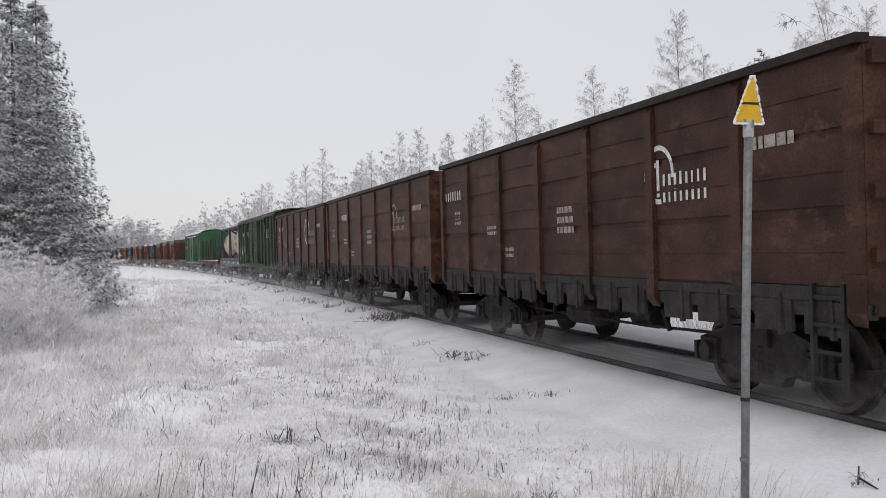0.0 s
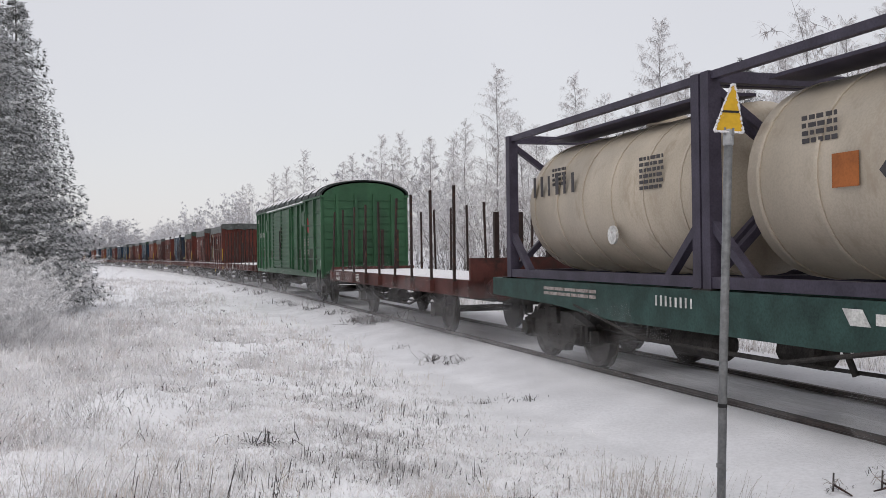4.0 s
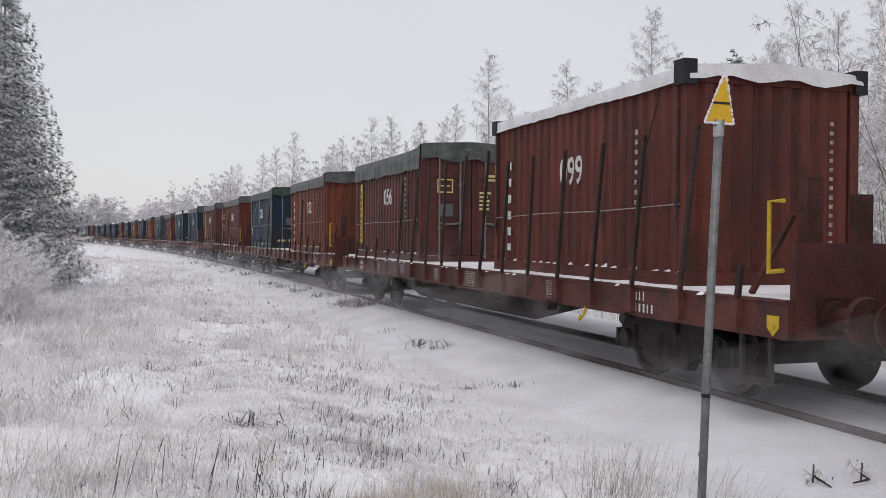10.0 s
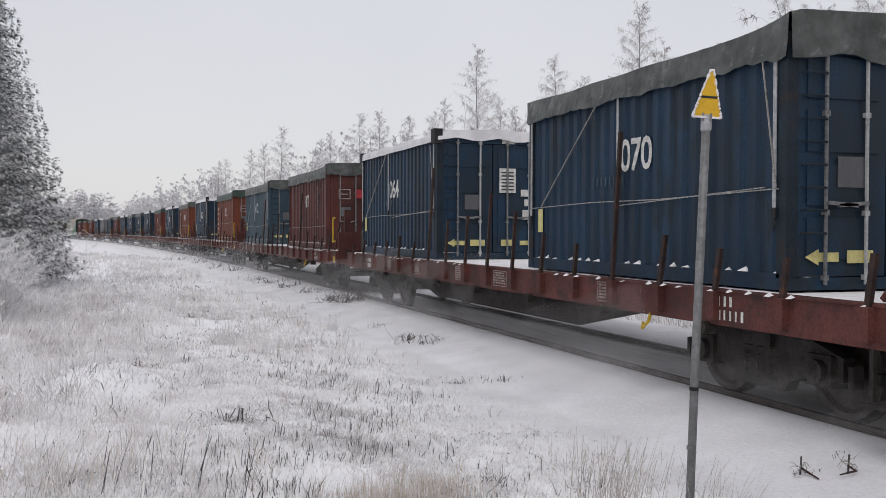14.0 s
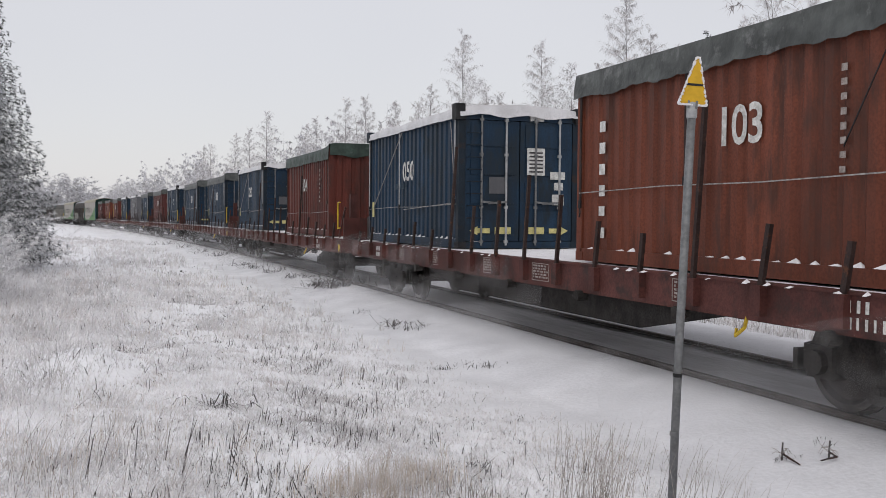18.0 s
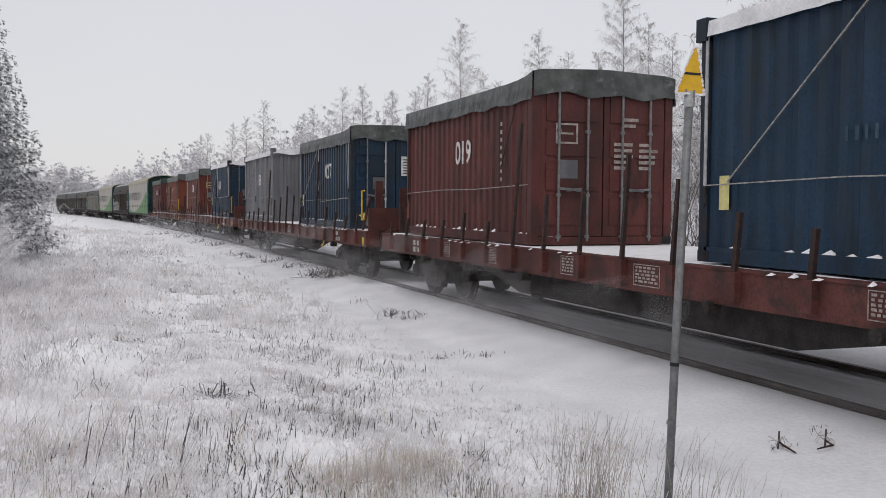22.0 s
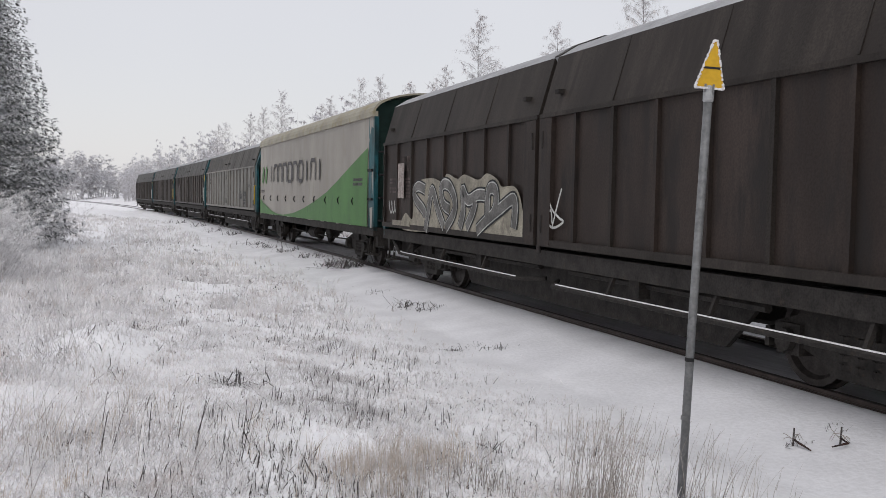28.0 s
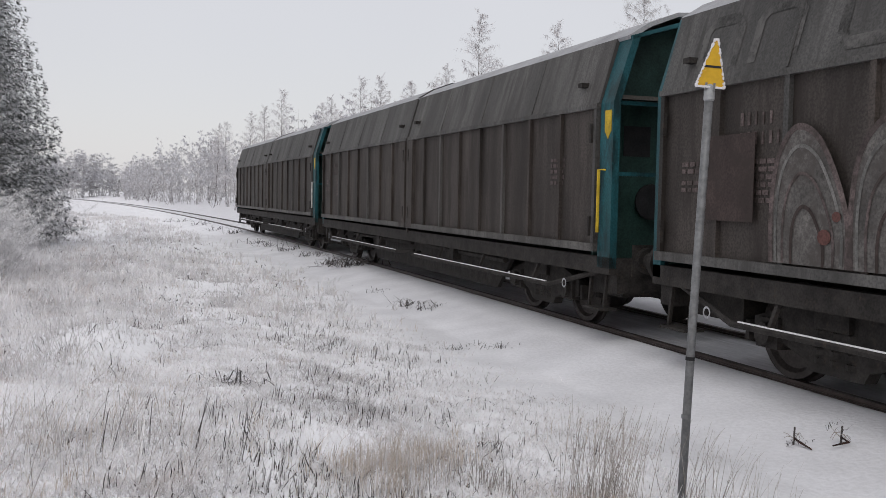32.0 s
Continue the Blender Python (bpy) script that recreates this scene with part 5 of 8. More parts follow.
def gondola(u0, u1, paint, label, logo, seed):
    """An open gondola wagon with ribbed steel sides and drop doors."""
    ln, mid = u1 - u0, (u0 + u1) / 2
    h = ln / 2
    ob = empty("gondola_wagon", label, "freight wagon", "wagons of the train", on_track(mid))
    rng = random.Random(seed)
    w, z0, z1 = 1.50, 1.18, 3.42
    bays = 7
    for k in (-1, 1):
        x = k * w
        wall = Shape()
        wall.box(min(x, x - 0.03 * k), max(x, x - 0.03 * k), -h, h, z0, z1)
        wl = part("side_wall", wall, paint, ob)
        for b in range(bays):
            ya, yb = -h + ln * b / bays + 0.1, -h + ln * (b + 1) / bays - 0.1
            for j in range(3):
                za = z0 + 0.12 + j * 0.72
                part("panel", Shape().box(min(x, x + 0.022 * k), max(x, x + 0.022 * k), ya, yb, za + 0.03 * rng.random(), za + 0.66), paint, wl)
                part("rib", Shape().box(min(x + 0.0225 * k, x + 0.036 * k), max(x + 0.0225 * k, x + 0.036 * k), ya + 0.02, yb - 0.02, za + 0.33, za + 0.355), paint, wl)
            for j in range(2):
                yc = ya + (yb - ya) * (0.27 + 0.46 * j)
                q = pose(x + 0.02 * k, yc, z0 - 0.05, 0, 0, rng.uniform(-3, 3))
                door = part("drop_door", Shape().box(-0.02, 0.02, -0.28, 0.28, -0.26, 0.05, q), UNDER, ob)
                part("door_lever", Shape().bar((x + 0.03 * k, yc - 0.12, z0 + 0.06), (x + 0.05 * k, yc - 0.15, z0 - 0.34), 0.05), UNDER, door)
            part("lower_plate", Shape().box(min(x, x + 0.034 * k), max(x, x + 0.034 * k), ya - 0.012, yb + 0.012, z0 + 0.004, 1.28 + 0.05 * rng.random()), UNDER, wl, "black grimy lower plate")
        for b in range(bays + 1):
            yc = -h + ln * b / bays
            yc = min(max(yc, -h + 0.09), h - 0.09)
            s = Shape()
            s.prism([(x, 1.44), (x + 0.075 * k, 1.44), (x + 0.075 * k, z1 - 0.1), (x, z1)], yc - 0.085, yc + 0.085)
            part("side_post", s, paint, ob)
            part("post_foot", Shape().prism([(x, z0 - 0.2), (x + 0.078 * k, z0 - 0.1), (x + 0.078 * k, 1.438), (x, 1.438)], yc - 0.086, yc + 0.086), TOP_RAIL if b % 2 else paint, ob)
        part("top_rail", Shape().box(min(x - 0.06 * k, x + 0.085 * k), max(x - 0.06 * k, x + 0.085 * k), -h - 0.02, h + 0.02, z1, z1 + 0.085), TOP_RAIL, ob)
        part("sill", Shape().box(min(x - 0.10 * k, x + 0.01 * k), max(x - 0.10 * k, x + 0.01 * k), -h, h, z0 - 0.14, z0 - 0.003), UNDER, ob)
    for e in (-1, 1):
        y = e * h
        s = Shape()
        s.box(-w + 0.03, w - 0.03, *sorted((y, y - 0.04 * e)), z0 - 0.1, z1 + 0.06)
        end = part("end_wall", s, paint, ob)
        for q in (1.6, 2.15, 2.7, 3.3):
            part("end_rib", Shape().box(-w + 0.04, w - 0.04, *sorted((y + 0.001 * e, y + 0.07 * e)), q - 0.06, q + 0.06), paint, end)
        for q in (-1.0, 0.0, 1.0):
            part("end_post", Shape().box(q - 0.06, q + 0.06, *sorted((y + 0.002 * e, y + 0.09 * e)), z0 - 0.2, z1), paint, end)
    part("floor", Shape().box(-w + 0.05, w - 0.05, -h + 0.05, h - 0.05, z0 - 0.12, z0 - 0.04), UNDER, ob)
    part("centre_sill", Shape().box(-0.25, 0.25, -h, h, 0.78, z0 - 0.12), UNDER, ob)
    for e in (-1, 1):
        bogie(ob, e * (h - 2.15))
    coupler_parts(ob, h)
    brake_gear(ob, h, 0.66)
    ladder(ob, -w - 0.05, -h + 0.45, 0.35, 1.35, 0.42, BLACK, 4, "step")
    x = -w - 0.026
    # the painter's marks: a broken ring with bars beside it, numbers as bars
    yl = logo
    rr = 0.55 if seed == 3 else 0.355
    ring_mark(ob, x, yl, 2.57, rr, rr * 0.17, WHITE if seed != 1 else DULL, ((0.27, 0.46),))
    part("logo_stroke", Shape().box(x - 0.004, x, yl - rr * 0.05, yl + rr * 0.12, 2.57 - rr * 0.75, 2.57 + rr * 0.5).box(x - 0.004, x, yl + rr * 0.08, yl + rr * 0.38, 2.57 + rr * 0.25, 2.57 + rr * 0.42), WHITE if seed != 1 else DULL, ob)
    letter_bars(ob, x - 0.002, yl - rr * 0.3, 2.57 - rr * 0.4, rr * 0.42, 8, WHITE if seed == 2 else DULL, seed + 3, bold=0.17)
    letter_bars(ob, x - 0.002, yl - rr * 0.3, 2.57 - rr * 0.95, rr * 0.42, 8, WHITE if seed == 2 else DULL, seed + 4, bold=0.17)
    letter_bars(ob, x, h - (0.12, 2.6, 1.0)[(2, 1, 3).index(seed)], 2.72, 0.19, 8, WHITE, seed + 5, bold=0.16, name="number_bar")
    plate_marks(ob, x, h - 1.3, h - 0.9, 2.2, 2.5, DULL, 3, seed)
    plate_marks(ob, x, h - 3.4, h - 2.9, 1.95, 2.15, DULL, 2, seed + 1)
    plate_marks(ob, x, -0.4, 0.2, 1.9, 2.35, DULL, 3, seed + 2)
    plate_marks(ob, x, -h + 0.9, -h + 1.7, 2.62, 2.82, DULL, 1, seed + 6)
    plate_marks(ob, x, 2.1, 2.5, 1.55, 1.75, DULL, 2, seed + 7)
    MOVING.append((ob, mid))
    return ob


def boxcar(u0, u1, new_paint):
    """A covered wagon with a rounded roof, ribbed sides and a sliding door."""
    ln, mid = u1 - u0, (u0 + u1) / 2
    h, w = ln / 2, 1.44
    paint = GREEN_NEW if new_paint else GREEN_OLD
    rise, roofing = (0.52, GREEN_ROOF) if new_paint else (0.31, OLD_ROOF)
    ob = empty("covered_wagon", "bright green covered wagon with snow along the roof edge" if new_paint else "faded olive green covered wagon with teal repair patches", "freight wagon", "wagons of the train", on_track(mid))
    z0, z1 = 1.06, 3.62
    door = (-1.91, 2.39) if new_paint else (-1.85, 2.1)
    for k in (-1, 1):
        x = k * w
        wl = part("side_wall", Shape().box(min(x, x - 0.04 * k), max(x, x - 0.04 * k), -h, h, z0, z1), paint, ob)
        # horizontal pressed ribs
        zs = [1.5 + 0.155 * i for i in range(13)] if not new_paint else [1.55, 1.95, 2.35, 2.75, 3.15]
        for i, z in enumerate(zs):
            deep = 0.028 if new_paint else 0.048
            part("rib", Shape().prism([(x, z - 0.05), (x + deep * k, z + 0.01), (x, z + 0.035)], -h + 0.1, h - 4.3 if not new_paint and z < 2.1 else h - 0.1), paint, wl)
        ys = (7.8, 6.95, 6.1, 5.05, 3.95, 2.5, -2.05, -3.3, -4.15, -5.05, -6.5, -7.8) if new_paint else (7.95, 6.8, 5.5, 4.2, 3.3, 2.4, -2.1, -3.3, -4.5, -5.8, -7.0, -7.95)
        for y in ys:
            part("side_post", Shape().box(min(x, x + 0.075 * k), max(x, x + 0.075 * k), y - 0.055, y + 0.055, z0, z1), paint, ob)
        part("sill", Shape().box(min(x - 0.1 * k, x + 0.05 * k), max(x - 0.1 * k, x + 0.05 * k), -h, h, z0 - 0.14, z0), paint, ob)
        part("cornice", Shape().box(min(x - 0.05 * k, x + 0.10 * k), max(x - 0.05 * k, x + 0.10 * k), -h - 0.06, h + 0.06, z1, z1 + 0.07), paint, ob)
    # door on the camera's side: two leaves of ribbed sheet in a frame
    x = -w - 0.078
    dy0, dy1 = door
    mid_y = (dy0 + dy1) / 2
    for a, b in ((dy0, mid_y - 0.02), (mid_y + 0.02, dy1)):
        d = part("door", Shape().box(x - 0.012, x + 0.05, a, b, z0 + 0.12, z1 - 0.12), paint, ob)
        for i in range(14):
            z = z0 + 0.22 + i * 0.158
            part("rib", Shape().prism([(x - 0.012, z - 0.055), (x - 0.060, z + 0.012), (x - 0.012, z + 0.03)], a + 0.09, b - 0.09), paint, d)
        part("door_edge", Shape().box(x - 0.055, x - 0.013, a, a + 0.08, z0 + 0.12, z1 - 0.12), paint, d)
        part("door_edge", Shape().box(x - 0.055, x - 0.013, b - 0.08, b, z0 + 0.12, z1 - 0.12), paint, d)
    part("door_latch", Shape().box(x - 0.09, x - 0.05, mid_y - 0.12, mid_y + 0.12, 2.0, 2.22).bar((x - 0.075, mid_y + 0.06, 1.5), (x - 0.075, mid_y + 0.06, 2.7), 0.04), UNDER, ob)
    part("door_rail", Shape().box(x - 0.03, x + 0.02, dy0 - 2.9, dy1 + 1.6, z1 - 0.06, z1 - 0.01), paint, ob)
    part("door_rail", Shape().box(x - 0.05, x + 0.02, dy0 - 2.9, dy1 + 1.6, z0 + 0.01, z0 + 0.08), paint, ob)
    for yv in ((4.45, -4.6) if new_paint else (4.35, -4.65)):
        part("vent_hatch", Shape().box(-w - 0.06, -w, yv - 0.28, yv + 0.28, 2.75, 3.3).box(-w - 0.085, -w - 0.06, yv - 0.24, yv + 0.24, 2.8, 3.25), paint, ob)
    if new_paint:
        part("hatch_plate", Shape().box(-w - 0.012, -w - 0.002, 6.30, 6.88, 1.20, 1.64), BLACK, ob, "black square plate")
        part("dark_patch", Shape().box(-w - 0.010, -w - 0.002, 5.45, 5.98, 1.45, 2.08), GREEN_OLD, ob, "darker repainted patch")
        part("dark_patch", Shape().box(-w - 0.010, -w - 0.002, 6.25, 6.80, 1.72, 2.06), GREEN_OLD, ob, "darker repainted patch")
        for yb in (3.4, -3.4, -5.8):
            part("dark_patch", Shape().box(-w - 0.010, -w - 0.002, yb - 0.35, yb + 0.25, 1.5, 1.9), GREEN_OLD, ob)
    # ends
    for e in (-1, 1):
        y = e * h
        s = Shape().prism([(-w, z0), (w, z0), (w, z1)] + [(w * math.cos(t), z1 + (rise - 0.02) * math.sin(t)) for t in np.linspace(0.05, math.pi - 0.05, 13)] + [(-w, z1)], *sorted((y, y - 0.05 * e)))
        part("end_wall", s, paint, ob)
        for q in (-0.95, -0.32, 0.32, 0.95):
            part("end_post", Shape().box(q - 0.05, q + 0.05, *sorted((y, y + 0.08 * e)), z0, z1 + 0.1), paint, ob)
        for i in range(9):
            z = 1.45 + i * 0.26
            part("rib", Shape().bar((-w + 0.05, y + 0.012 * e, z), (w - 0.05, y + 0.012 * e, z), 0.04), paint, ob)
    # roof
    arch = [(1.55 * math.cos(t), z1 + 0.07 + rise * math.sin(t)) for t in np.linspace(0, math.pi, 17)]
    roof = part("roof", Shape().prism(arch + [(p[0] * 0.97, p[1] - 0.04) for p in reversed(arch)], -h - 0.05, h + 0.05), roofing, ob)
    for b in range(12):
        y = -h + ln * (b + 0.5) / 12
        rb = [(1.57 * math.cos(t), z1 + 0.085 + (rise + 0.01) * math.sin(t)) for t in np.linspace(0, math.pi, 17)]
        part("roof_rib", Shape().prism(rb + [(p[0] * 0.98, p[1] - 0.03) for p in reversed(rb)], y - 0.035, y + 0.035), roofing, roof)
    if new_paint:
        rng = random.Random(8)
        for b in range(12):
            y = -h + ln * (b + 0.5) / 12
            cap = [(1.50 * math.cos(t), z1 + 0.10 + rise * math.sin(t)) for t in np.linspace(1.65, math.pi - 0.10, 9)]
            part("snow_cap", Shape().prism(cap + [(p[0] - 0.006, p[1] + 0.025) for p in reversed(cap)], y + 0.05, y + rng.uniform(1.0, 1.22)), SNOW_LOAD, roof, "snow lying between the roof ribs")
        ledge, yl = Shape(), dy0 - 2.8
        while yl < dy1 + 1.3:
            ln2 = rng.uniform(0.55, 1.0)
            ledge.prism([(x - 0.035, z1 - 0.01), (x + 0.06, z1 - 0.01), (x + 0.05, z1 + 0.045), (x - 0.02, z1 + rng.uniform(0.03, 0.06))], yl, yl + ln2)
            yl += ln2 + rng.uniform(0.08, 0.25)
        part("snow_ledge", ledge, SNOW_LOAD, ob, "broken ridge of snow on the door rail")
    part("floor", Shape().box(-w, w, -h, h, z0 - 0.12, z0 - 0.03), UNDER, ob)
    part("centre_sill", Shape().box(-0.25, 0.25, -h, h, 0.78, z0 - 0.12), UNDER, ob)
    for e in (-1, 1):
        bogie(ob, e * (h - 2.45))
    coupler_parts(ob, h)
    brake_gear(ob, h, 0.64)
    ladder(ob, -w - 0.06, -h + 0.5, 0.35, 1.2, 0.42, BLACK, 4, "step")
    x = -w - 0.006
    if new_paint:
        letter_bars(ob, x - 0.04, 6.85, 2.52, 0.22, 8, WHITE, 31, bold=0.15, name="number_bar")
        letter_bars(ob, x - 0.04, h - 0.3, 3.2, 0.19, 3, WHITE, 32, bold=0.15)
        plate_marks(ob, x, h - 3.0, h - 2.2, 1.35, 1.75, DULL, 5, 3)
        plate_marks(ob, x, -h + 2.5, -h + 3.4, 1.7, 2.3, DULL, 6, 4)
        for y, z in ((0.12, 2.72), (0.05, 2.38)):
            part("diamond", Shape().slab([(y - 0.12, z), (y, z - 0.13), (y + 0.12, z), (y, z + 0.13)], -w - 0.146, -w - 0.10), GREEN_OLD, ob, "dark green diamond placard holder")
        for y, wd, z in ((-4.6, 0.5, 1.42), (-5.6, 0.75, 1.42), (-6.5, 0.7, 1.40), (-5.7, 0.7, 1.2), (1.6, 0.35, 1.9), (6.2, 0.3, 1.5)):
            part("dark_patch", Shape().slab([(y - wd / 2, z), (y - wd / 2 + 0.1, z + 0.28), (y + wd / 2, z + 0.24), (y + wd / 2, z - 0.05), (y, z - 0.12)], x - 0.003, x + 0.002), GREEN_OLD, ob)
        part("red_mark", Shape().box(x - 0.003, x, -5.4, -4.95, 2.5, 2.7).slab([(-5.4, 2.76), (-4.9, 2.76), (-5.0, 2.98), (-5.2, 3.02)], x - 0.003, x), PLACARD_RED, ob)
        part("notice", Shape().box(x - 0.004, x, -7.7, -7.4, 1.32, 1.52), WHITE, ob)
    else:
        for y, wd, z, ht in ((h - 0.75, 1.0, 1.7, 0.35), (h - 0.7, 0.85, 1.3, 0.25), (h - 2.2, 1.5, 2.02, 0.22), (h - 1.9, 0.7, 1.6, 0.42), (h - 3.4, 1.3, 1.75, 0.45), (h - 3.6, 1.1, 1.25, 0.32), (h - 2.9, 1.3, 2.78, 0.26), (h - 5.4, 1.7, 2.72, 0.38), (-h + 1.4, 0.5, 1.35, 0.22)):
            part("teal_patch", Shape().slab([(y - wd / 2, z), (y - wd / 2 + 0.03, z + ht), (y + wd / 2 - 0.05, z + ht * 0.95), (y + wd / 2, z + 0.03)], x - 0.034, x - 0.028), TEAL_PATCH, ob, "teal repair paint")
        letter_bars(ob, x - 0.037, h - 2.55, 2.82, 0.19, 4, WHITE, 41, bold=0.13, name="number_bar")
        letter_bars(ob, x - 0.037, h - 4.75, 2.78, 0.26, 4, WHITE, 42, bold=0.13, name="number_bar")
        plate_marks(ob, x - 0.037, h - 2.5, h - 1.9, 1.65, 1.95, WHITE, 3, 5)
        plate_marks(ob, x - 0.037, -h + 2.2, -h + 3.1, 2.5, 3.0, DULL, 4, 6)
    MOVING.append((ob, mid))
    return ob


def tank_container(u0, u1, mark):
    """A twenty-foot tank container: a banded cream tank in an open frame."""
    ln, mid = u1 - u0, (u0 + u1) / 2
    h, w, z0, z1 = ln / 2 - 0.02, 1.2, 1.30, 3.72
    ob = empty("tank_container", "cream tank container in a dark purple steel frame", "tank container", "containers on the train", on_track(mid))
    for e in (-1, 1):
        y = e * (h - 0.08)
        for k in (-1, 1):
            part("corner_post", Shape().box(k * w - 0.08, k * w + 0.08, y - 0.08, y + 0.08, z0, z1), TANK_FRAME, ob)
            part("brace", Shape().bar((k * w, y, z0 + 0.75), (k * (w - 0.02), y - e * 0.75, z0 + 0.1), 0.10), TANK_FRAME, ob)
        for z in (z0 + 0.06, z1 - 0.06):
            part("end_beam", Shape().bar((-w, y, z), (w, y, z), 0.13), TANK_FRAME, ob)
        for k in (-1, 1):
            part("end_brace", Shape().bar((k * w, y, z0 + 0.1), (k * 0.3, y, z0 + 0.95), 0.09), TANK_FRAME, ob)
            part("end_brace", Shape().bar((k * w, y, z1 - 0.15), (k * 0.35, y, z1 - 0.75), 0.09), TANK_FRAME, ob)
    for k in (-1, 1):
        part("bottom_rail", Shape().bar((k * w, -h, z0 + 0.07), (k * w, h, z0 + 0.07), 0.13), TANK_FRAME, ob)
        part("top_rail", Shape().bar((k * w, -h, z1 - 0.05), (k * w, h, z1 - 0.05), 0.09), TANK_FRAME, ob)
    r, zc = 1.07, 2.47
    prof = [(-h + 0.22, 0.15), (-h + 0.25, 0.55), (-h + 0.36, 0.88), (-h + 0.55, r), (h - 0.55, r), (h - 0.36, 0.88), (h - 0.25, 0.55), (h - 0.22, 0.15)]
    tank = part("tank", Shape().tube([(0, y, zc) for y, _ in prof], [q for _, q in prof], 36), TANK, ob, smooth=True)
    for y in np.linspace(-h + 0.75, h - 0.75, 6):
        part("band", Shape().tube([(0, y - 0.025, zc), (0, y + 0.025, zc)], r + 0.014, 36), TANK, tank, smooth=False)
    part("walkway", Shape().box(-0.75, -0.15, -h + 0.5, h - 0.5, zc + r + 0.04, zc + r + 0.08), TANK_FRAME, ob)
    part("manhole", Shape().tube([(0.1, 0, zc + r - 0.05), (0.1, 0, zc + r + 0.14)], 0.3, 14), TANK, ob)
    x = -r - 0.012
    if mark:
        letter_bars(ob, x, h - 0.75, 2.62, 0.34, 6, CURTAIN_INK, 3, bold=0.2)
    else:
        part("orange_plate", Shape().box(x - 0.005, x, 0.75, 1.1, 2.30, 2.62), mat("orange_plate", (0.34, 0.11, 0.03), 0.5, 0.1, 5, 0.0), ob)
        part("hazard_diamond", Shape().slab([(0.1, 2.42), (0.3, 2.22), (0.5, 2.42), (0.3, 2.62)], x - 0.006, x), CURTAIN_INK, ob)
    plate_marks(ob, x, -h + 1.1, -h + 1.7, 2.5, 2.95, CURTAIN_INK, 6, 9)
    plate_marks(ob, x + 0.05, h - 1.9, h - 1.4, 2.75, 3.05, CURTAIN_INK, 4, 10)
    part("oval_mark", Shape().tube([(x - 0.004, -0.5, 1.95), (x + 0.03, -0.5, 1.95)], 0.13, 14), WHITE, ob)
    MOVING.append((ob, mid))


def container_flat(u0, u1):
    """A bogie flat wagon for containers, with a dark green frame."""
    ln, mid = u1 - u0, (u0 + u1) / 2
    h = ln / 2
    ob = empty("container_flat_wagon", "dark green flat wagon carrying tank containers", "freight wagon", "wagons of the train", on_track(mid))
    for k in (-1, 1):
        part("side_sill", Shape().slab([(-h, 1.28), (-h, 0.98), (-h + 2.6, 0.92), (-2.2, 0.80), (2.2, 0.80), (h - 2.6, 0.92), (h, 0.98), (h, 1.28)], k * 1.2 - 0.09, k * 1.2 + 0.09), DARK_GREEN, ob)
        part("truss_rod", Shape().tube([(k * 1.28, -h * 0.5, 0.95), (k * 1.28, -1.4, 0.62), (k * 1.28, 1.4, 0.62), (k * 1.28, h * 0.5, 0.95)], 0.025, 5), UNDER, ob)
    for y in np.linspace(-h + 0.05, h - 0.05, 8):
        part("cross_beam", Shape().box(-1.1, 1.1, y - 0.06, y + 0.06, 1.0, 1.25), DARK_GREEN, ob)
    for y in (-6.0, -0.1, 0.1, 6.0):
        for k in (-1, 1):
            part("twist_lock", Shape().box(k * 1.2 - 0.1, k * 1.2 + 0.1, y * h / 6.6 - 0.09, y * h / 6.6 + 0.09, 1.28, 1.30), UNDER, ob)
    part("centre_sill", Shape().box(-0.3, 0.3, -h, h, 0.72, 1.1), UNDER, ob)
    for e in (-1, 1):
        bogie(ob, e * (h - 2.2))
    coupler_parts(ob, h)
    brake_gear(ob, h, 0.6)
    x = -1.294
    letter_bars(ob, x, 1.0, 1.06, 0.13, 8, WHITE, 51, bold=0.16, name="number_bar")
    plate_marks(ob, x, 2.6, 4.4, 1.05, 1.2, DULL, 2, 52)
    plate_marks(ob, x, -5.6, -4.9, 1.05, 1.2, WHITE, 2, 53)
    part("logo_bar", Shape().slab([(-2.6, 1.05), (-2.35, 1.05), (-2.25, 1.2), (-2.5, 1.2)], x - 0.004, x).box(x - 0.004, x, -3.1, -2.66, 1.07, 1.17), WHITE, ob)
    MOVING.append((ob, mid))


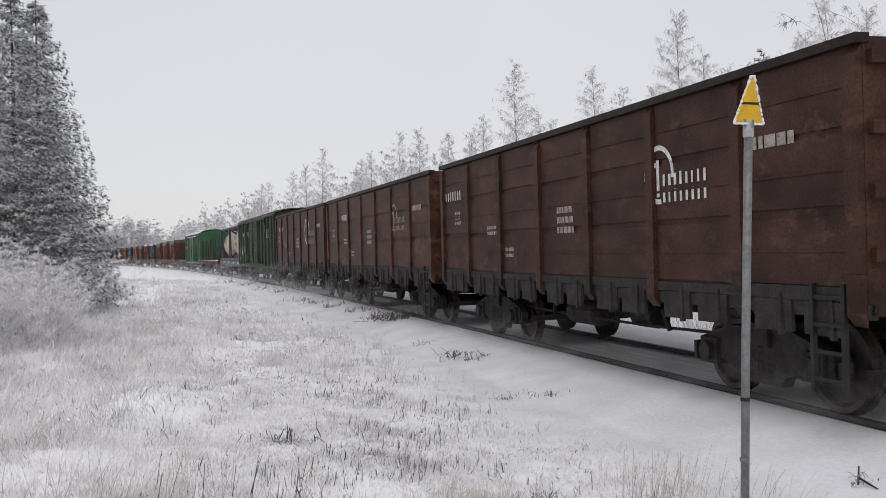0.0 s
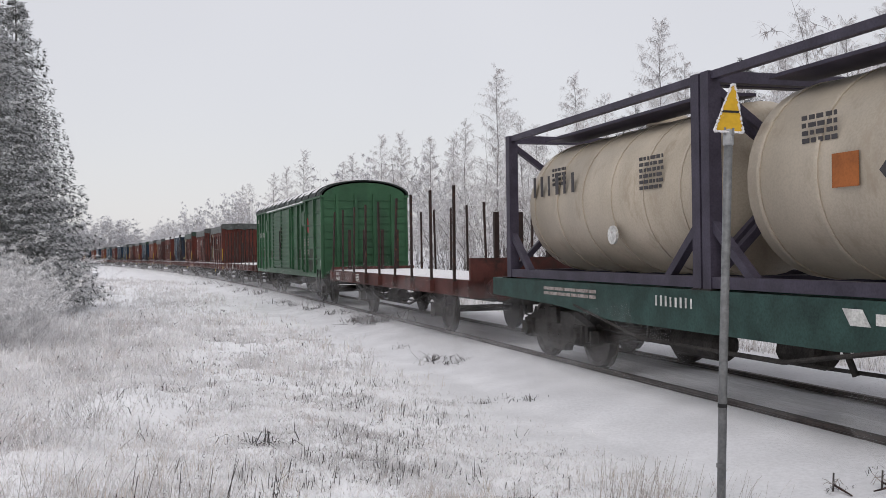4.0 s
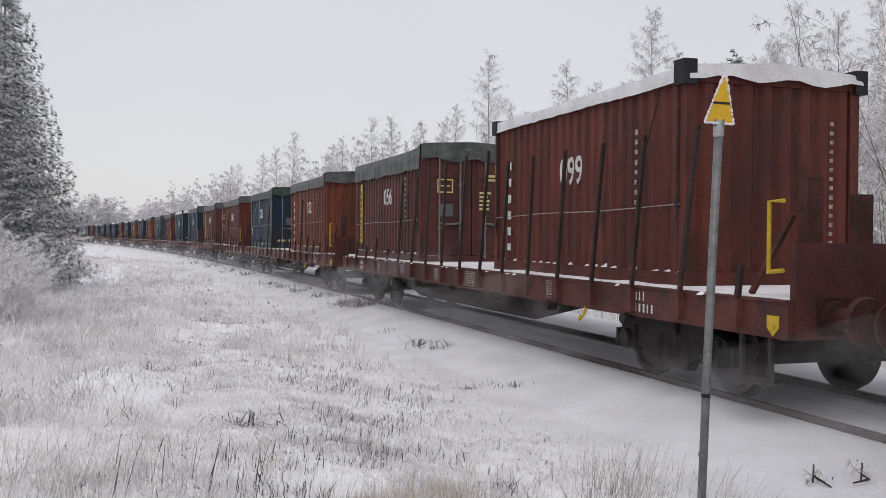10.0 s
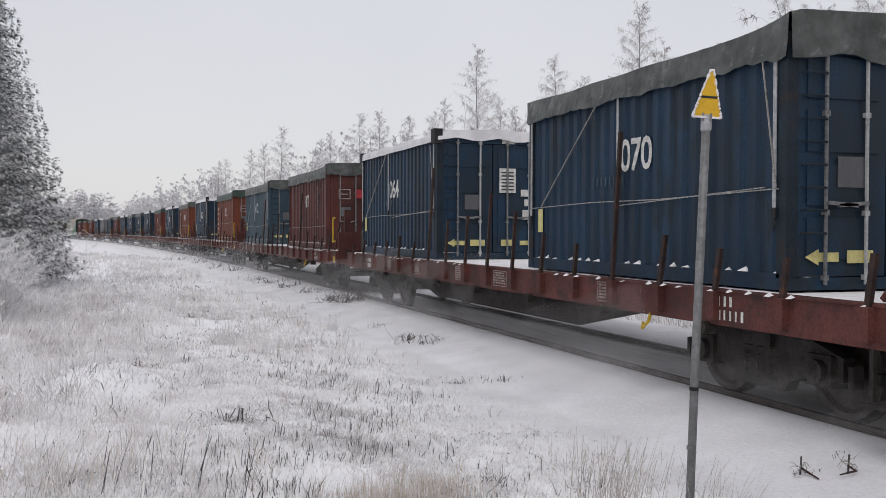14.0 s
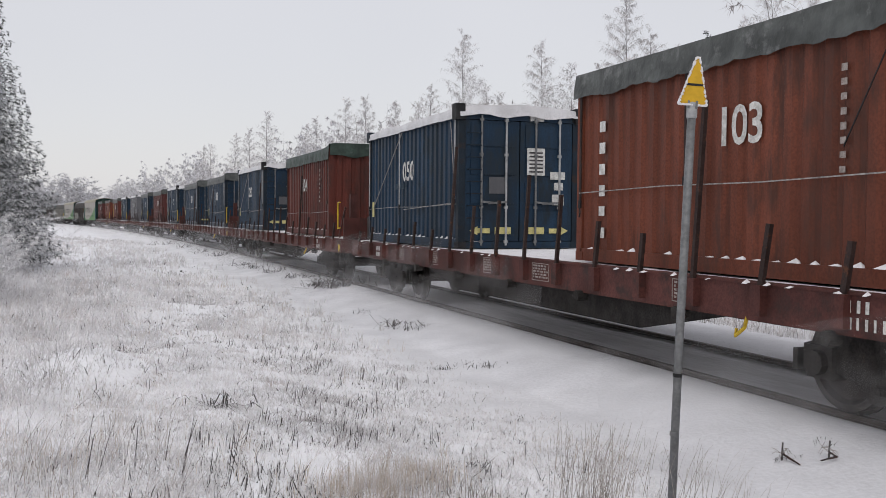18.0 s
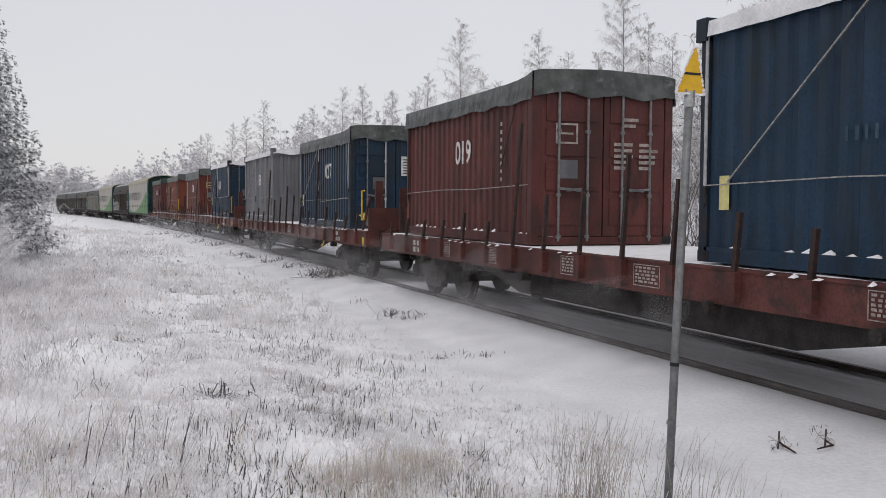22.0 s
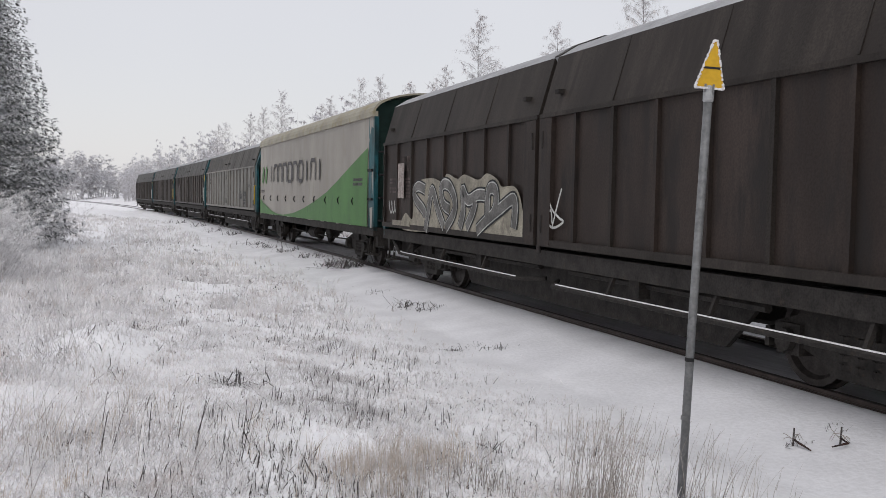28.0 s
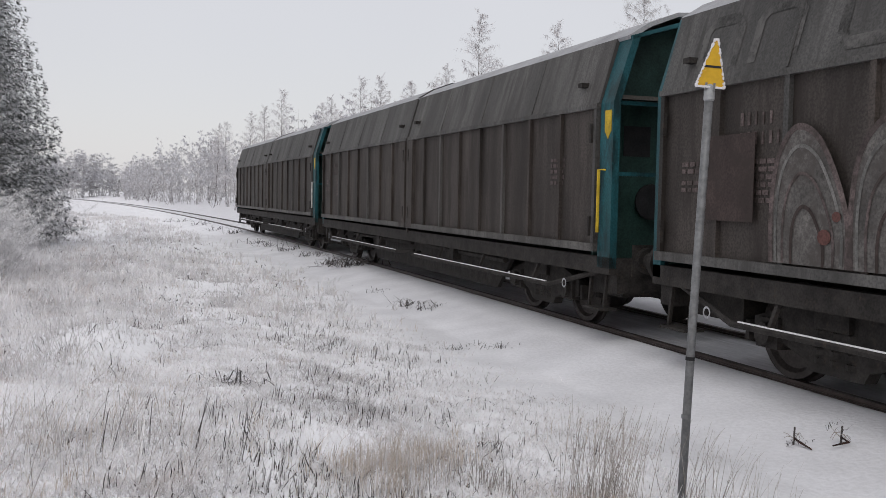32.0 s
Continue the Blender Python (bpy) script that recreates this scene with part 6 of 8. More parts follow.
def stake_flat(u0, u1, seed):
    """A two-axle flat wagon with upright stakes and a snowed deck."""
    ln, mid = u1 - u0, (u0 + u1) / 2
    h, w = ln / 2, 1.38
    ob = empty("stake_wagon", "empty oxide red flat wagon with upright stakes and snowed deck", "freight wagon", "wagons of the train", on_track(mid))
    rng = random.Random(seed)
    for k in (-1, 1):
        part("side_sill", Shape().box(k * w - 0.05, k * w + 0.05, -h, h, 0.88, 1.20), WAGON_RED, ob)
        n = 9
        for b in range(n):
            y = -h + 0.7 + (ln - 1.4) * b / (n - 1)
            lean = rng.uniform(-0.06, 0.02) * k
            part("stake_pocket", Shape().box(min(k * w + 0.05 * k, k * w + 0.15 * k), max(k * w + 0.05 * k, k * w + 0.15 * k), y - 0.08, y + 0.08, 0.92, 1.16), WAGON_RED, ob)
            part("stake", Shape().bar((k * (w + 0.09), y, 1.0), (k * (w + 0.09) + lean, y + rng.uniform(-0.12, 0.02), 3.05), 0.055, 0.05), STAKE, ob)
    part("deck", Shape().box(-w + 0.05, w - 0.05, -h, h, 1.08, 1.16), WAGON_RED, ob)
    part("deck_snow", Shape().box(-w + 0.02, w - 0.02, -h + 0.05, h - 0.05, 1.164, 1.205), SNOW_LOAD, ob, "snow lying on the deck")
    for e in (-1, 1):
        y = e * h
        part("end_board", Shape().box(-w, w, *sorted((y, y - 0.08 * e)), 0.85, 1.62 if e < 0 else 1.3), WAGON_RED, ob)
        for q in (-0.8, -0.3, 0.3, 0.8):
            part("end_stake", Shape().bar((q, y - 0.12 * e, 1.15), (q, y - 0.12 * e, 2.5), 0.09, 0.09), STAKE, ob)
        for k in (-1, 1):
            s = Shape()
            s.slab([(e * (h - 3.1) - 0.55, 0.90), (e * (h - 3.1) - 0.16, 0.35), (e * (h - 3.1) + 0.16, 0.35), (e * (h - 3.1) + 0.55, 0.90)], k * 1.0 - 0.02, k * 1.0 + 0.02)
            s.box(k * 1.05 - 0.12, k * 1.05 + 0.12, e * (h - 3.1) - 0.16, e * (h - 3.1) + 0.16, 0.33, 0.62)
            s.tube([(k * 1.05, e * (h - 3.1) - 0.62, 0.82), (k * 1.05, e * (h - 3.1), 0.64), (k * 1.05, e * (h - 3.1) + 0.62, 0.82)], 0.055, 6)
            ax = part("axle_guard", s, UNDER, ob)
        add_wheelset(ax, e * (h - 3.1))
    part("truss_rod", Shape().tube([(-1.1, -h * 0.5, 0.85), (-1.1, -1.5, 0.5), (-1.1, 1.5, 0.5), (-1.1, h * 0.5, 0.85)], 0.03, 5).tube([(1.1, -h * 0.5, 0.85), (1.1, -1.5, 0.5), (1.1, 1.5, 0.5), (1.1, h * 0.5, 0.85)], 0.03, 5), UNDER, ob)
    part("centre_sill", Shape().box(-0.3, 0.3, -h, h, 0.7, 1.05), UNDER, ob)
    coupler_parts(ob, h, buffers=STANCHION)
    brake_gear(ob, h, 0.6)
    x = -w - 0.054
    letter_bars(ob, x, h - 1.0, 1.06, 0.10, 6, WHITE, 61, bold=0.18)
    letter_bars(ob, x, h - 1.0, 0.92, 0.10, 7, WHITE, 62, bold=0.18, name="number_bar")
    plate_marks(ob, x, h - 4.2, h - 3.75, 0.93, 1.15, WHITE, 5, 63)
    MOVING.append((ob, mid))


def long_flat(seed, tall, snow):
    """A long bogie flat wagon: fish-bellied sills, stakes, an end board with stanchions and a yellow hand rail."""
    h, w = 9.72, 1.36
    ob = empty("long_flat_wagon", "long oxide red flat wagon with stakes, carrying two containers", "freight wagon", "wagons of the train")
    rng = random.Random(seed)
    for k in (-1, 1):
        x = k * w
        part("side_sill", Shape().box(x - 0.05, x + 0.05, -h, h, 0.80, 1.15), WAGON_RED, ob)
        part("sill_flange", Shape().box(x - 0.07, x + 0.085, -h, h, 1.15, 1.175), WAGON_RED, ob)
        part("fish_belly", Shape().slab([(-h + 4.6, 0.80), (-h + 6.6, 0.43), (h - 6.6, 0.43), (h - 4.6, 0.80)], k * 1.05 - 0.03, k * 1.05 + 0.03), UNDER, ob)
        n = 18
        for b in range(n):
            y = -h + 0.75 + (2 * h - 1.5) * b / (n - 1)
            part("stake_pocket", Shape().box(min(x + 0.05 * k, x + 0.13 * k), max(x + 0.05 * k, x + 0.13 * k), y - 0.07, y + 0.07, 0.86, 1.15), WAGON_RED, ob)
            between = abs(y) < 2.2
            up = (3.25 if tall > 0.5 else rng.uniform(1.9, 2.4)) if between else (3.0 if rng.random() < tall else rng.uniform(1.4, 1.75))
            if k > 0 and not between:
                up = 1.6
            lean = -0.05 * k * (up - 1)
            part("stake", Shape().bar((x + 0.10 * k, y, 0.9), (x + 0.06 * k + lean * 0.5, y - rng.uniform(0.0, 0.12) * (up - 1), up), 0.05 if up > 1.8 else 0.06, 0.045), STAKE, ob)
    part("deck", Shape().box(-w + 0.05, w - 0.05, -h, h, 1.06, 1.15), WAGON_RED, ob)
    if snow:
        sn, n = Shape(), 60
        for b in range(n + 1):
            yb = -h + 0.08 + (2 * h - 0.16) * b / n
            t = (0.05 if snow > 1 else 0.022) * (1 + 0.5 * noise.noise((yb * 1.7, seed, 0.5)))
            xa = -w + 0.02 + 0.05 * noise.noise((yb * 2.1, seed, 7.0))
            sn.v += [(xa, yb, 1.154), (xa + 0.03, yb, 1.154 + t), (w - 0.05, yb, 1.154 + t), (w - 0.02, yb, 1.154)]
        sn.f = [(4 * b + i, 4 * b + 4 + i, 4 * b + 5 + i, 4 * b + 1 + i) for b in range(n) for i in range(3)] + [(0, 1, 2, 3), (4 * n + 3, 4 * n + 2, 4 * n + 1, 4 * n)]
        part("deck_snow", sn, SNOW_LOAD, ob, "snow lying on the deck")
    part("centre_sill", Shape().box(-0.35, 0.35, -h, h, 0.62, 1.06), UNDER, ob)
    y = -h
    part("end_board", Shape().box(-w + 0.02, w - 0.02, y - 0.02, y + 0.06, 0.80, 1.72), WAGON_RED, ob)
    for q, t in ((-1.05, 2.35), (-0.45, 2.2), (0.45, 2.2), (1.05, 2.35)):
        part("stanchion", Shape().box(q - 0.09, q + 0.09, y + 0.07, y + 0.10, 1.15, t).box(q - 0.09, q - 0.06, y + 0.10, y + 0.19, 1.15, t).box(q + 0.06, q + 0.09, y + 0.10, y + 0.19, 1.15, t), STANCHION, ob)
    part("end_brace", Shape().bar((-w + 0.1, y + 0.12, 2.0), (-w + 0.1, y + 0.75, 1.2), 0.05), WAGON_RED, ob)
    part("end_beam", Shape().box(-w, w, h - 0.08, h, 0.78, 1.15), WAGON_RED, ob)
    for q in (-1.0, 1.0):
        part("stanchion", Shape().bar((q, h - 0.1, 1.15), (q, h - 0.1, 1.75), 0.12, 0.09), STAKE, ob)
    part("grab_hoop", Shape().tube([(0.6, y + 0.03, 1.72), (0.6, y - 0.02, 2.2), (0.62, y - 0.05, 2.24), (0.8, y - 0.05, 2.24), (0.82, y - 0.02, 2.2), (0.82, y + 0.03, 1.72)], 0.014, 6), BLACK, ob, "black grab hoop")
    crumbs = Shape()
    for b in range(n):
        yb = -h + 0.75 + (2 * h - 1.5) * b / (n - 1)
        q = rng.uniform(0.02, 0.05)
        if rng.random() < 0.6:
            continue
        crumbs.add([(-w - 0.125, yb - q, 1.151), (-w - 0.125, yb + q, 1.151), (-w - 0.07, yb + q, 1.165), (-w - 0.07, yb - q, 1.165), (-w - 0.09, yb, 1.165 + 0.03 * rng.random())], [(0, 1, 4), (1, 2, 4), (2, 3, 4), (3, 0, 4)])
    tagged(part("snow_crumbs", crumbs, SNOW_LOAD, ob, "crumbs of snow on the stake pockets"), kind="stuff")
    rail = Shape()
    rail.tube([(-w - 0.07, y + 0.26, 1.42), (-w - 0.07, y + 0.26, 2.12), (-w - 0.07, y + 0.05, 2.12)], 0.022, 7)
    rail.tube([(-w - 0.07, y + 0.26, 1.44), (-w - 0.07, y + 0.05, 1.46)], 0.022, 7)
    part("hand_rail", rail, YELLOW, ob, "yellow hand rail")
    part("tow_plate", Shape().slab([(y + 0.12, 1.02), (y + 0.12, 0.90), (y + 0.21, 0.82), (y + 0.30, 0.90), (y + 0.30, 1.02)], -w - 0.057, -w - 0.051), YELLOW, ob, "yellow marker plate")
    part("step", Shape().bar((-w, y + 0.3, 0.8), (-w, y + 0.3, 0.35), 0.045).bar((-w, y + 0.75, 0.8), (-w, y + 0.75, 0.35), 0.045).box(-w - 0.12, -w + 0.12, y + 0.28, y + 0.77, 0.33, 0.36), UNDER, ob)
    for e in (-1, 1):
        bogie(ob, e * (h - 2.55), 1.8)
        part("tow_hook", Shape().tube([(-w - 0.03, e * (h - 4.15), 0.83), (-w - 0.06, e * (h - 4.15), 0.72), (-w - 0.08, e * (h - 4.2) + 0.06, 0.63), (-w - 0.06, e * (h - 4.15) + 0.12, 0.70)], 0.02, 6), YELLOW if e < 0 else UNDER, ob)
    coupler_parts(ob, h, buffers=STANCHION, z=1.0)
    for b in range(7):
        yb = -h + 3.0 + (2 * h - 6.0) * b / 6
        part("lashing_reel", Shape().tube([(-w - 0.13, yb, 0.76), (-w + 0.02, yb, 0.76)], 0.07, 10), UNDER, ob)
    x = -w - 0.054
    letter_bars(ob, x, -h + 3.0, 1.0, 0.11, 5, WHITE, seed + 1, bold=0.18)
    letter_bars(ob, x, -h + 3.0, 0.86, 0.11, 7, WHITE, seed + 2, bold=0.18, name="number_bar")
    letter_bars(ob, x, h - 2.2, 1.0, 0.10, 5, WHITE, seed + 1, bold=0.18)
    letter_bars(ob, x, h - 2.2, 0.87, 0.10, 7, WHITE, seed + 3, bold=0.18, name="number_bar")
    for yb, wd in ((h - 4.3, 0.42), (h - 6.4, 0.5), (0.6, 0.5), (-1.3, 0.55), (-h + 5.0, 0.4)):
        fr = Shape()
        for a, b, c, d in ((0, wd, 0.87, 0.88), (0, wd, 1.11, 1.12), (0, 0.012, 0.88, 1.11), (wd - 0.012, wd, 0.88, 1.11)):
            fr.box(x - 0.003, x, yb + a, yb + b, c, d)
        part("data_frame", fr, DULL, ob)
        plate_marks(ob, x, yb + 0.04, yb + wd - 0.04, 0.9, 1.1, DULL, 5, seed + int(yb * 3) + 40)
    return ob


def corrugated(w, h, z0, z1, n, depth, ends):
    """A corrugated wall in x = const, from -h to h along y, bulging towards -x by depth. Closed to a thin sheet."""
    s = Shape()
    p = 2 * h / n
    pts = []
    for i in range(n):
        a = -h + i * p
        pts += [(a, 0.0), (a + p * 0.30, 0.0), (a + p * 0.45, depth), (a + p * 0.85, depth)]
    pts.append((h, 0.0))
    k = len(pts)
    vs = [(w + d, y, z) for z in (z0, z1) for y, d in pts] + [(w + d - 0.025, y, z) for z in (z0, z1) for y, d in pts]
    fs = []
    for i in range(k - 1):
        fs.append((i, k + i, k + i + 1, i + 1))
        fs.append((2 * k + i, 2 * k + i + 1, 3 * k + i + 1, 3 * k + i))
    return s.add(vs, fs)


def container(u0, paint, tarp, front, number, extras, seed):
    """A twenty-foot open-top container: corrugated sides, posts and rails, doors or a plain end, and its cover."""
    ln = 6.0
    mid = u0 + ln / 2
    h, w, z0, z1 = ln / 2, 1.215, 1.20, 3.66
    tint = {"container_red": "rust red", "container_orange_red": "orange red", "container_maroon": "dark maroon", "container_blue": "blue", "container_slate_blue": "faded slate blue", "container_grey": "grey"}[paint.name]
    cover = {"tarpaulin_grey": "a grey tarpaulin", "tarpaulin_green": "a dark green tarpaulin", "snowed_tarpaulin": "a snow-covered sheet"}[tarp.name]
    ob = empty("container", "%s steel container covered with %s" % (tint, cover), "container", "containers on the train", on_track(mid))
    rng = random.Random(seed)
    for k in (-1, 1):
        sh = corrugated(w - 0.055, h - 0.12, z0 + 0.16, z1 - 0.1, 22, 0.032, 0)
        if k < 0:
            sh.v = [(-x, y, z) for x, y, z in sh.v]
        part("side_panel", sh, paint, ob)
        part("top_rail", Shape().box(min(k * w, k * (w - 0.08)), max(k * w, k * (w - 0.08)), -h + 0.1, h - 0.1, z1 - 0.1, z1), paint, ob)
        part("bottom_rail", Shape().box(min(k * w, k * (w - 0.06)), max(k * w, k * (w - 0.06)), -h + 0.1, h - 0.1, z0, z0 + 0.16), paint, ob)
        for e in (-1, 1):
            part("corner_post", Shape().box(min(k * w, k * (w - 0.13)), max(k * w, k * (w - 0.13)), *sorted((e * h, e * (h - 0.14))), z0, z1), BOX_NAVY if paint is BOX_BLUE else paint, ob)
            for z in (z0, z1 - 0.105):
                part("corner_casting", Shape().box(min(k * (w + 0.006), k * (w - 0.15)), max(k * (w + 0.006), k * (w - 0.15)), *sorted((e * (h + 0.006), e * (h - 0.18))), z, z + 0.118), paint if rng.random() < 0.6 else BLACK, ob)
    # ends: front is the end that leads, seen from ahead
    def plain_end(e):
        sh = corrugated(h - 0.055, w - 0.13, z0 + 0.16, z1 - 0.1, 8, 0.04, 0)
        sh.v = [(y, e * x, z) for x, y, z in sh.v]
        part("end_panel", sh, paint, ob)
        part("end_sill", Shape().box(-w + 0.13, w - 0.13, *sorted((e * h, e * (h - 0.08))), z0, z0 + 0.16), paint, ob)
        part("end_header", Shape().box(-w + 0.13, w - 0.13, *sorted((e * h, e * (h - 0.08))), z1 - 0.1, z1), paint, ob)
    plain_end(1)
    if front == "doors":
        y = -h
        part("end_sill", Shape().box(-w + 0.13, w - 0.13, y, y + 0.08, z0, z0 + 0.12), paint, ob)
        part("end_header", Shape().box(-w + 0.13, w - 0.13, y, y + 0.08, z1 - 0.12, z1), paint, ob)
        for k in (-1, 1):
            a, b = sorted((k * 0.012, k * (w - 0.14)))
            d = part("door", Shape().box(a, b, y + 0.02, y + 0.07, z0 + 0.13, z1 - 0.13), paint, ob)
            for i in range(4):
                z = z0 + 0.30 + i * 0.52
                part("door_panel", Shape().box(a + 0.1, b - 0.1, y + 0.002, y + 0.019, z, z + 0.4), paint, d)
            for q in (0.28, 0.74):
                xr = a + (b - a) * q
                rod = Shape().tube([(xr, y - 0.03, z0 + 0.05), (xr, y - 0.03, z1 - 0.05)], 0.02, 6)
                for z in (z0 + 0.12, z0 + 0.75, z1 - 0.75, z1 - 0.12):
                    rod.box(xr - 0.032, xr + 0.032, y - 0.045, y + 0.002, z - 0.025, z + 0.025)
                part("lock_rod", rod, WEBBING if q > 0.5 and paint in (BOX_BLUE, BOX_SLATE) else GALV, d)
                part("handle", Shape().bar((xr, y - 0.05, z0 + 0.85), (xr + 0.36 * (1 if q < 0.5 else -1), y - 0.05, z0 + 0.82), 0.035), GALV, d)
        if paint in (BOX_BLUE, BOX_SLATE):
            part("notice_sheet", Shape().box(0.14, 0.50, y - 0.012, y - 0.002, 2.55, 3.05), WHITE, ob, "white notice sheet with printed lines")
            mk = Shape()
            for i in range(6):
                mk.box(0.18, 0.46, y - 0.016, y - 0.0125, 2.60 + i * 0.07, 2.63 + i * 0.07)
            part("print_lines", mk, CURTAIN_INK, ob)
            for x0, x1, za, zb in ((0.62, 0.92, 2.48, 2.62), (0.66, 0.90, 2.0, 2.2), (0.7, 0.88, 2.28, 2.42)):
                part("sticker", Shape().box(x0, x1, y - 0.012, y - 0.002, za, zb), WHITE, ob)
            part("sticker", Shape().box(-0.62, -0.28, y - 0.012, y - 0.002, 2.2, 2.5), BOX_GREY, ob)
            for k in (-1, 1):
                s = Shape()
                s.add([(k * 1.0, y - 0.008, 1.52), (k * 0.84, y - 0.008, 1.60), (k * 0.84, y - 0.008, 1.565), (k * 0.6, y - 0.008, 1.565), (k * 0.6, y - 0.008, 1.475), (k * 0.84, y - 0.008, 1.475), (k * 0.84, y - 0.008, 1.44)], [tuple(range(7))])
                s.add([(k * 0.5, y - 0.008, 1.585), (k * 0.18, y - 0.008, 1.585), (k * 0.18, y - 0.008, 1.46), (k * 0.5, y - 0.008, 1.46)], [(0, 1, 2, 3)])
                part("arrow_label", s, PALE_YELLOW, ob, "pale yellow arrow label")
            rungs = Shape()
            for i in range(8):
                rungs.tube([(-w + 0.16, y - 0.01, 1.75 + 0.22 * i), (-w + 0.18, y - 0.06, 1.75 + 0.22 * i), (-w + 0.42, y - 0.06, 1.75 + 0.22 * i), (-w + 0.44, y - 0.01, 1.75 + 0.22 * i)], 0.013, 5)
            part("ladder", rungs, BOX_NAVY, ob, "dark climbing rungs")
            part("header_code", Shape().box(0.2, 0.48, y - 0.004, y - 0.001, z1 - 0.11, z1 - 0.02), WHITE, ob)
        else:
            ink = PALE_YELLOW if "yellow" in extras else DULL
            for x0, za, n in ((0.32, 3.0, 2), (0.18, 2.35, 5), (0.62, 2.35, 5)):
                s = Shape()
                for i in range(n):
                    wd = rng.uniform(0.2, 0.34)
                    s.box(x0, x0 + wd, y - 0.004, y - 0.0005, za + 0.09 * i, za + 0.05 + 0.09 * i)
                part("stencil", s, ink, ob)
            part("sticker", Shape().box(-0.75, -0.45, y - 0.008, y - 0.001, 2.2, 2.48), BOX_GREY, ob)
            fr = Shape()
            for a, b, c, d in ((-0.82, -0.45, 2.72, 2.75), (-0.82, -0.45, 3.0, 3.03), (-0.82, -0.79, 2.75, 3.0), (-0.48, -0.45, 2.75, 3.0), (-0.74, -0.53, 2.86, 2.89)):
                fr.box(a, b, y - 0.006, y - 0.001, c, d)
            part("logo_frame", fr, ink, ob)
            if "placards" in extras:
                for q in (-0.28, -0.02):
                    part("placard", Shape().box(q, q + 0.2, y - 0.06, y - 0.045, 2.75, 3.02), PLACARD_RED, ob)
                part("sticker", Shape().box(0.45, 0.95, y - 0.055, y - 0.045, 2.6, 3.0), DULL, ob)
    else:
        plain_end(-1)
        if "code" in extras:
            letter_bars(ob, 0, 0, 0, 0.085, 14, DULL, seed + 9, vertical=True, gap=1.3, name="end_code_bar").matrix_basis = Matrix(((0, -1, 0, 0.78), (1, 0, 0, -h - 0.002), (0, 0, 1, 3.12), (0, 0, 0, 1)))
    # the cover
    def edge(y, base):
        calm = 0.35 if tarp is TARP_SNOW else 1.0
        return base + calm * (0.035 * noise.noise((y * 1.9, seed * 3.1, 0.2)) + 0.028 * noise.noise((y * 6.1, seed, 1.2)) - 0.015 * abs(math.sin(y * 3.3 + seed)))
    snowy = tarp is TARP_SNOW
    drop = 0.10 if snowy else extras.get("drop", 0.30)
    top = z1 + (0.11 if snowy else extras.get("top", 0.05))
    cols = 61
    vs, fs = [], []
    prof_n = 9
    for i in range(cols):
        y = -h - 0.035 + (ln + 0.07) * i / (cols - 1)
        lo = edge(y, z1 - drop)
        up = top + 0.035 * noise.noise((y * 0.9, seed * 1.7, 5.0))
        ridge = max(up, z1 + 0.062) + 0.02 + (0.035 if snowy else 0.05) * noise.noise((y * 0.8, seed, 9.0))
        flare = 0.028 + 0.022 * noise.noise((y * 3.1, seed, 3.0)) + 0.014 * noise.noise((y * 9.0, seed, 6.0))
        up = max(up, z1 + 0.062)
        peak = 0.0 if snowy else 0.09 * math.exp(-(y + h) / 0.35)
        up, ridge = up + peak, ridge + peak * 0.6 + (0.0 if snowy else 0.02 * noise.noise((y * 4.0, seed, 2.0)))
        row = [(-w - flare - 0.015, lo), (-w - flare + 0.02 * noise.noise((y * 5.0, seed, 8.0)), (lo + z1) / 2), (-w - 0.02 + 0.012 * noise.noise((y * 7.0, seed, 4.0)), up - 0.045), (-w + 0.12, up - 0.01), (0.0, ridge + 0.04), (w - 0.12, up - 0.01), (w + 0.02, up - 0.045), (w + flare, (lo + z1) / 2), (w + flare + 0.015, lo)]
        vs += [(x, y, z) for x, z in row]
    for i in range(cols - 1):
        for j in range(prof_n - 1):
            fs.append((i * prof_n + j, (i + 1) * prof_n + j, (i + 1) * prof_n + j + 1, i * prof_n + j + 1))
    for e, i in ((-1, 0), (1, cols - 1)):
        b = i * prof_n
        y = vs[b][1] + e * 0.012
        k = len(vs)
        m = 14
        for j in range(m):
            x = -w + 2 * w * j / (m - 1)
            zt = float(np.interp(x, [vs[b + q][0] for q in range(2, 7)], [vs[b + q][2] for q in range(2, 7)]))
            vs.append((x, y, zt))
            vs.append((x, y + e * (0.02 + 0.025 * noise.noise((x * 4, seed, 2.0))), edge(x + 40, z1 - (0.05 if snowy else 0.2)) - 0.03 * math.cos(x * 7 + seed)))
        for j in range(m - 1):
            fs.append((k + 2 * j, k + 2 * j + 1, k + 2 * j + 3, k + 2 * j + 2))
    sh = Shape()
    sh.v, sh.f = vs, fs
    part("cover", sh, tarp, ob, cover[2:] + " tied over the top", smooth=True)
    if snowy:
        for k in (-1, 1):
            part("raised_post", Shape().box(min(k * (w + 0.075), k * (w - 0.10)), max(k * (w + 0.075), k * (w - 0.10)), -h - 0.06, -h + 0.16, z1 - 0.14, z1 + 0.15), BLACK if paint is not BOX_GREY else BOX_GREY, ob, "dark upright corner post")
            part("raised_post", Shape().box(min(k * (w + 0.05), k * (w - 0.10)), max(k * (w + 0.05), k * (w - 0.10)), h - 0.14, h + 0.04, z1 - 0.14, z1 + 0.10), BOX_NAVY if paint is not BOX_GREY else BOX_GREY, ob)
    # webbing straps, hanging hooks and ropes on the camera's side
    blue = paint in (BOX_BLUE, BOX_SLATE, BOX_GREY)
    top_z = z1 - drop + 0.04
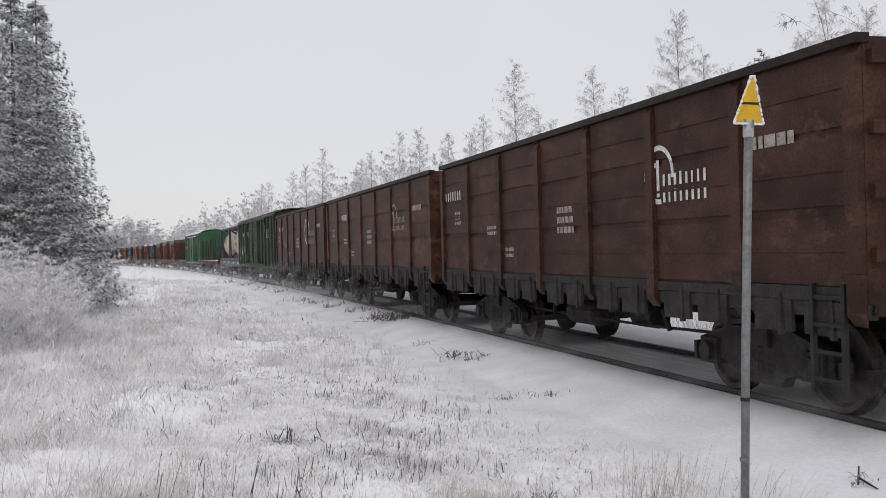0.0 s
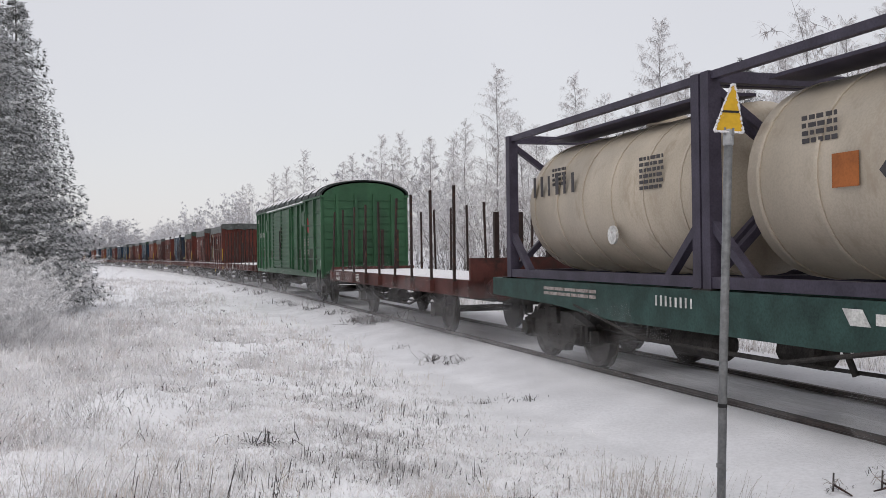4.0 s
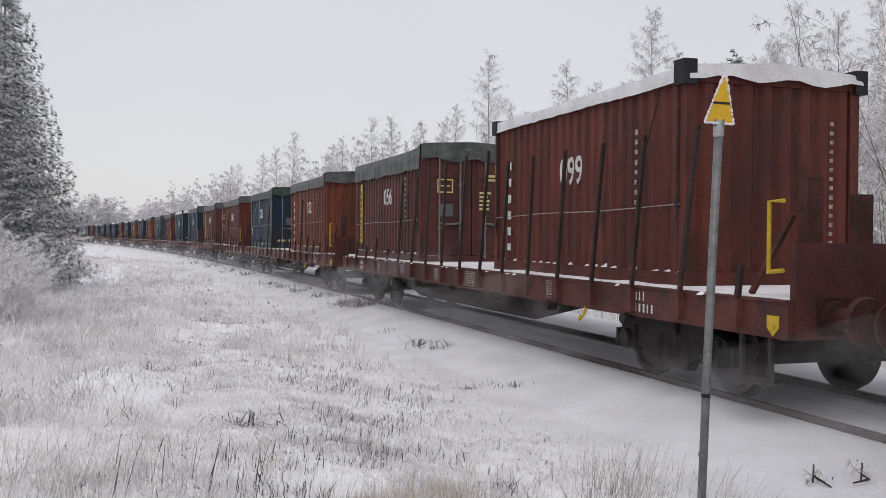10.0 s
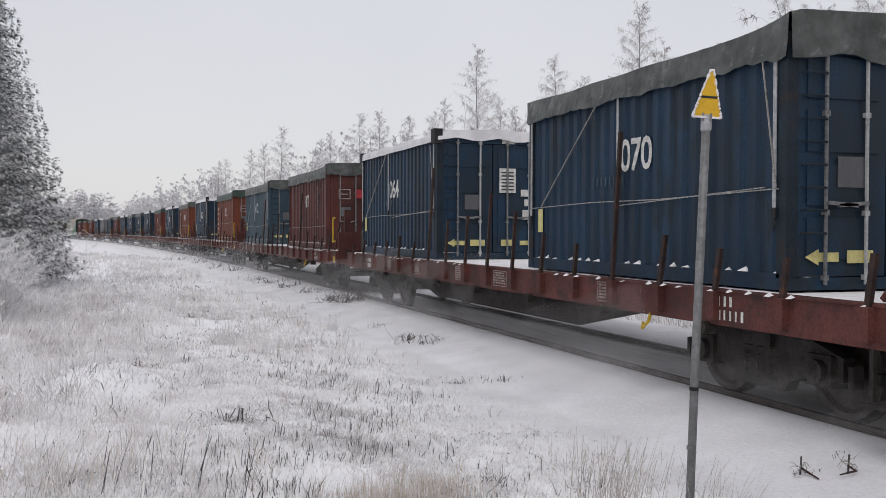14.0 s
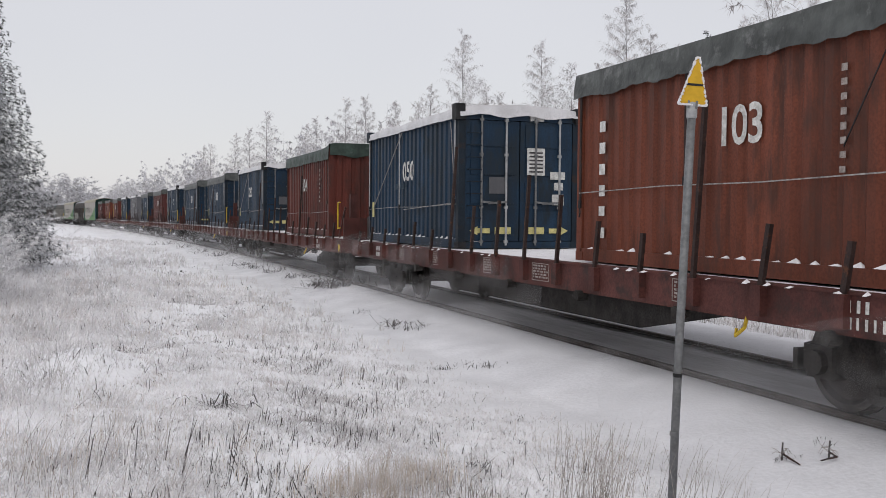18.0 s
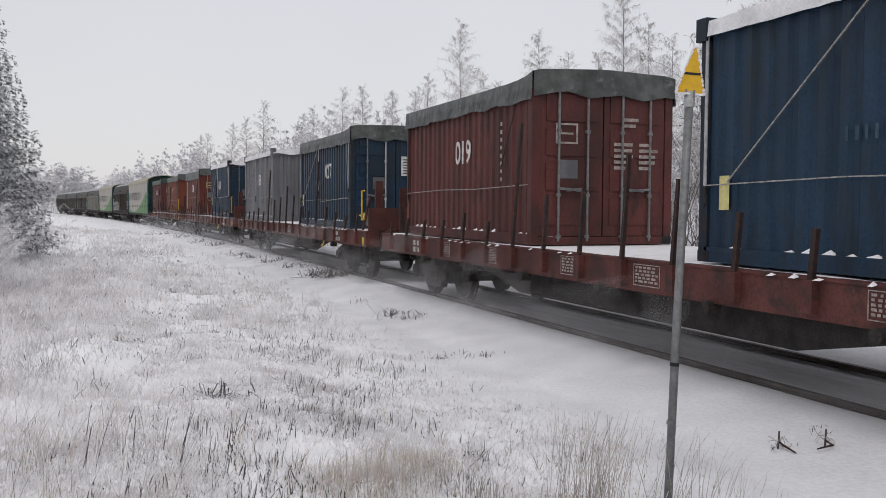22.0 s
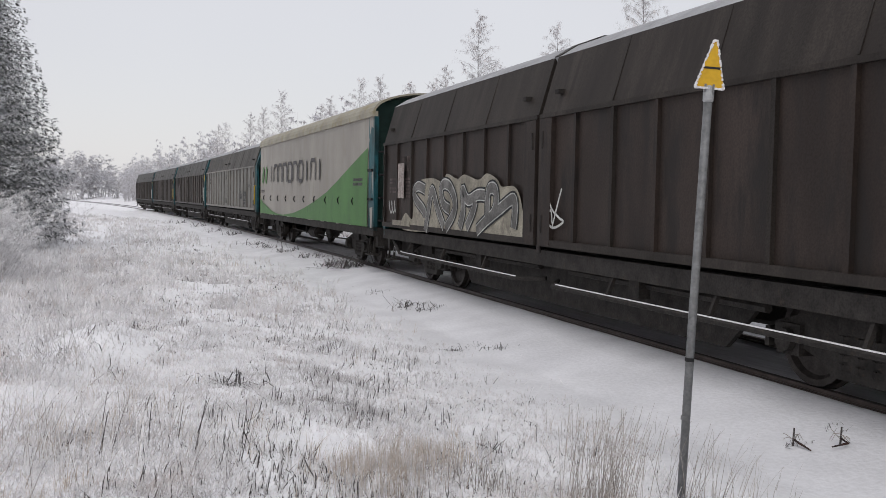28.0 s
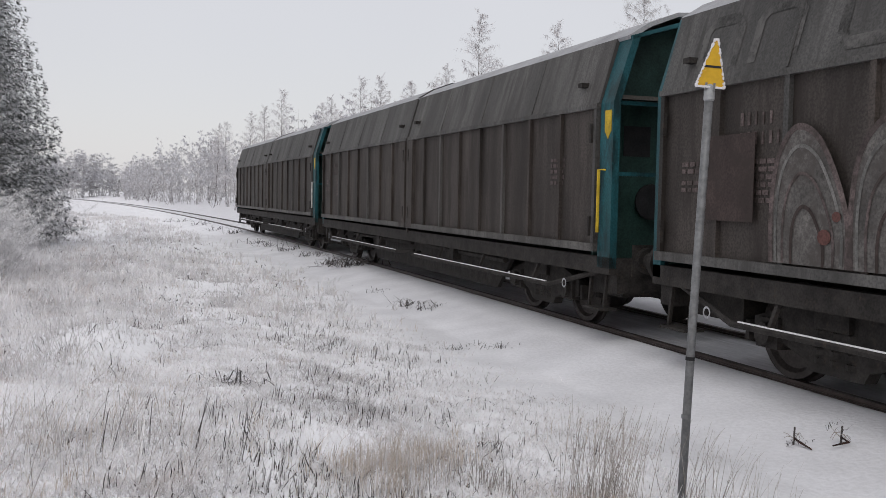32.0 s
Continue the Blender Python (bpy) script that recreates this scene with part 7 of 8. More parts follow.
    for yq, low in ((-h + 0.16, 1.95 + 0.3 * rng.random()), (rng.uniform(0.2, 0.6), 2.0 + 0.3 * rng.random()), (h - 0.12, 2.0)):
        if not blue and rng.random() < 0.45:
            continue
        st = part("strap", Shape().box(-w - 0.022, -w - 0.010, yq - 0.022, yq + 0.022, low, top_z), WEBBING if blue else STAKE, ob, "webbing strap")
        part("hook", Shape().box(-w - 0.03, -w - 0.008, yq - 0.03, yq + 0.03, low - 0.10, low).tube([(-w - 0.02, yq, low - 0.1), (-w - 0.03, yq - 0.03, low - 0.17), (-w - 0.02, yq + 0.01, low - 0.22)], 0.010, 5), BLACK, st)
    zr = rng.uniform(1.85, 2.2)
    part("rope", Shape().tube([(-w - 0.016, -h + 0.1, zr + 0.04), (-w - 0.016, -0.8, zr), (-w - 0.016, 0.9, zr + 0.01), (-w - 0.016, h - 0.1, zr - 0.03)], 0.009, 4), ROPE, ob, "pale lashing rope")
    if blue:
        part("rope", Shape().tube([(-w - 0.018, -h + 0.3, zr + 0.06), (-w - 0.018, 0.2, zr - 0.05)], 0.008, 4), ROPE, ob)
        ya = rng.uniform(0.3, 0.8)
        part("rope", Shape().tube([(-w - 0.03, ya, z1 - 0.12), (-w - 0.018, h - 0.5, zr)], 0.010, 4), ROPE, ob)
        part("rope", Shape().tube([(-w - 0.03, -h + 0.35, z1 - 0.15), (-w - 0.03, -h + 0.12, 2.2)], 0.009, 4), ROPE, ob)
    else:
        part("rope", Shape().tube([(-w - 0.02, -h + 0.5, top_z), (-w - 0.015, -h + 1.1, 2.4)], 0.007, 4), BLACK, ob)
    fringe = Shape()
    for i in range(22):
        yb = -h + 0.12 + (2 * h - 0.24) * (i + 0.15) / 22
        q = rng.uniform(0.03, 0.09)
        if rng.random() < 0.7:
            fringe.add([(-w + 0.002, yb - q, z0 + 0.161), (-w + 0.002, yb + q, z0 + 0.161), (-w + 0.054, yb + q, z0 + 0.161), (-w + 0.054, yb - q, z0 + 0.161), (-w + 0.045, yb + rng.uniform(-0.02, 0.02), z0 + 0.165 + rng.uniform(0.01, 0.05))], [(0, 1, 4), (1, 2, 4), (2, 3, 4), (3, 0, 4)])
    tagged(part("foot_snow", fringe, SNOW_LOAD, ob, "crumbs of snow along the bottom rail"), kind="stuff")
    xs = -w - 0.006
    if number:
        number_on(ob, number, -w + 0.055, extras.get("ny", 0.0), 2.70, 0.56, h - 0.12, (2 * h - 0.24) / 22, 0.032)
    if "bars" in extras:
        letter_bars(ob, xs, h - 0.62, 2.86, 0.23, 6, WHITE if paint is not BOX_DARK else DULL, seed + 2, vertical=True, gap=1.18, bold=0.2)
    if "yellow" in extras:
        part("yellow_panel", Shape().box(xs - 0.004, xs, h - 0.78, h - 0.54, 1.55, 3.15), YELLOW, ob, "upright yellow panel")
        letter_bars(ob, xs - 0.005, h - 0.58, 2.85, 0.17, 9, CURTAIN_INK, seed + 4, vertical=True, gap=1.0, bold=0.18)
    if "stripes" in extras:
        for q in (0.55, 0.85):
            part("pale_stripe", Shape().box(xs - 0.003, xs, h - q - 0.13, h - q, 1.5, 3.2), PALE_YELLOW if q < 0.6 else WHITE, ob)
    if "vmark" in extras:
        part("yellow_mark", Shape().add([(xs - 0.003, h - 0.03, 3.0), (xs - 0.003, h - 0.12, 3.0), (xs - 0.003, h - 0.09, 2.72), (xs - 0.003, h - 0.06, 2.72)], [(0, 1, 2, 3)]), YELLOW, ob)
    if paint in (BOX_BLUE, BOX_SLATE):
        part("side_label", Shape().box(xs - 0.004, xs, h - 0.52, h - 0.36, 1.75, 2.1), PALE_YELLOW, ob)
        letter_bars(ob, xs + 0.002, 0.9, 2.35, 0.13, 8, BOX_SLATE, seed + 6, bold=0.2)
    else:
        letter_bars(ob, xs, -h + 1.15, 3.05, 0.11, 8, DULL, seed + 7, vertical=True, gap=1.15, bold=0.2)
    MOVING.append((ob, mid))


def van_frame(ob, h, deep=True):
    """Bogies, sills, pipes and steps of a long van."""
    part("centre_sill", Shape().box(-0.35, 0.35, -h, h, 0.66, 1.02), UNDER, ob)
    for k in (-1, 1):
        part("side_sill", Shape().box(k * 1.36 - 0.06, k * 1.36 + 0.06, -h, h, 0.82, 1.04), UNDER, ob)
    for e in (-1, 1):
        bogie(ob, e * (h - 2.6), 1.8)
    # underframe beam, drawn deep and dark to stand for the shade below too
    for k in (-1, 1) if deep else ():
        part("underframe_beam", Shape().slab([(-h + 4.0, 0.84), (-h + 4.7, 0.20), (h - 4.7, 0.20), (h - 4.0, 0.84)], k * 0.95 - 0.03, k * 0.95 + 0.03), UNDER, ob)
    for e in (-1, 1):
        part("headstock", Shape().box(-1.3, 1.3, *sorted((e * h, e * (h - 0.28))), 0.58, 1.02).box(-1.05, 1.05, *sorted((e * (h - 0.28), e * (h - 1.2))), 0.50, 0.80), UNDER, ob)
        for k in (-1, 1):
            y = e * (h - 0.45)
            part("foot_step", Shape().bar((k * 1.3, y - 0.2, 0.82), (k * 1.34, y - 0.2, 0.36), 0.04).bar((k * 1.3, y + 0.2, 0.82), (k * 1.34, y + 0.2, 0.36), 0.04).box(k * 1.3 - 0.13, k * 1.3 + 0.13, y - 0.24, y + 0.24, 0.34, 0.37), UNDER, ob)
    coupler_parts(ob, h, buffers=UNDER, z=1.0)
    brake_gear(ob, h, 0.55)


def sliding_van(u0, u1, pale, deco, seed):
    """A long van with two sliding side walls, slanting upper panels and an open-ended teal bulkhead."""
    ln, mid = u1 - u0, (u0 + u1) / 2
    h, w = ln / 2, 1.42
    wall = VAN_PALE if pale else (VAN_BROWN if seed == 3 else VAN_DUSTY)
    top_paint = VAN_GRIME if pale else (VAN_DARK_TOP if seed == 3 else VAN_PALE_TOP)
    ob = empty("sliding_wall_van", "%s sliding-wall van with %s" % ("pale grey" if pale else "dark brown grimy", deco or "bare ribbed walls"), "freight wagon", "wagons of the train", on_track(mid))
    z0, z1, z2, z3 = 1.10, 3.0, 3.84, 4.22
    van_frame(ob, h)
    ends = 0.55
    for k in (-1, 1):
        for a, b in ((-h + ends * 0.6, -0.06), (0.06, h - 0.12)):
            lower = part("sliding_wall", Shape().box(min(k * w, k * (w - 0.05)), max(k * w, k * (w - 0.05)), a, b, z0, z1), wall, ob)
            n = 8
            for i in range(n + 1):
                y = a + 0.06 + (b - a - 0.12) * i / n
                part("wall_post", Shape().box(min(k * w, k * (w + 0.05)), max(k * w, k * (w + 0.05)), y - 0.035, y + 0.035, z0 + 0.09, z1 - 0.05), wall if pale or i % 3 else top_paint, lower)
            part("wall_rail", Shape().box(min(k * w, k * (w + 0.065)), max(k * w, k * (w + 0.065)), a, b, z0, z0 + 0.10), wall if pale else top_paint, lower)
            part("wall_rail", Shape().box(min(k * w, k * (w + 0.06)), max(k * w, k * (w + 0.06)), a, b, z1 - 0.06, z1), top_paint if not pale else wall, lower)
            up = Shape().prism([(k * (w + 0.03), z1 + 0.004), (k * (w - 0.03), z1 + 0.004), (k * (w - 0.27), z2), (k * (w - 0.21), z2)], a, b)
            part("upper_panel", up, top_paint, ob)
            for i in range(1, 4):
                y = a + (b - a) * i / 4
                part("upper_seam", Shape().bar((k * (w + 0.034), y, z1 + 0.02), (k * (w - 0.206), y, z2 - 0.02), 0.03, 0.012, up=(1, 0, 0)), top_paint, ob)
            for y in (a + 0.5, b - 0.5):
                part("latch", Shape().box(min(k * (w + 0.05), k * (w - 0.06)), max(k * (w + 0.05), k * (w - 0.06)), y - 0.06, y + 0.06, z1 + 0.25, z1 + 0.31), UNDER, ob)
            for y in (a + 0.12, b - 0.12):
                for zh in (1.3, 2.5):
                    part("handle", Shape().bar((k * (w + 0.06), y, zh), (k * (w + 0.06), y, zh + 0.25), 0.04), UNDER if not pale else VAN_TOP, ob)
        part("mid_post", Shape().box(min(k * w, k * (w + 0.02)), max(k * w, k * (w + 0.02)), -0.058, 0.058, z0 - 0.1, z1), wall, ob)
        for e in (-1, 1):
            part("seam_panel", Shape().box(min(k * w, k * (w + 0.07)), max(k * w, k * (w + 0.07)), *sorted((e * 0.07, e * 0.46)), z0 + 0.02, z1 - 0.07), wall, ob)
        # the long pipe and running rail below the wall
        for e in (-1, 1):
            part("running_rail", Shape().tube([(k * 1.2, e * 0.2, 0.60), (k * (w + 0.06), e * 0.6, 0.56), (k * (w + 0.06), e * (h - 1.6), 0.56), (k * (w - 0.1), e * (h - 0.5), 0.82), (k * (w - 0.2), e * (h - 0.1), 0.95)], 0.035, 6), UNDER, ob)
            part("rail_snow", Shape().box(min(k * (w + 0.05), k * (w + 0.072)), max(k * (w + 0.05), k * (w + 0.072)), *sorted((e * 0.7, e * (h - 1.7))), 0.59, 0.602), SNOW_LOAD, ob)
            for q in (0.25, 0.5, 0.75):
                part("hanger", Shape().bar((k * (w - 0.05), e * h * q, 0.84), (k * (w + 0.05), e * h * q, 0.58), 0.045), UNDER, ob)
            part("pipe", Shape().tube([(k * 1.15, e * 0.5, 0.76), (k * 1.3, e * (h - 3.6), 0.76)], 0.05, 6), UNDER, ob)
            part("valve", Shape().box(min(k * 1.2, k * 1.36), max(k * 1.2, k * 1.36), e * 2.6 - 0.12, e * 2.6 + 0.12, 0.6, 0.84), UNDER, ob)
            ring_mark(ob, k * (w + 0.05), e * (h - 1.15), 0.62, 0.065, 0.022, VAN_ROOF, (), "end_ring")
    roof = [(-(w - 0.21), z2), (-(w - 0.5), z2 + 0.18), (-0.5, z3 - 0.04), (0, z3), (0.5, z3 - 0.04), (w - 0.5, z2 + 0.18), (w - 0.21, z2)]
    part("roof", Shape().prism(roof + [(x * 0.97, z - 0.05) for x, z in reversed(roof)], -h + 0.05, h - 0.08), VAN_ROOF, ob)
    part("roof_joint", Shape().prism([(x, z + 0.02) for x, z in roof] + [(x * 0.97, z - 0.02) for x, z in reversed(roof)], -0.08, 0.08), VAN_TOP, ob)
    # ends: bulkhead, corner pillars with steps
    for e in (-1, 1):
        y = e * (h - ends) if e < 0 else e * (h - 0.1)
        part("bulkhead", Shape().prism([(-w + 0.06, 0.95), (w - 0.06, 0.95), (w - 0.06, z1), (w - 0.28, z2), (0, z3 - 0.06), (-w + 0.28, z2), (-w + 0.06, z1)], *sorted((y, y - 0.06 * e))), DARK_GREEN, ob)
        for k in (-1, 1):
            part("corner_pillar", Shape().prism([(k * w, 0.9), (k * (w - 0.10), 0.9), (k * (w - 0.10), z1), (k * (w - 0.36), z2), (k * (w - 0.26), z2), (k * w, z1)], *sorted((e * h, e * (h - (0.32 if e < 0 else 0.16))))), TEAL, ob)
        if e < 0:
            for z in (0.98, 2.1, 3.0):
                part("end_rung", Shape().bar((-w + 0.1, -h + 0.1, z), (w - 0.1, -h + 0.1, z), 0.05), TEAL, ob)
            part("end_rail", Shape().tube([(-w - 0.05, -h + 0.25, 1.35), (-w - 0.05, -h + 0.25, 2.15), (-w + 0.05, -h + 0.12, 2.15)], 0.022, 6), WHITE if seed % 2 else YELLOW, ob, "pale hand rail")
            if not pale:
                part("shield_plate", Shape().slab([(-h + 0.04, 2.90), (-h + 0.04, 2.64), (-h + 0.12, 2.54), (-h + 0.20, 2.64), (-h + 0.20, 2.90)], -w - 0.008, -w - 0.001), YELLOW, ob, "small yellow shield plate")
            part("end_window", Shape().box(-0.95, -0.55, -h + ends - 0.012, -h + ends - 0.002, 2.35, 2.75), BLACK, ob, "small black end window")
            part("end_shelf", Shape().box(-w + 0.08, w - 0.08, -h + 0.02, -h + ends, 3.04, 3.09), VAN_GRIME, ob, "grey shelf over the platform")
            part("platform", Shape().box(-w + 0.06, w - 0.06, -h + 0.02, -h + ends - 0.004, 0.955, 1.0), UNDER, ob)
            part("end_wheel", Shape().tube([(-0.55, -h + ends - 0.09, 1.75), (-0.55, -h + ends - 0.05, 1.75)], 0.24, 16), BLACK, ob, "round brake hand wheel")
            part("roof_end", Shape().prism([(-w + 0.24, z2 - 0.05), (0, z3 - 0.08), (w - 0.24, z2 - 0.05), (w - 0.24, z2 - 0.002), (0, z3 - 0.02), (-w + 0.24, z2 - 0.002)], -h, -h + ends), TEAL, ob)
    if seed in (4, 5):
        for i, (ya, wd) in enumerate(((7.9, 0.6), (7.0, 0.6), (5.8, 0.65), (4.9, 0.65), (4.05, 0.65), (3.2, 0.7), (2.3, 0.8))):
            sh = plain_mark(0.0, ya, z1 + 0.13, wd, 0.52, 0.12, (1, 1, 0, 1, 1, 0, 0)[i])
            sh.v = [(-(w + 0.036) + 0.24 * (r - z1) / (z2 - z1) - 0.0005 * i, q, r) for _, q, r in sh.v]
            part("painted_out_mark", sh, GHOST, ob, "dark painted-out mark")
    x = -w - 0.006
    ink = CURTAIN_INK if pale else GRAF_PINK
    plate_marks(ob, x, -h + 1.3, -h + 1.75, 1.95, 2.35, ink, 5, seed)
    if pale:
        for za, wd in ((2.06, 0.42), (1.86, 0.72)):
            tag_plate = part("data_plate", Shape().box(x - 0.008, x - 0.001, h - 0.48 - wd, h - 0.48, za, za + 0.13), BLACK, ob, "small black data plate")
            part("plate_line", Shape().box(x - 0.011, x - 0.0085, h - 0.44 - wd, h - 0.66, za + 0.075, za + 0.095), DULL, tag_plate)
            part("plate_line", Shape().box(x - 0.011, x - 0.0085, h - 0.44 - wd, h - 0.66, za + 0.03, za + 0.05), DULL, tag_plate)
            ring_mark(tag_plate, x - 0.011, h - 0.56, za + 0.065, 0.042, 0.015, WHITE, ())
    else:
        plate_marks(ob, x, h - 1.15, h - 0.55, 2.05, 2.2, ink, 2, seed + 1)
        plate_marks(ob, x, h - 1.15, h - 0.55, 1.85, 2.0, ink, 2, seed + 2)
    letter_bars(ob, x, h - 1.55, 2.52, 0.13, 5, ink, seed + 3, bold=0.16)
    letter_bars(ob, x, h - 1.55, 2.33, 0.13, 6, ink, seed + 4, bold=0.16, name="number_bar")
    plate_marks(ob, x, h - 2.3, h - 1.75, 1.75, 2.2, ink, 6, seed + 5)
    MOVING.append((ob, mid))
    return ob, h, x


def curtain_van(u0, u1, seed):
    """A curtain-sided van: cream sheet with a green sweep and dark lettering bars, arched roof, recessed end."""
    ln, mid = u1 - u0, (u0 + u1) / 2
    h, w = ln / 2, 1.42
    ob = empty("curtain_side_van", "cream curtain-sided van with a green sweep and dark lettering", "freight wagon", "wagons of the train", on_track(mid))
    z0, z1, z3 = 1.02, 3.70, 4.32
    van_frame(ob, h, False)
    for k in (-1, 1):
        x = k * w
        n, rows = 60, 6
        sh = Shape()
        vs, fs = [], []
        for i in range(n + 1):
            y = -h + 0.12 + (ln - 0.2) * i / n
            for j in range(rows):
                z = z0 + (z1 - z0) * j / (rows - 1)
                b = 0.012 * noise.noise((y * 1.6, z * 0.8, seed + k)) + (0.03 * noise.noise((y * 2.5, seed, 1.0)) if j == 0 else 0)
                vs.append((x + k * b, y, z + (0.035 * noise.noise((y * 2.2, seed, 4.0)) if j == 0 else 0)))
        for i in range(n):
            for j in range(rows - 1):
                fs.append((i * rows + j, (i + 1) * rows + j, (i + 1) * rows + j + 1, i * rows + j + 1))
        m = len(vs)
        vs += [(vx - k * 0.02, vy, vz) for vx, vy, vz in vs]
        fs += [tuple(m + q for q in reversed(f)) for f in fs]
        sh.v, sh.f = vs, fs
        cur = part("curtain", sh, CURTAIN, ob, "cream curtain sheet", smooth=True)
        # green sweep: high at the leading end, falling to the foot, rising a little at the rear
        xs = x + k * 0.022
        seg = 70
        tops = []
        for i in range(seg + 1):
            f = i / seg
            y = -h + 0.52 + (ln - 0.64) * f
            z = float(np.interp(y, (-8.4, -7.4, -6.34, -5.0, -3.64, -2.0, -0.34, 1.4, 3.4, 4.6, 5.87, 7.87, 8.77), (3.03, 2.80, 2.54, 2.20, 1.88, 1.60, 1.36, 1.17, 1.06, 1.08, 1.17, 1.47, 1.68)))
            tops.append((y, z))
        g = Shape()
        for (ya, za), (yb, zb) in zip(tops, tops[1:]):
            g.add([(xs, ya, z0 + 0.01), (xs, yb, z0 + 0.01), (xs, yb, zb), (xs, ya, za)], [(0, 1, 2, 3)])
        part("green_sweep", g, CURTAIN_GREEN, ob, "green painted sweep")
        for i in range(10):
            y = -6.74 + i * 1.593
            part("strap_loop", Shape().tube([(xs, y, 1.74), (xs - 0.01 * -k, y + 0.09, 1.69), (xs - 0.01 * -k, y + 0.09, 1.62), (xs, y, 1.56)], 0.018, 5), BLACK, ob)
        part("curtain_rail", Shape().box(min(x - 0.08 * k, x + 0.05 * k), max(x - 0.08 * k, x + 0.05 * k), -h, h, z1, z1 + 0.12), CURTAIN_ROOF, ob)
    arch = [(1.46 * math.cos(t), z1 + 0.12 + (z3 - z1 - 0.12) * math.sin(t)) for t in np.linspace(0, math.pi, 17)]
    part("roof", Shape().prism(arch + [(x * 0.97, z - 0.04) for x, z in reversed(arch)], -h, h), CURTAIN_ROOF, ob)
    for e in (-1, 1):
        y = e * h - (e * 0.55 if e < 0 else 0.05)
        part("bulkhead", Shape().prism([(-w + 0.08, 0.95), (w - 0.08, 0.95), (w - 0.08, z1)] + [(p[0] * 0.94, p[1] - 0.05) for p in arch] + [(-w + 0.08, z1)], *sorted((y, y - 0.05 * e))), DARK_GREEN, ob)
        for k in (-1, 1):
            part("corner_pillar", Shape().box(min(k * w, k * (w - 0.1)), max(k * w, k * (w - 0.1)), *sorted((e * h, e * (h - 0.5 if e < 0 else h - 0.12))), 0.95, z1), TEAL if e < 0 else CURTAIN_ROOF, ob)
        if e < 0:
            for z in (1.2, 1.75, 2.3, 2.85):
                part("end_hoop", Shape().tube([(-w + 0.12, -h + 0.1, z), (-w + 0.12, -h - 0.12, z), (-0.5, -h - 0.12, z), (-0.5, -h + 0.1, z)], 0.025, 6), BLACK, ob)
            part("latch", Shape().box(-w - 0.05, -w + 0.01, -h + 0.1, -h + 0.45, 1.68, 1.74).box(-w - 0.05, -w + 0.01, -h + 0.1, -h + 0.45, 2.38, 2.44), BLACK, ob)
    x = -w - 0.026
    # word mark as plain angular strokes in its colours
    y = 8.16
    z, size = 2.25, 0.59
    def stroke(pts, mtl, t=0.13):
        s = Shape()
        for (ya, za), (yb, zb) in zip(pts, pts[1:]):
            s.bar((x, y - ya * size, z + za * size), (x, y - yb * size, z + zb * size), t * size / 0.62, 0.006, up=(1, 0, 0))
        return s
    for i in range(2):
        part("mark_stroke", stroke(((0.35 + 1.25 * i, 0), (0.75 + 1.25 * i, 1)), None, 0.34), CURTAIN_GREEN, ob)
    y = 6.30
    for i in range(10):
        part("word_shape", plain_mark(x - 0.003, y - i * 0.955, z, 0.74, 0.62, 0.125, (2, 1, 1, 1, 0, 1, 0, 2, 1, 2)[i]), CURTAIN_INK, ob, "dark rounded shape of the word mark")
    plate_marks(ob, x, -h + 1.0, -h + 1.9, 2.02, 2.25, CURTAIN_INK, 2, seed)
    plate_marks(ob, x, h - 1.2, h - 0.3, 1.85, 1.98, CURTAIN_INK, 2, seed + 2)
    MOVING.append((ob, mid))


def rounded(pts, closed=False, n=6):
    """A smooth line through points in y, z."""
    out, m = [], len(pts)
    for i in range(m if closed else m - 1):
        a, b, c, d = (pts[(i + k) % m] if closed else pts[min(max(i + k, 0), m - 1)] for k in (-1, 0, 1, 2))
        for j in range(n):
            t = j / n
            out.append(tuple(0.5 * (2 * b[q] + (c[q] - a[q]) * t + (2 * a[q] - 5 * b[q] + 4 * c[q] - d[q]) * t * t + (3 * b[q] - a[q] - 3 * c[q] + d[q]) * t ** 3) for q in (0, 1)))
    return out if closed else out + [pts[-1]]


def loop_tag(parent, x, y0, y1, z0, z1, material, seed, t=0.045, name="painted_tag", turns=4.2):
    """A thin looping sprayed line."""
    s = Shape()
    pts = []
    for i in range(101):
        f = i / 100
        pts.append((y1 + (y0 - y1) * f + 0.30 * (y1 - y0) / turns * math.sin(2 * math.pi * turns * f + seed), (z0 + z1) / 2 + (z1 - z0) / 2 * math.cos(2 * math.pi * turns * f) * (0.65 + 0.5 * noise.noise((f * 5, seed, 3.0)))))
    ribbon(s, x, pts, t)
    return part(name, s, material, parent)


# --- order of the train, by its place along the track at the clip's start ---
gondola(6.72, 19.45, GONDOLA, "brown open gondola wagon with ribbed steel sides", -2.9, 2)
gondola(20.29, 33.43, GONDOLA_B, "orange-brown open gondola wagon with ribbed steel sides", -3.06, 1)
gondola(34.03, 46.90, GONDOLA_C, "red-brown open gondola wagon with a large white ring mark", -2.5, 3)
boxcar(47.87, 64.18, False)
container_flat(65.30, 78.65)
tank_container(65.98, 71.98, False)
tank_container(71.98, 77.98, True)
stake_flat(79.65, 93.0, 5)
boxcar(94.04, 109.77, True)
stake_flat(110.75, 124.1, 6)

FLATS = [long_flat(70, 0.75, 2), long_flat(80, 0.06, 1)]
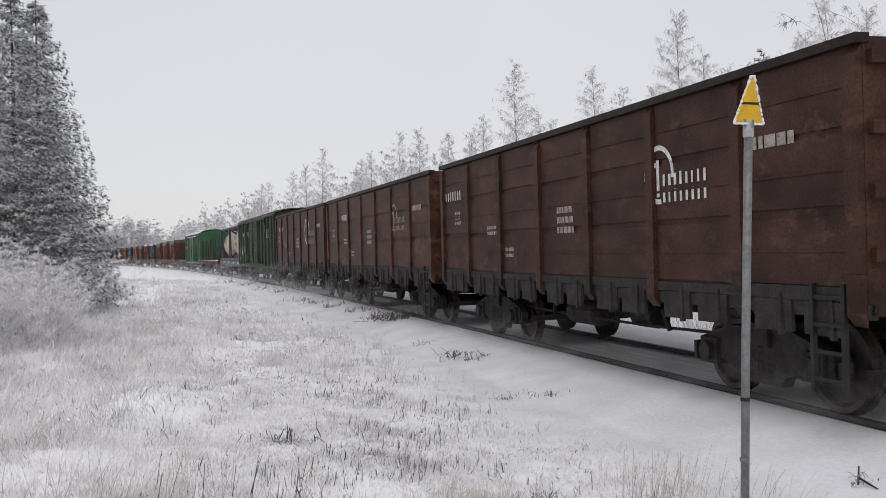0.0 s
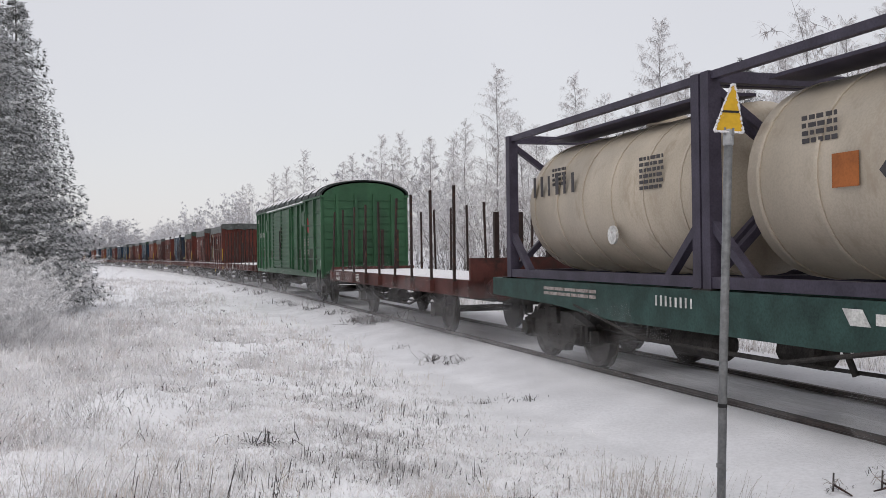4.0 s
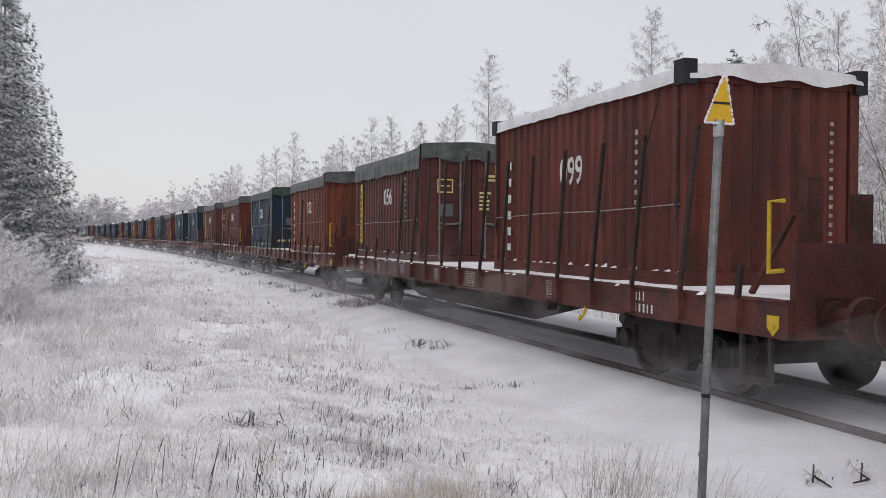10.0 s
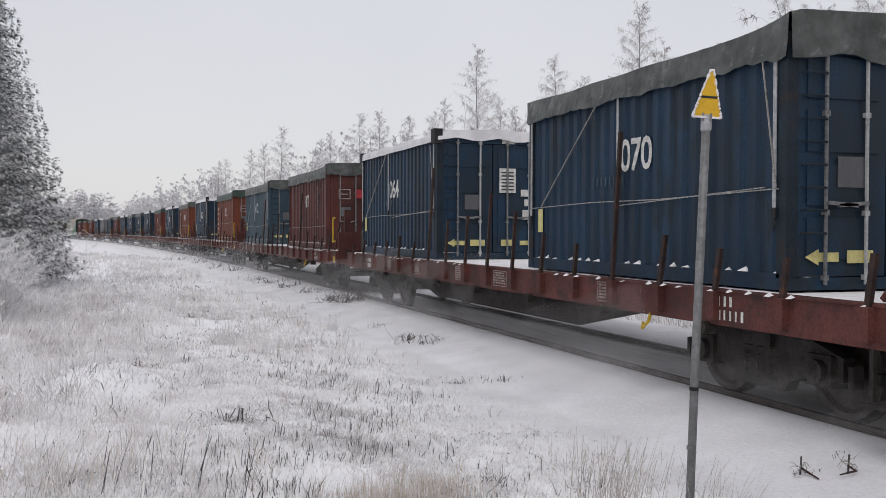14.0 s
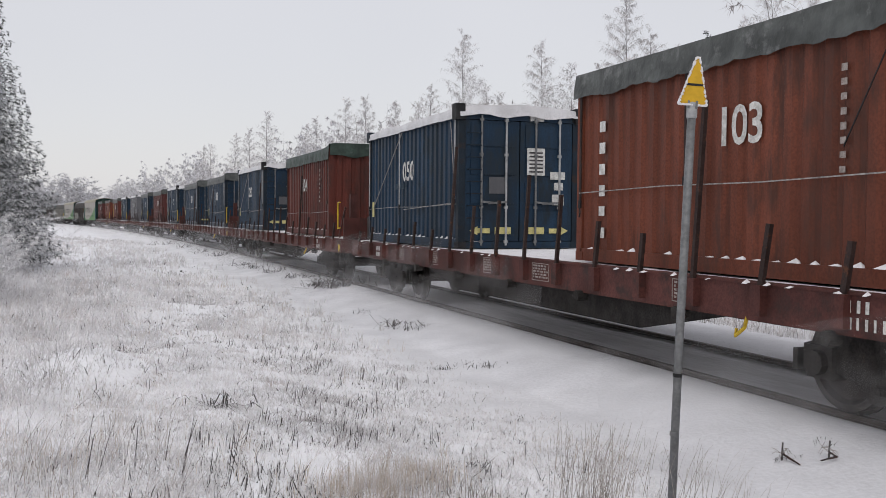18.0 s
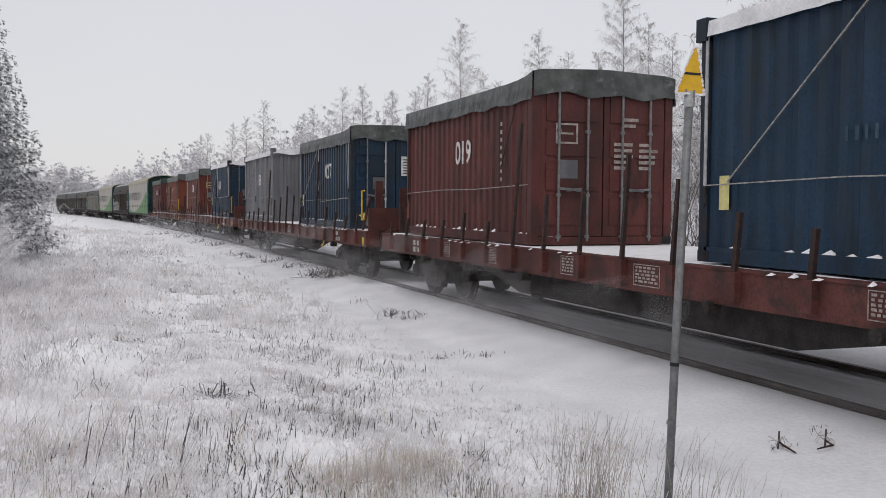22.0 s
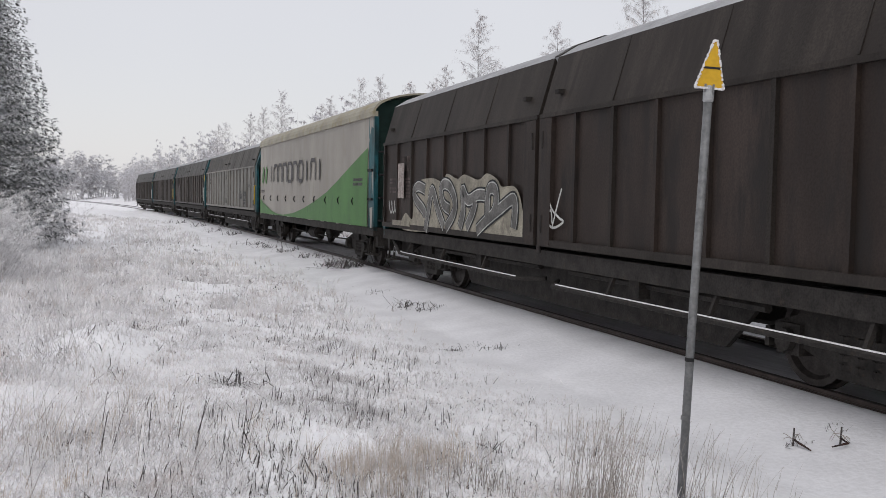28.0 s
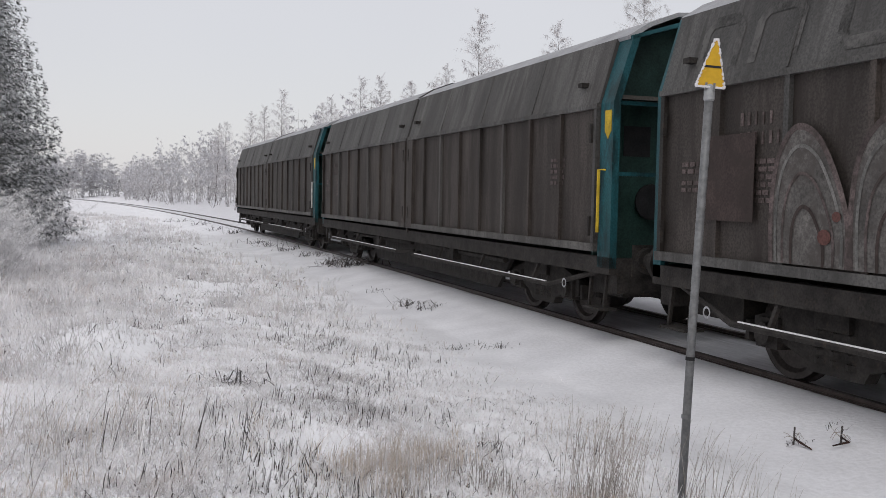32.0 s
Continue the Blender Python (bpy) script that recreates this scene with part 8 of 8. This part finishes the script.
#            starts of both containers, flat kind, then for both containers: paint, cover, end, number, extras
LOADS = (
    (127.29, 137.87, 0, (BOX_RED, TARP_GREY, "plain", "115", {"drop": 0.42, "top": 0.02, "stripes": 1, "ny": 0.09}), (BOX_RED, TARP_GREY, "doors", "087", {"drop": 0.42, "top": 0.02, "bars": 1, "ny": -0.19})),
    (147.95, 158.36, 0, (BOX_RED, TARP_GREEN, "plain", "116", {"drop": 0.42, "top": 0.02, "stripes": 1, "vmark": 1, "ny": -0.02}), (BOX_BLUE, TARP_SNOW, "doors", "057", {"ny": -0.16})),
    (168.67, 179.14, 0, (BOX_RED, TARP_SNOW, "plain", "099", {"bars": 1, "vmark": 1, "code": 1, "ny": 0.04}), (BOX_DARK, TARP_GREY, "doors", "056", {"drop": 0.42, "top": 0.02, "yellow": 1, "ny": -0.24})),
    (189.48, 200.01, 1, (BOX_ORANGE, TARP_GREY, "plain", "102", {"bars": 1, "code": 1, "ny": -0.38}), (BOX_BLUE, TARP_GREEN, "doors", "026", {"ny": 0.08})),
    (210.33, 220.83, 1, (BOX_RED, TARP_GREY, "plain", "098", {"vmark": 1, "ny": -0.15}), (BOX_DARK, TARP_GREY, "doors", "049", {"yellow": 1, "ny": 0.01})),
    (231.21, 241.71, 1, (BOX_BLUE, TARP_GREY, "doors", "070", {"drop": 0.22, "top": 0.13, "ny": -0.16}), (BOX_BLUE, TARP_SNOW, "doors", "064", {"ny": 0.14})),
    (252.03, 262.52, 1, (BOX_DARK, TARP_GREY, "doors", "107", {"placards": 1}), (BOX_SLATE, TARP_GREY, "doors", "012", {})),
    (272.84, 283.34, 1, (BOX_ORANGE, TARP_GREEN, "doors", "152", {"bars": 1, "ny": -0.24}), (BOX_BLUE, TARP_SNOW, "doors", "023", {"ny": -0.24})),
    (293.57, 304.11, 1, (BOX_ORANGE, TARP_GREY, "plain", "103", {"bars": 1, "code": 1, "ny": -0.42}), (BOX_BLUE, TARP_SNOW, "doors", "050", {"ny": 0.02})),
    (314.18, 324.66, 1, (BOX_RED, TARP_GREEN, "plain", "104", {"vmark": 1, "code": 1, "ny": 0.31}), (BOX_BLUE, TARP_SNOW, "doors", "060", {"ny": 0.07})),
    (334.78, 345.24, 1, (BOX_BLUE, TARP_GREY, "doors", "063", {"ny": -0.14}), (BOX_BLUE, TARP_GREY, "doors", "124", {"ny": -0.17})),
    (355.38, 365.59, 1, (BOX_BLUE, TARP_SNOW, "doors", "122", {"ny": -0.27}), (BOX_DARK, TARP_GREY, "doors", "019", {"ny": -0.12})),
    (376.22, 386.78, 1, (BOX_BLUE, TARP_GREY, "doors", "027", {"ny": -0.53}), (BOX_GREY, TARP_SNOW, "plain", "153", {"ny": -0.1})),
    (397.14, 407.70, 1, (BOX_BLUE, TARP_SNOW, "doors", "028", {"ny": 0.2}), (BOX_RED, TARP_GREY, "doors", "039", {"drop": 0.42, "top": 0.02, "yellow": 1, "ny": -0.15})),
    (417.90, 428.39, 1, (BOX_ORANGE, TARP_GREY, "plain", "117", {"bars": 1, "ny": 0.23}), (BOX_DARK, TARP_GREEN, "doors", "081", {"placards": 1})),
)
used = set()
for k, (u, u2, kind, lead, trail) in enumerate(LOADS):
    mid = u - 2.0 + 9.72
    if kind in used:
        flat = copy_thing(FLATS[kind], on_track(mid))
    else:
        flat, _ = FLATS[kind], used.add(kind)
        flat.matrix_basis = on_track(mid)
    MOVING.append((flat, mid))
    container(u, *lead, 400 + 2 * k)
    container(u2, *trail, 401 + 2 * k)

curtain_van(436.79, 454.07, 11)
van, vh, vx = sliding_van(455.09, 472.34, False, "pale outlined graffiti", 3)
SPRAY_LETTERS = (
    ((5.30, 1.93), (5.75, 2.00), (6.02, 1.90), (5.89, 1.73), (5.35, 1.51), (5.30, 1.37)),
    ((5.24, 1.11), (5.07, 1.49), (4.85, 1.92), (4.47, 1.54), (4.11, 1.23)),
    ((4.01, 1.20), (3.57, 1.50), (3.53, 1.74), (3.81, 1.98), (4.16, 2.03), (4.31, 1.90), (4.16, 1.66), (3.81, 1.56)),
    ((3.25, 1.24), (3.07, 1.55), (3.12, 1.92), (2.85, 1.74), (2.39, 1.83), (2.04, 1.83)),
    ((2.90, 1.26), (2.60, 1.53), (2.47, 1.73)),
    ((1.92, 1.46), (1.88, 1.90), (1.59, 1.92), (1.54, 1.69), (1.70, 1.49)),
    ((2.39, 1.22), (1.92, 1.42), (1.34, 1.62), (0.86, 1.77), (0.76, 1.63), (0.80, 1.32)),
)
SPRAY_FRINGE = ((6.66, 1.44), (6.14, 1.34), (6.08, 1.96), (5.65, 2.12), (4.85, 2.15), (4.26, 2.08), (4.01, 2.22), (3.43, 2.12), (3.07, 2.19), (2.39, 2.09), (2.00, 2.19), (1.55, 2.09), (1.34, 1.97), (0.86, 1.97), (0.61, 1.81), (0.42, 1.44), (0.27, 1.22), (0.36, 1.15), (1.62, 1.17), (3.72, 1.14), (6.80, 1.08))
SPRAY_TAG = (
    ((-0.19, 1.99), (-0.30, 1.98), (-0.49, 1.67), (-0.75, 1.53), (-0.89, 1.47), (-0.57, 1.38), (-0.35, 1.48), (-0.27, 1.58)),
    ((-0.82, 1.93), (-0.70, 1.71), (-0.54, 1.38)),
    ((-0.30, 1.53), (-0.49, 1.62), (-0.54, 1.44)),
)
part("graffiti_fringe", Shape().add([(vx - 0.052, y, z) for y, z in rounded(SPRAY_FRINGE, True)], [tuple(range(len(SPRAY_FRINGE) * 6))]), GRAF_CREAM, van, "pale sprayed fringe")
for k, line in enumerate(SPRAY_LETTERS):
    for nm, t, dx, m in (("graffiti_edge", 0.27, 0.0, GRAF_DARK), ("graffiti_outline", 0.205, 0.003, GRAF_PALE), ("graffiti_letter", 0.165, 0.006, GRAF_GREY)):
        s = Shape()
        ribbon(s, vx - 0.056 - dx - 0.001 * k, rounded(line), t)
        part(nm, s, m, van)
for k, line in enumerate(SPRAY_TAG):
    s = Shape()
    ribbon(s, vx - 0.056, rounded(line), 0.035)
    part("painted_tag", s, GRAF_PALE, van)
loop_tag(van, vx - 0.052, 7.4, 7.9, 1.35, 1.75, GRAF_PALE, 7, turns=2.4)
part("pale_sheet", Shape().box(vx - 0.056, vx - 0.052, 6.8, 7.25, 1.75, 2.5), DULL, van, "faded paper sheet")
part("cream_patch", Shape().box(vx - 0.066, vx - 0.062, 6.3, 7.6, 1.16, 1.27), GRAF_CREAM, van)
curtain_van(473.22, 490.52, 12)
van, vh, vx = sliding_van(491.55, 508.87, True, "small black scribbles", 4)


def scrawl(parent, x, y, z, wd, tall, count, seed, t=0.05):
    """A row of sprayed loops and hooks, each a stroke of its own."""
    rng = random.Random(seed)
    for k in range(count):
        yc, a0, span = y - wd * (k + 0.5) / count, rng.uniform(0, 6.28), rng.uniform(3.6, 6.6)
        rx, rz = wd / count * 0.42, tall * 0.45
        s = Shape()
        ribbon(s, x, [(yc - rx * math.cos(a0 + span * i / 14), z + tall / 2 + rz * math.sin(a0 + span * i / 14) * (1 - 0.3 * i / 14)) for i in range(15)], t)
        part("sprayed_stroke", s, GRAF_DARK, parent)
        if rng.random() < 0.6:
            s = Shape()
            d = rng.uniform(-0.5, 0.5)
            ribbon(s, x - 0.002, [(yc + rx * d, z + tall * 0.95), (yc - rx * 0.2, z + tall * 0.5), (yc - rx * d, z)], t * 0.9)
            part("sprayed_stroke", s, GRAF_DARK, parent)


for row in ((-4.32, 1.55, 0.8, 0.27, 4, 3), (-4.55, 1.84, 0.14, 0.09, 1, 5), (-5.30, 1.68, 0.92, 0.24, 4, 6), (-5.42, 1.46, 0.72, 0.18, 4, 7), (-5.62, 1.32, 0.42, 0.09, 3, 8)):
    scrawl(van, vx - 0.054, *row)
letter_bars(van, vx - 0.002, -6.60, 2.10, 0.12, 7, GRAF_DARK, 77, bold=0.2, name="number_bar")
part("data_plate", Shape().box(vx - 0.012, vx - 0.002, -8.24, -7.90, 2.08, 2.20), BLACK, van, "small black data plate")
part("plate_line", Shape().box(vx - 0.016, vx - 0.0125, -8.20, -8.02, 2.125, 2.145), WHITE, van)
ring_mark(van, vx - 0.014, -7.96, 2.14, 0.04, 0.015, WHITE, ())
van, vh, vx = sliding_van(509.95, 527.26, False, "faint chalky arches sprayed on it", 5)
part("faded_panel", Shape().box(vx - 0.0545, vx - 0.0525, 6.80, 7.62, 1.58, 2.44), GRAF_FAINT, van, "faded painted-over panel")
for k, (y0, y1) in enumerate(((6.52, 5.52), (5.50, 4.45))):
    def ear(s0, y0=y0, y1=y1):
        return [(y0 + (y1 - y0) * f, 1.22 + (g - 1.22) * s0) for f, g in ((0.02, 1.22), (0.0, 1.75), (0.08, 2.20), (0.30, 2.45), (0.58, 2.36), (0.82, 2.02), (0.98, 1.62), (1.0, 1.22))]
    fill = rounded(ear(1.0))
    part("graffiti_fill", Shape().add([(vx - 0.058 - 0.001 * k, y, z) for y, z in fill], [tuple(range(len(fill)))]), GRAF_HAZE, van, "chalky sprayed fill")
    for j, (inset, t, m) in enumerate(((1.0, 0.06, GRAF_PINK), (0.86, 0.035, GRAF_PALE), (0.66, 0.03, GRAF_PINK), (0.42, 0.035, GRAF_FAINT))):
        mid_y = (y0 + y1) / 2
        s = Shape()
        ribbon(s, vx - 0.062 - 0.001 * j - 0.0005 * k, [(mid_y + (y - mid_y) * inset, z) for y, z in rounded(ear(inset))], t)
        part("graffiti_rim", s, m if j != 1 else GRAF_GREY, van, "chalky pale rim")
    for dy, dz, r in ((0.72, 1.48, 0.07), (0.86, 1.66, 0.045)):
        part("graffiti_spot", Shape().slab([(y0 + (y1 - y0) * dy + r * math.cos(a) * 1.2, dz + r * math.sin(a)) for a in np.linspace(0, 2 * math.pi, 11)[:-1]], vx - 0.0695, vx - 0.0675), GRAF_RED, van, "dull red sprayed spot")
for q, (a, b, c, d) in enumerate(((-2.0, -1.3, 1.4, 2.0), (-3.0, -2.3, 1.4, 2.05), (0.75, 1.2, 1.35, 1.6), (-5.0, -4.3, 1.45, 2.0), (-6.2, -5.3, 1.45, 2.05), (-7.7, -6.8, 1.5, 2.0))):
    loop_tag(van, vx - 0.056, a, b, c, d, GRAF_PINK, 20 + q, t=0.038, name="chalk_stroke", turns=1.6)
van, vh, vx = sliding_van(528.35, 545.68, False, "", 6)
sliding_van(546.76, 564.07, False, "", 7)


# powder snow whirled up beside the running gear, borne along with the train
def powder_sheet(seed, length, out, tall):
    """A long lumpy drift of airborne powder, sloping up from the bank to the wheels."""
    s, n, rows = Shape(), 26, 6
    for i in range(n + 1):
        y = -length / 2 + length * i / n
        for j in range(rows):
            f = j / (rows - 1)
            lift = tall * f ** 1.2 * (1 + 0.35 * noise.noise((y * 0.4, seed, 3.3)))
            s.v.append((-out - 1.25 * (1 - f) + 0.12 * noise.noise((y * 0.7, f * 2, seed)), y, 0.06 + lift + 0.04 * noise.noise((y * 1.3, f * 3, seed + 5.0))))
    s.f = [(i * rows + j, i * rows + j + 1, (i + 1) * rows + j + 1, (i + 1) * rows + j) for i in range(n) for j in range(rows - 1)]
    return s.mesh("powder_snow", POWDER_SNOW, smooth=True)


def powder_puff(seed, tall):
    """A ragged puff of powder that trails out sideways from the wheels."""
    s, n, rows = Shape(), 12, 7
    for i in range(n + 1):
        f = i / n
        x = -0.7 - 2.5 * f
        for j in range(rows):
            g = j / (rows - 1)
            s.v.append((x + 0.2 * noise.noise((f * 3, g * 2, seed)), 0.8 + 1.9 * f + 0.5 * noise.noise((f * 2, g * 3, seed + 4.0)), -0.22 + tall * (1 - 0.45 * f) * g + 0.12 * f))
    s.f = [(i * rows + j, i * rows + j + 1, (i + 1) * rows + j + 1, (i + 1) * rows + j) for i in range(n) for j in range(rows - 1)]
    return s.mesh("powder_snow", POWDER_PUFF, smooth=True)


VEILS = [powder_sheet(k, 17.0, 1.10 + 0.02 * k, 0.40 + 0.06 * (k % 3)) for k in range(4)]
PUFFS = [powder_puff(k, 1.4 + 0.16 * k) for k in range(4)]
for k in range(30):
    u = 6.0 + 430.0 * (k + 0.5) / 30 + 2.0 * math.sin(k * 2.3)
    veil = new("powder_snow", VEILS[k % 4])
    veil.matrix_basis = on_track(u)
    tagged(veil, "fine powder snow whirled up beside the wheels", "snow", kind="stuff")
    MOVING.append((veil, u))
for k in range(74):
    u = 24.0 + 410.0 * (k + 0.5) / 74 + 1.5 * math.sin(k * 1.7)
    puff = new("powder_snow", PUFFS[k % 4])
    puff.matrix_basis = on_track(u)
    tagged(puff, "puff of fine powder snow blown out beside the train", "snow", kind="stuff")
    MOVING.append((puff, u))


def motions():
    """Everything on the rails rolls along the track's line; wheels turn while they pass."""
    times = [0.0, 0.5] + [float(t) for t in range(1, 32)] + [31.5, 32.0]
    for thing, start in MOVING:
        walk(thing, [(t, on_track(start - gone(t))) for t in times])
        for w in thing.children_recursive:
            if not w.name.startswith("wheelset"):
                continue
            seen = [k / FPS for k in range(0, 32 * FPS + 1) if -6 < start - gone(k / FPS) < 42]
            if not seen:
                continue
            base = w.matrix_basis.copy()
            turn = [(t, base @ pose(0, 0, 0, math.degrees(gone(t) / 0.475) % 360)) for t in seen]
            first = [(0.0, turn[0][1])] if seen[0] > 0.01 else []
            last = [(32.0, turn[-1][1])] if seen[-1] < 31.99 else []
            walk(w, first + turn + last)


motions()
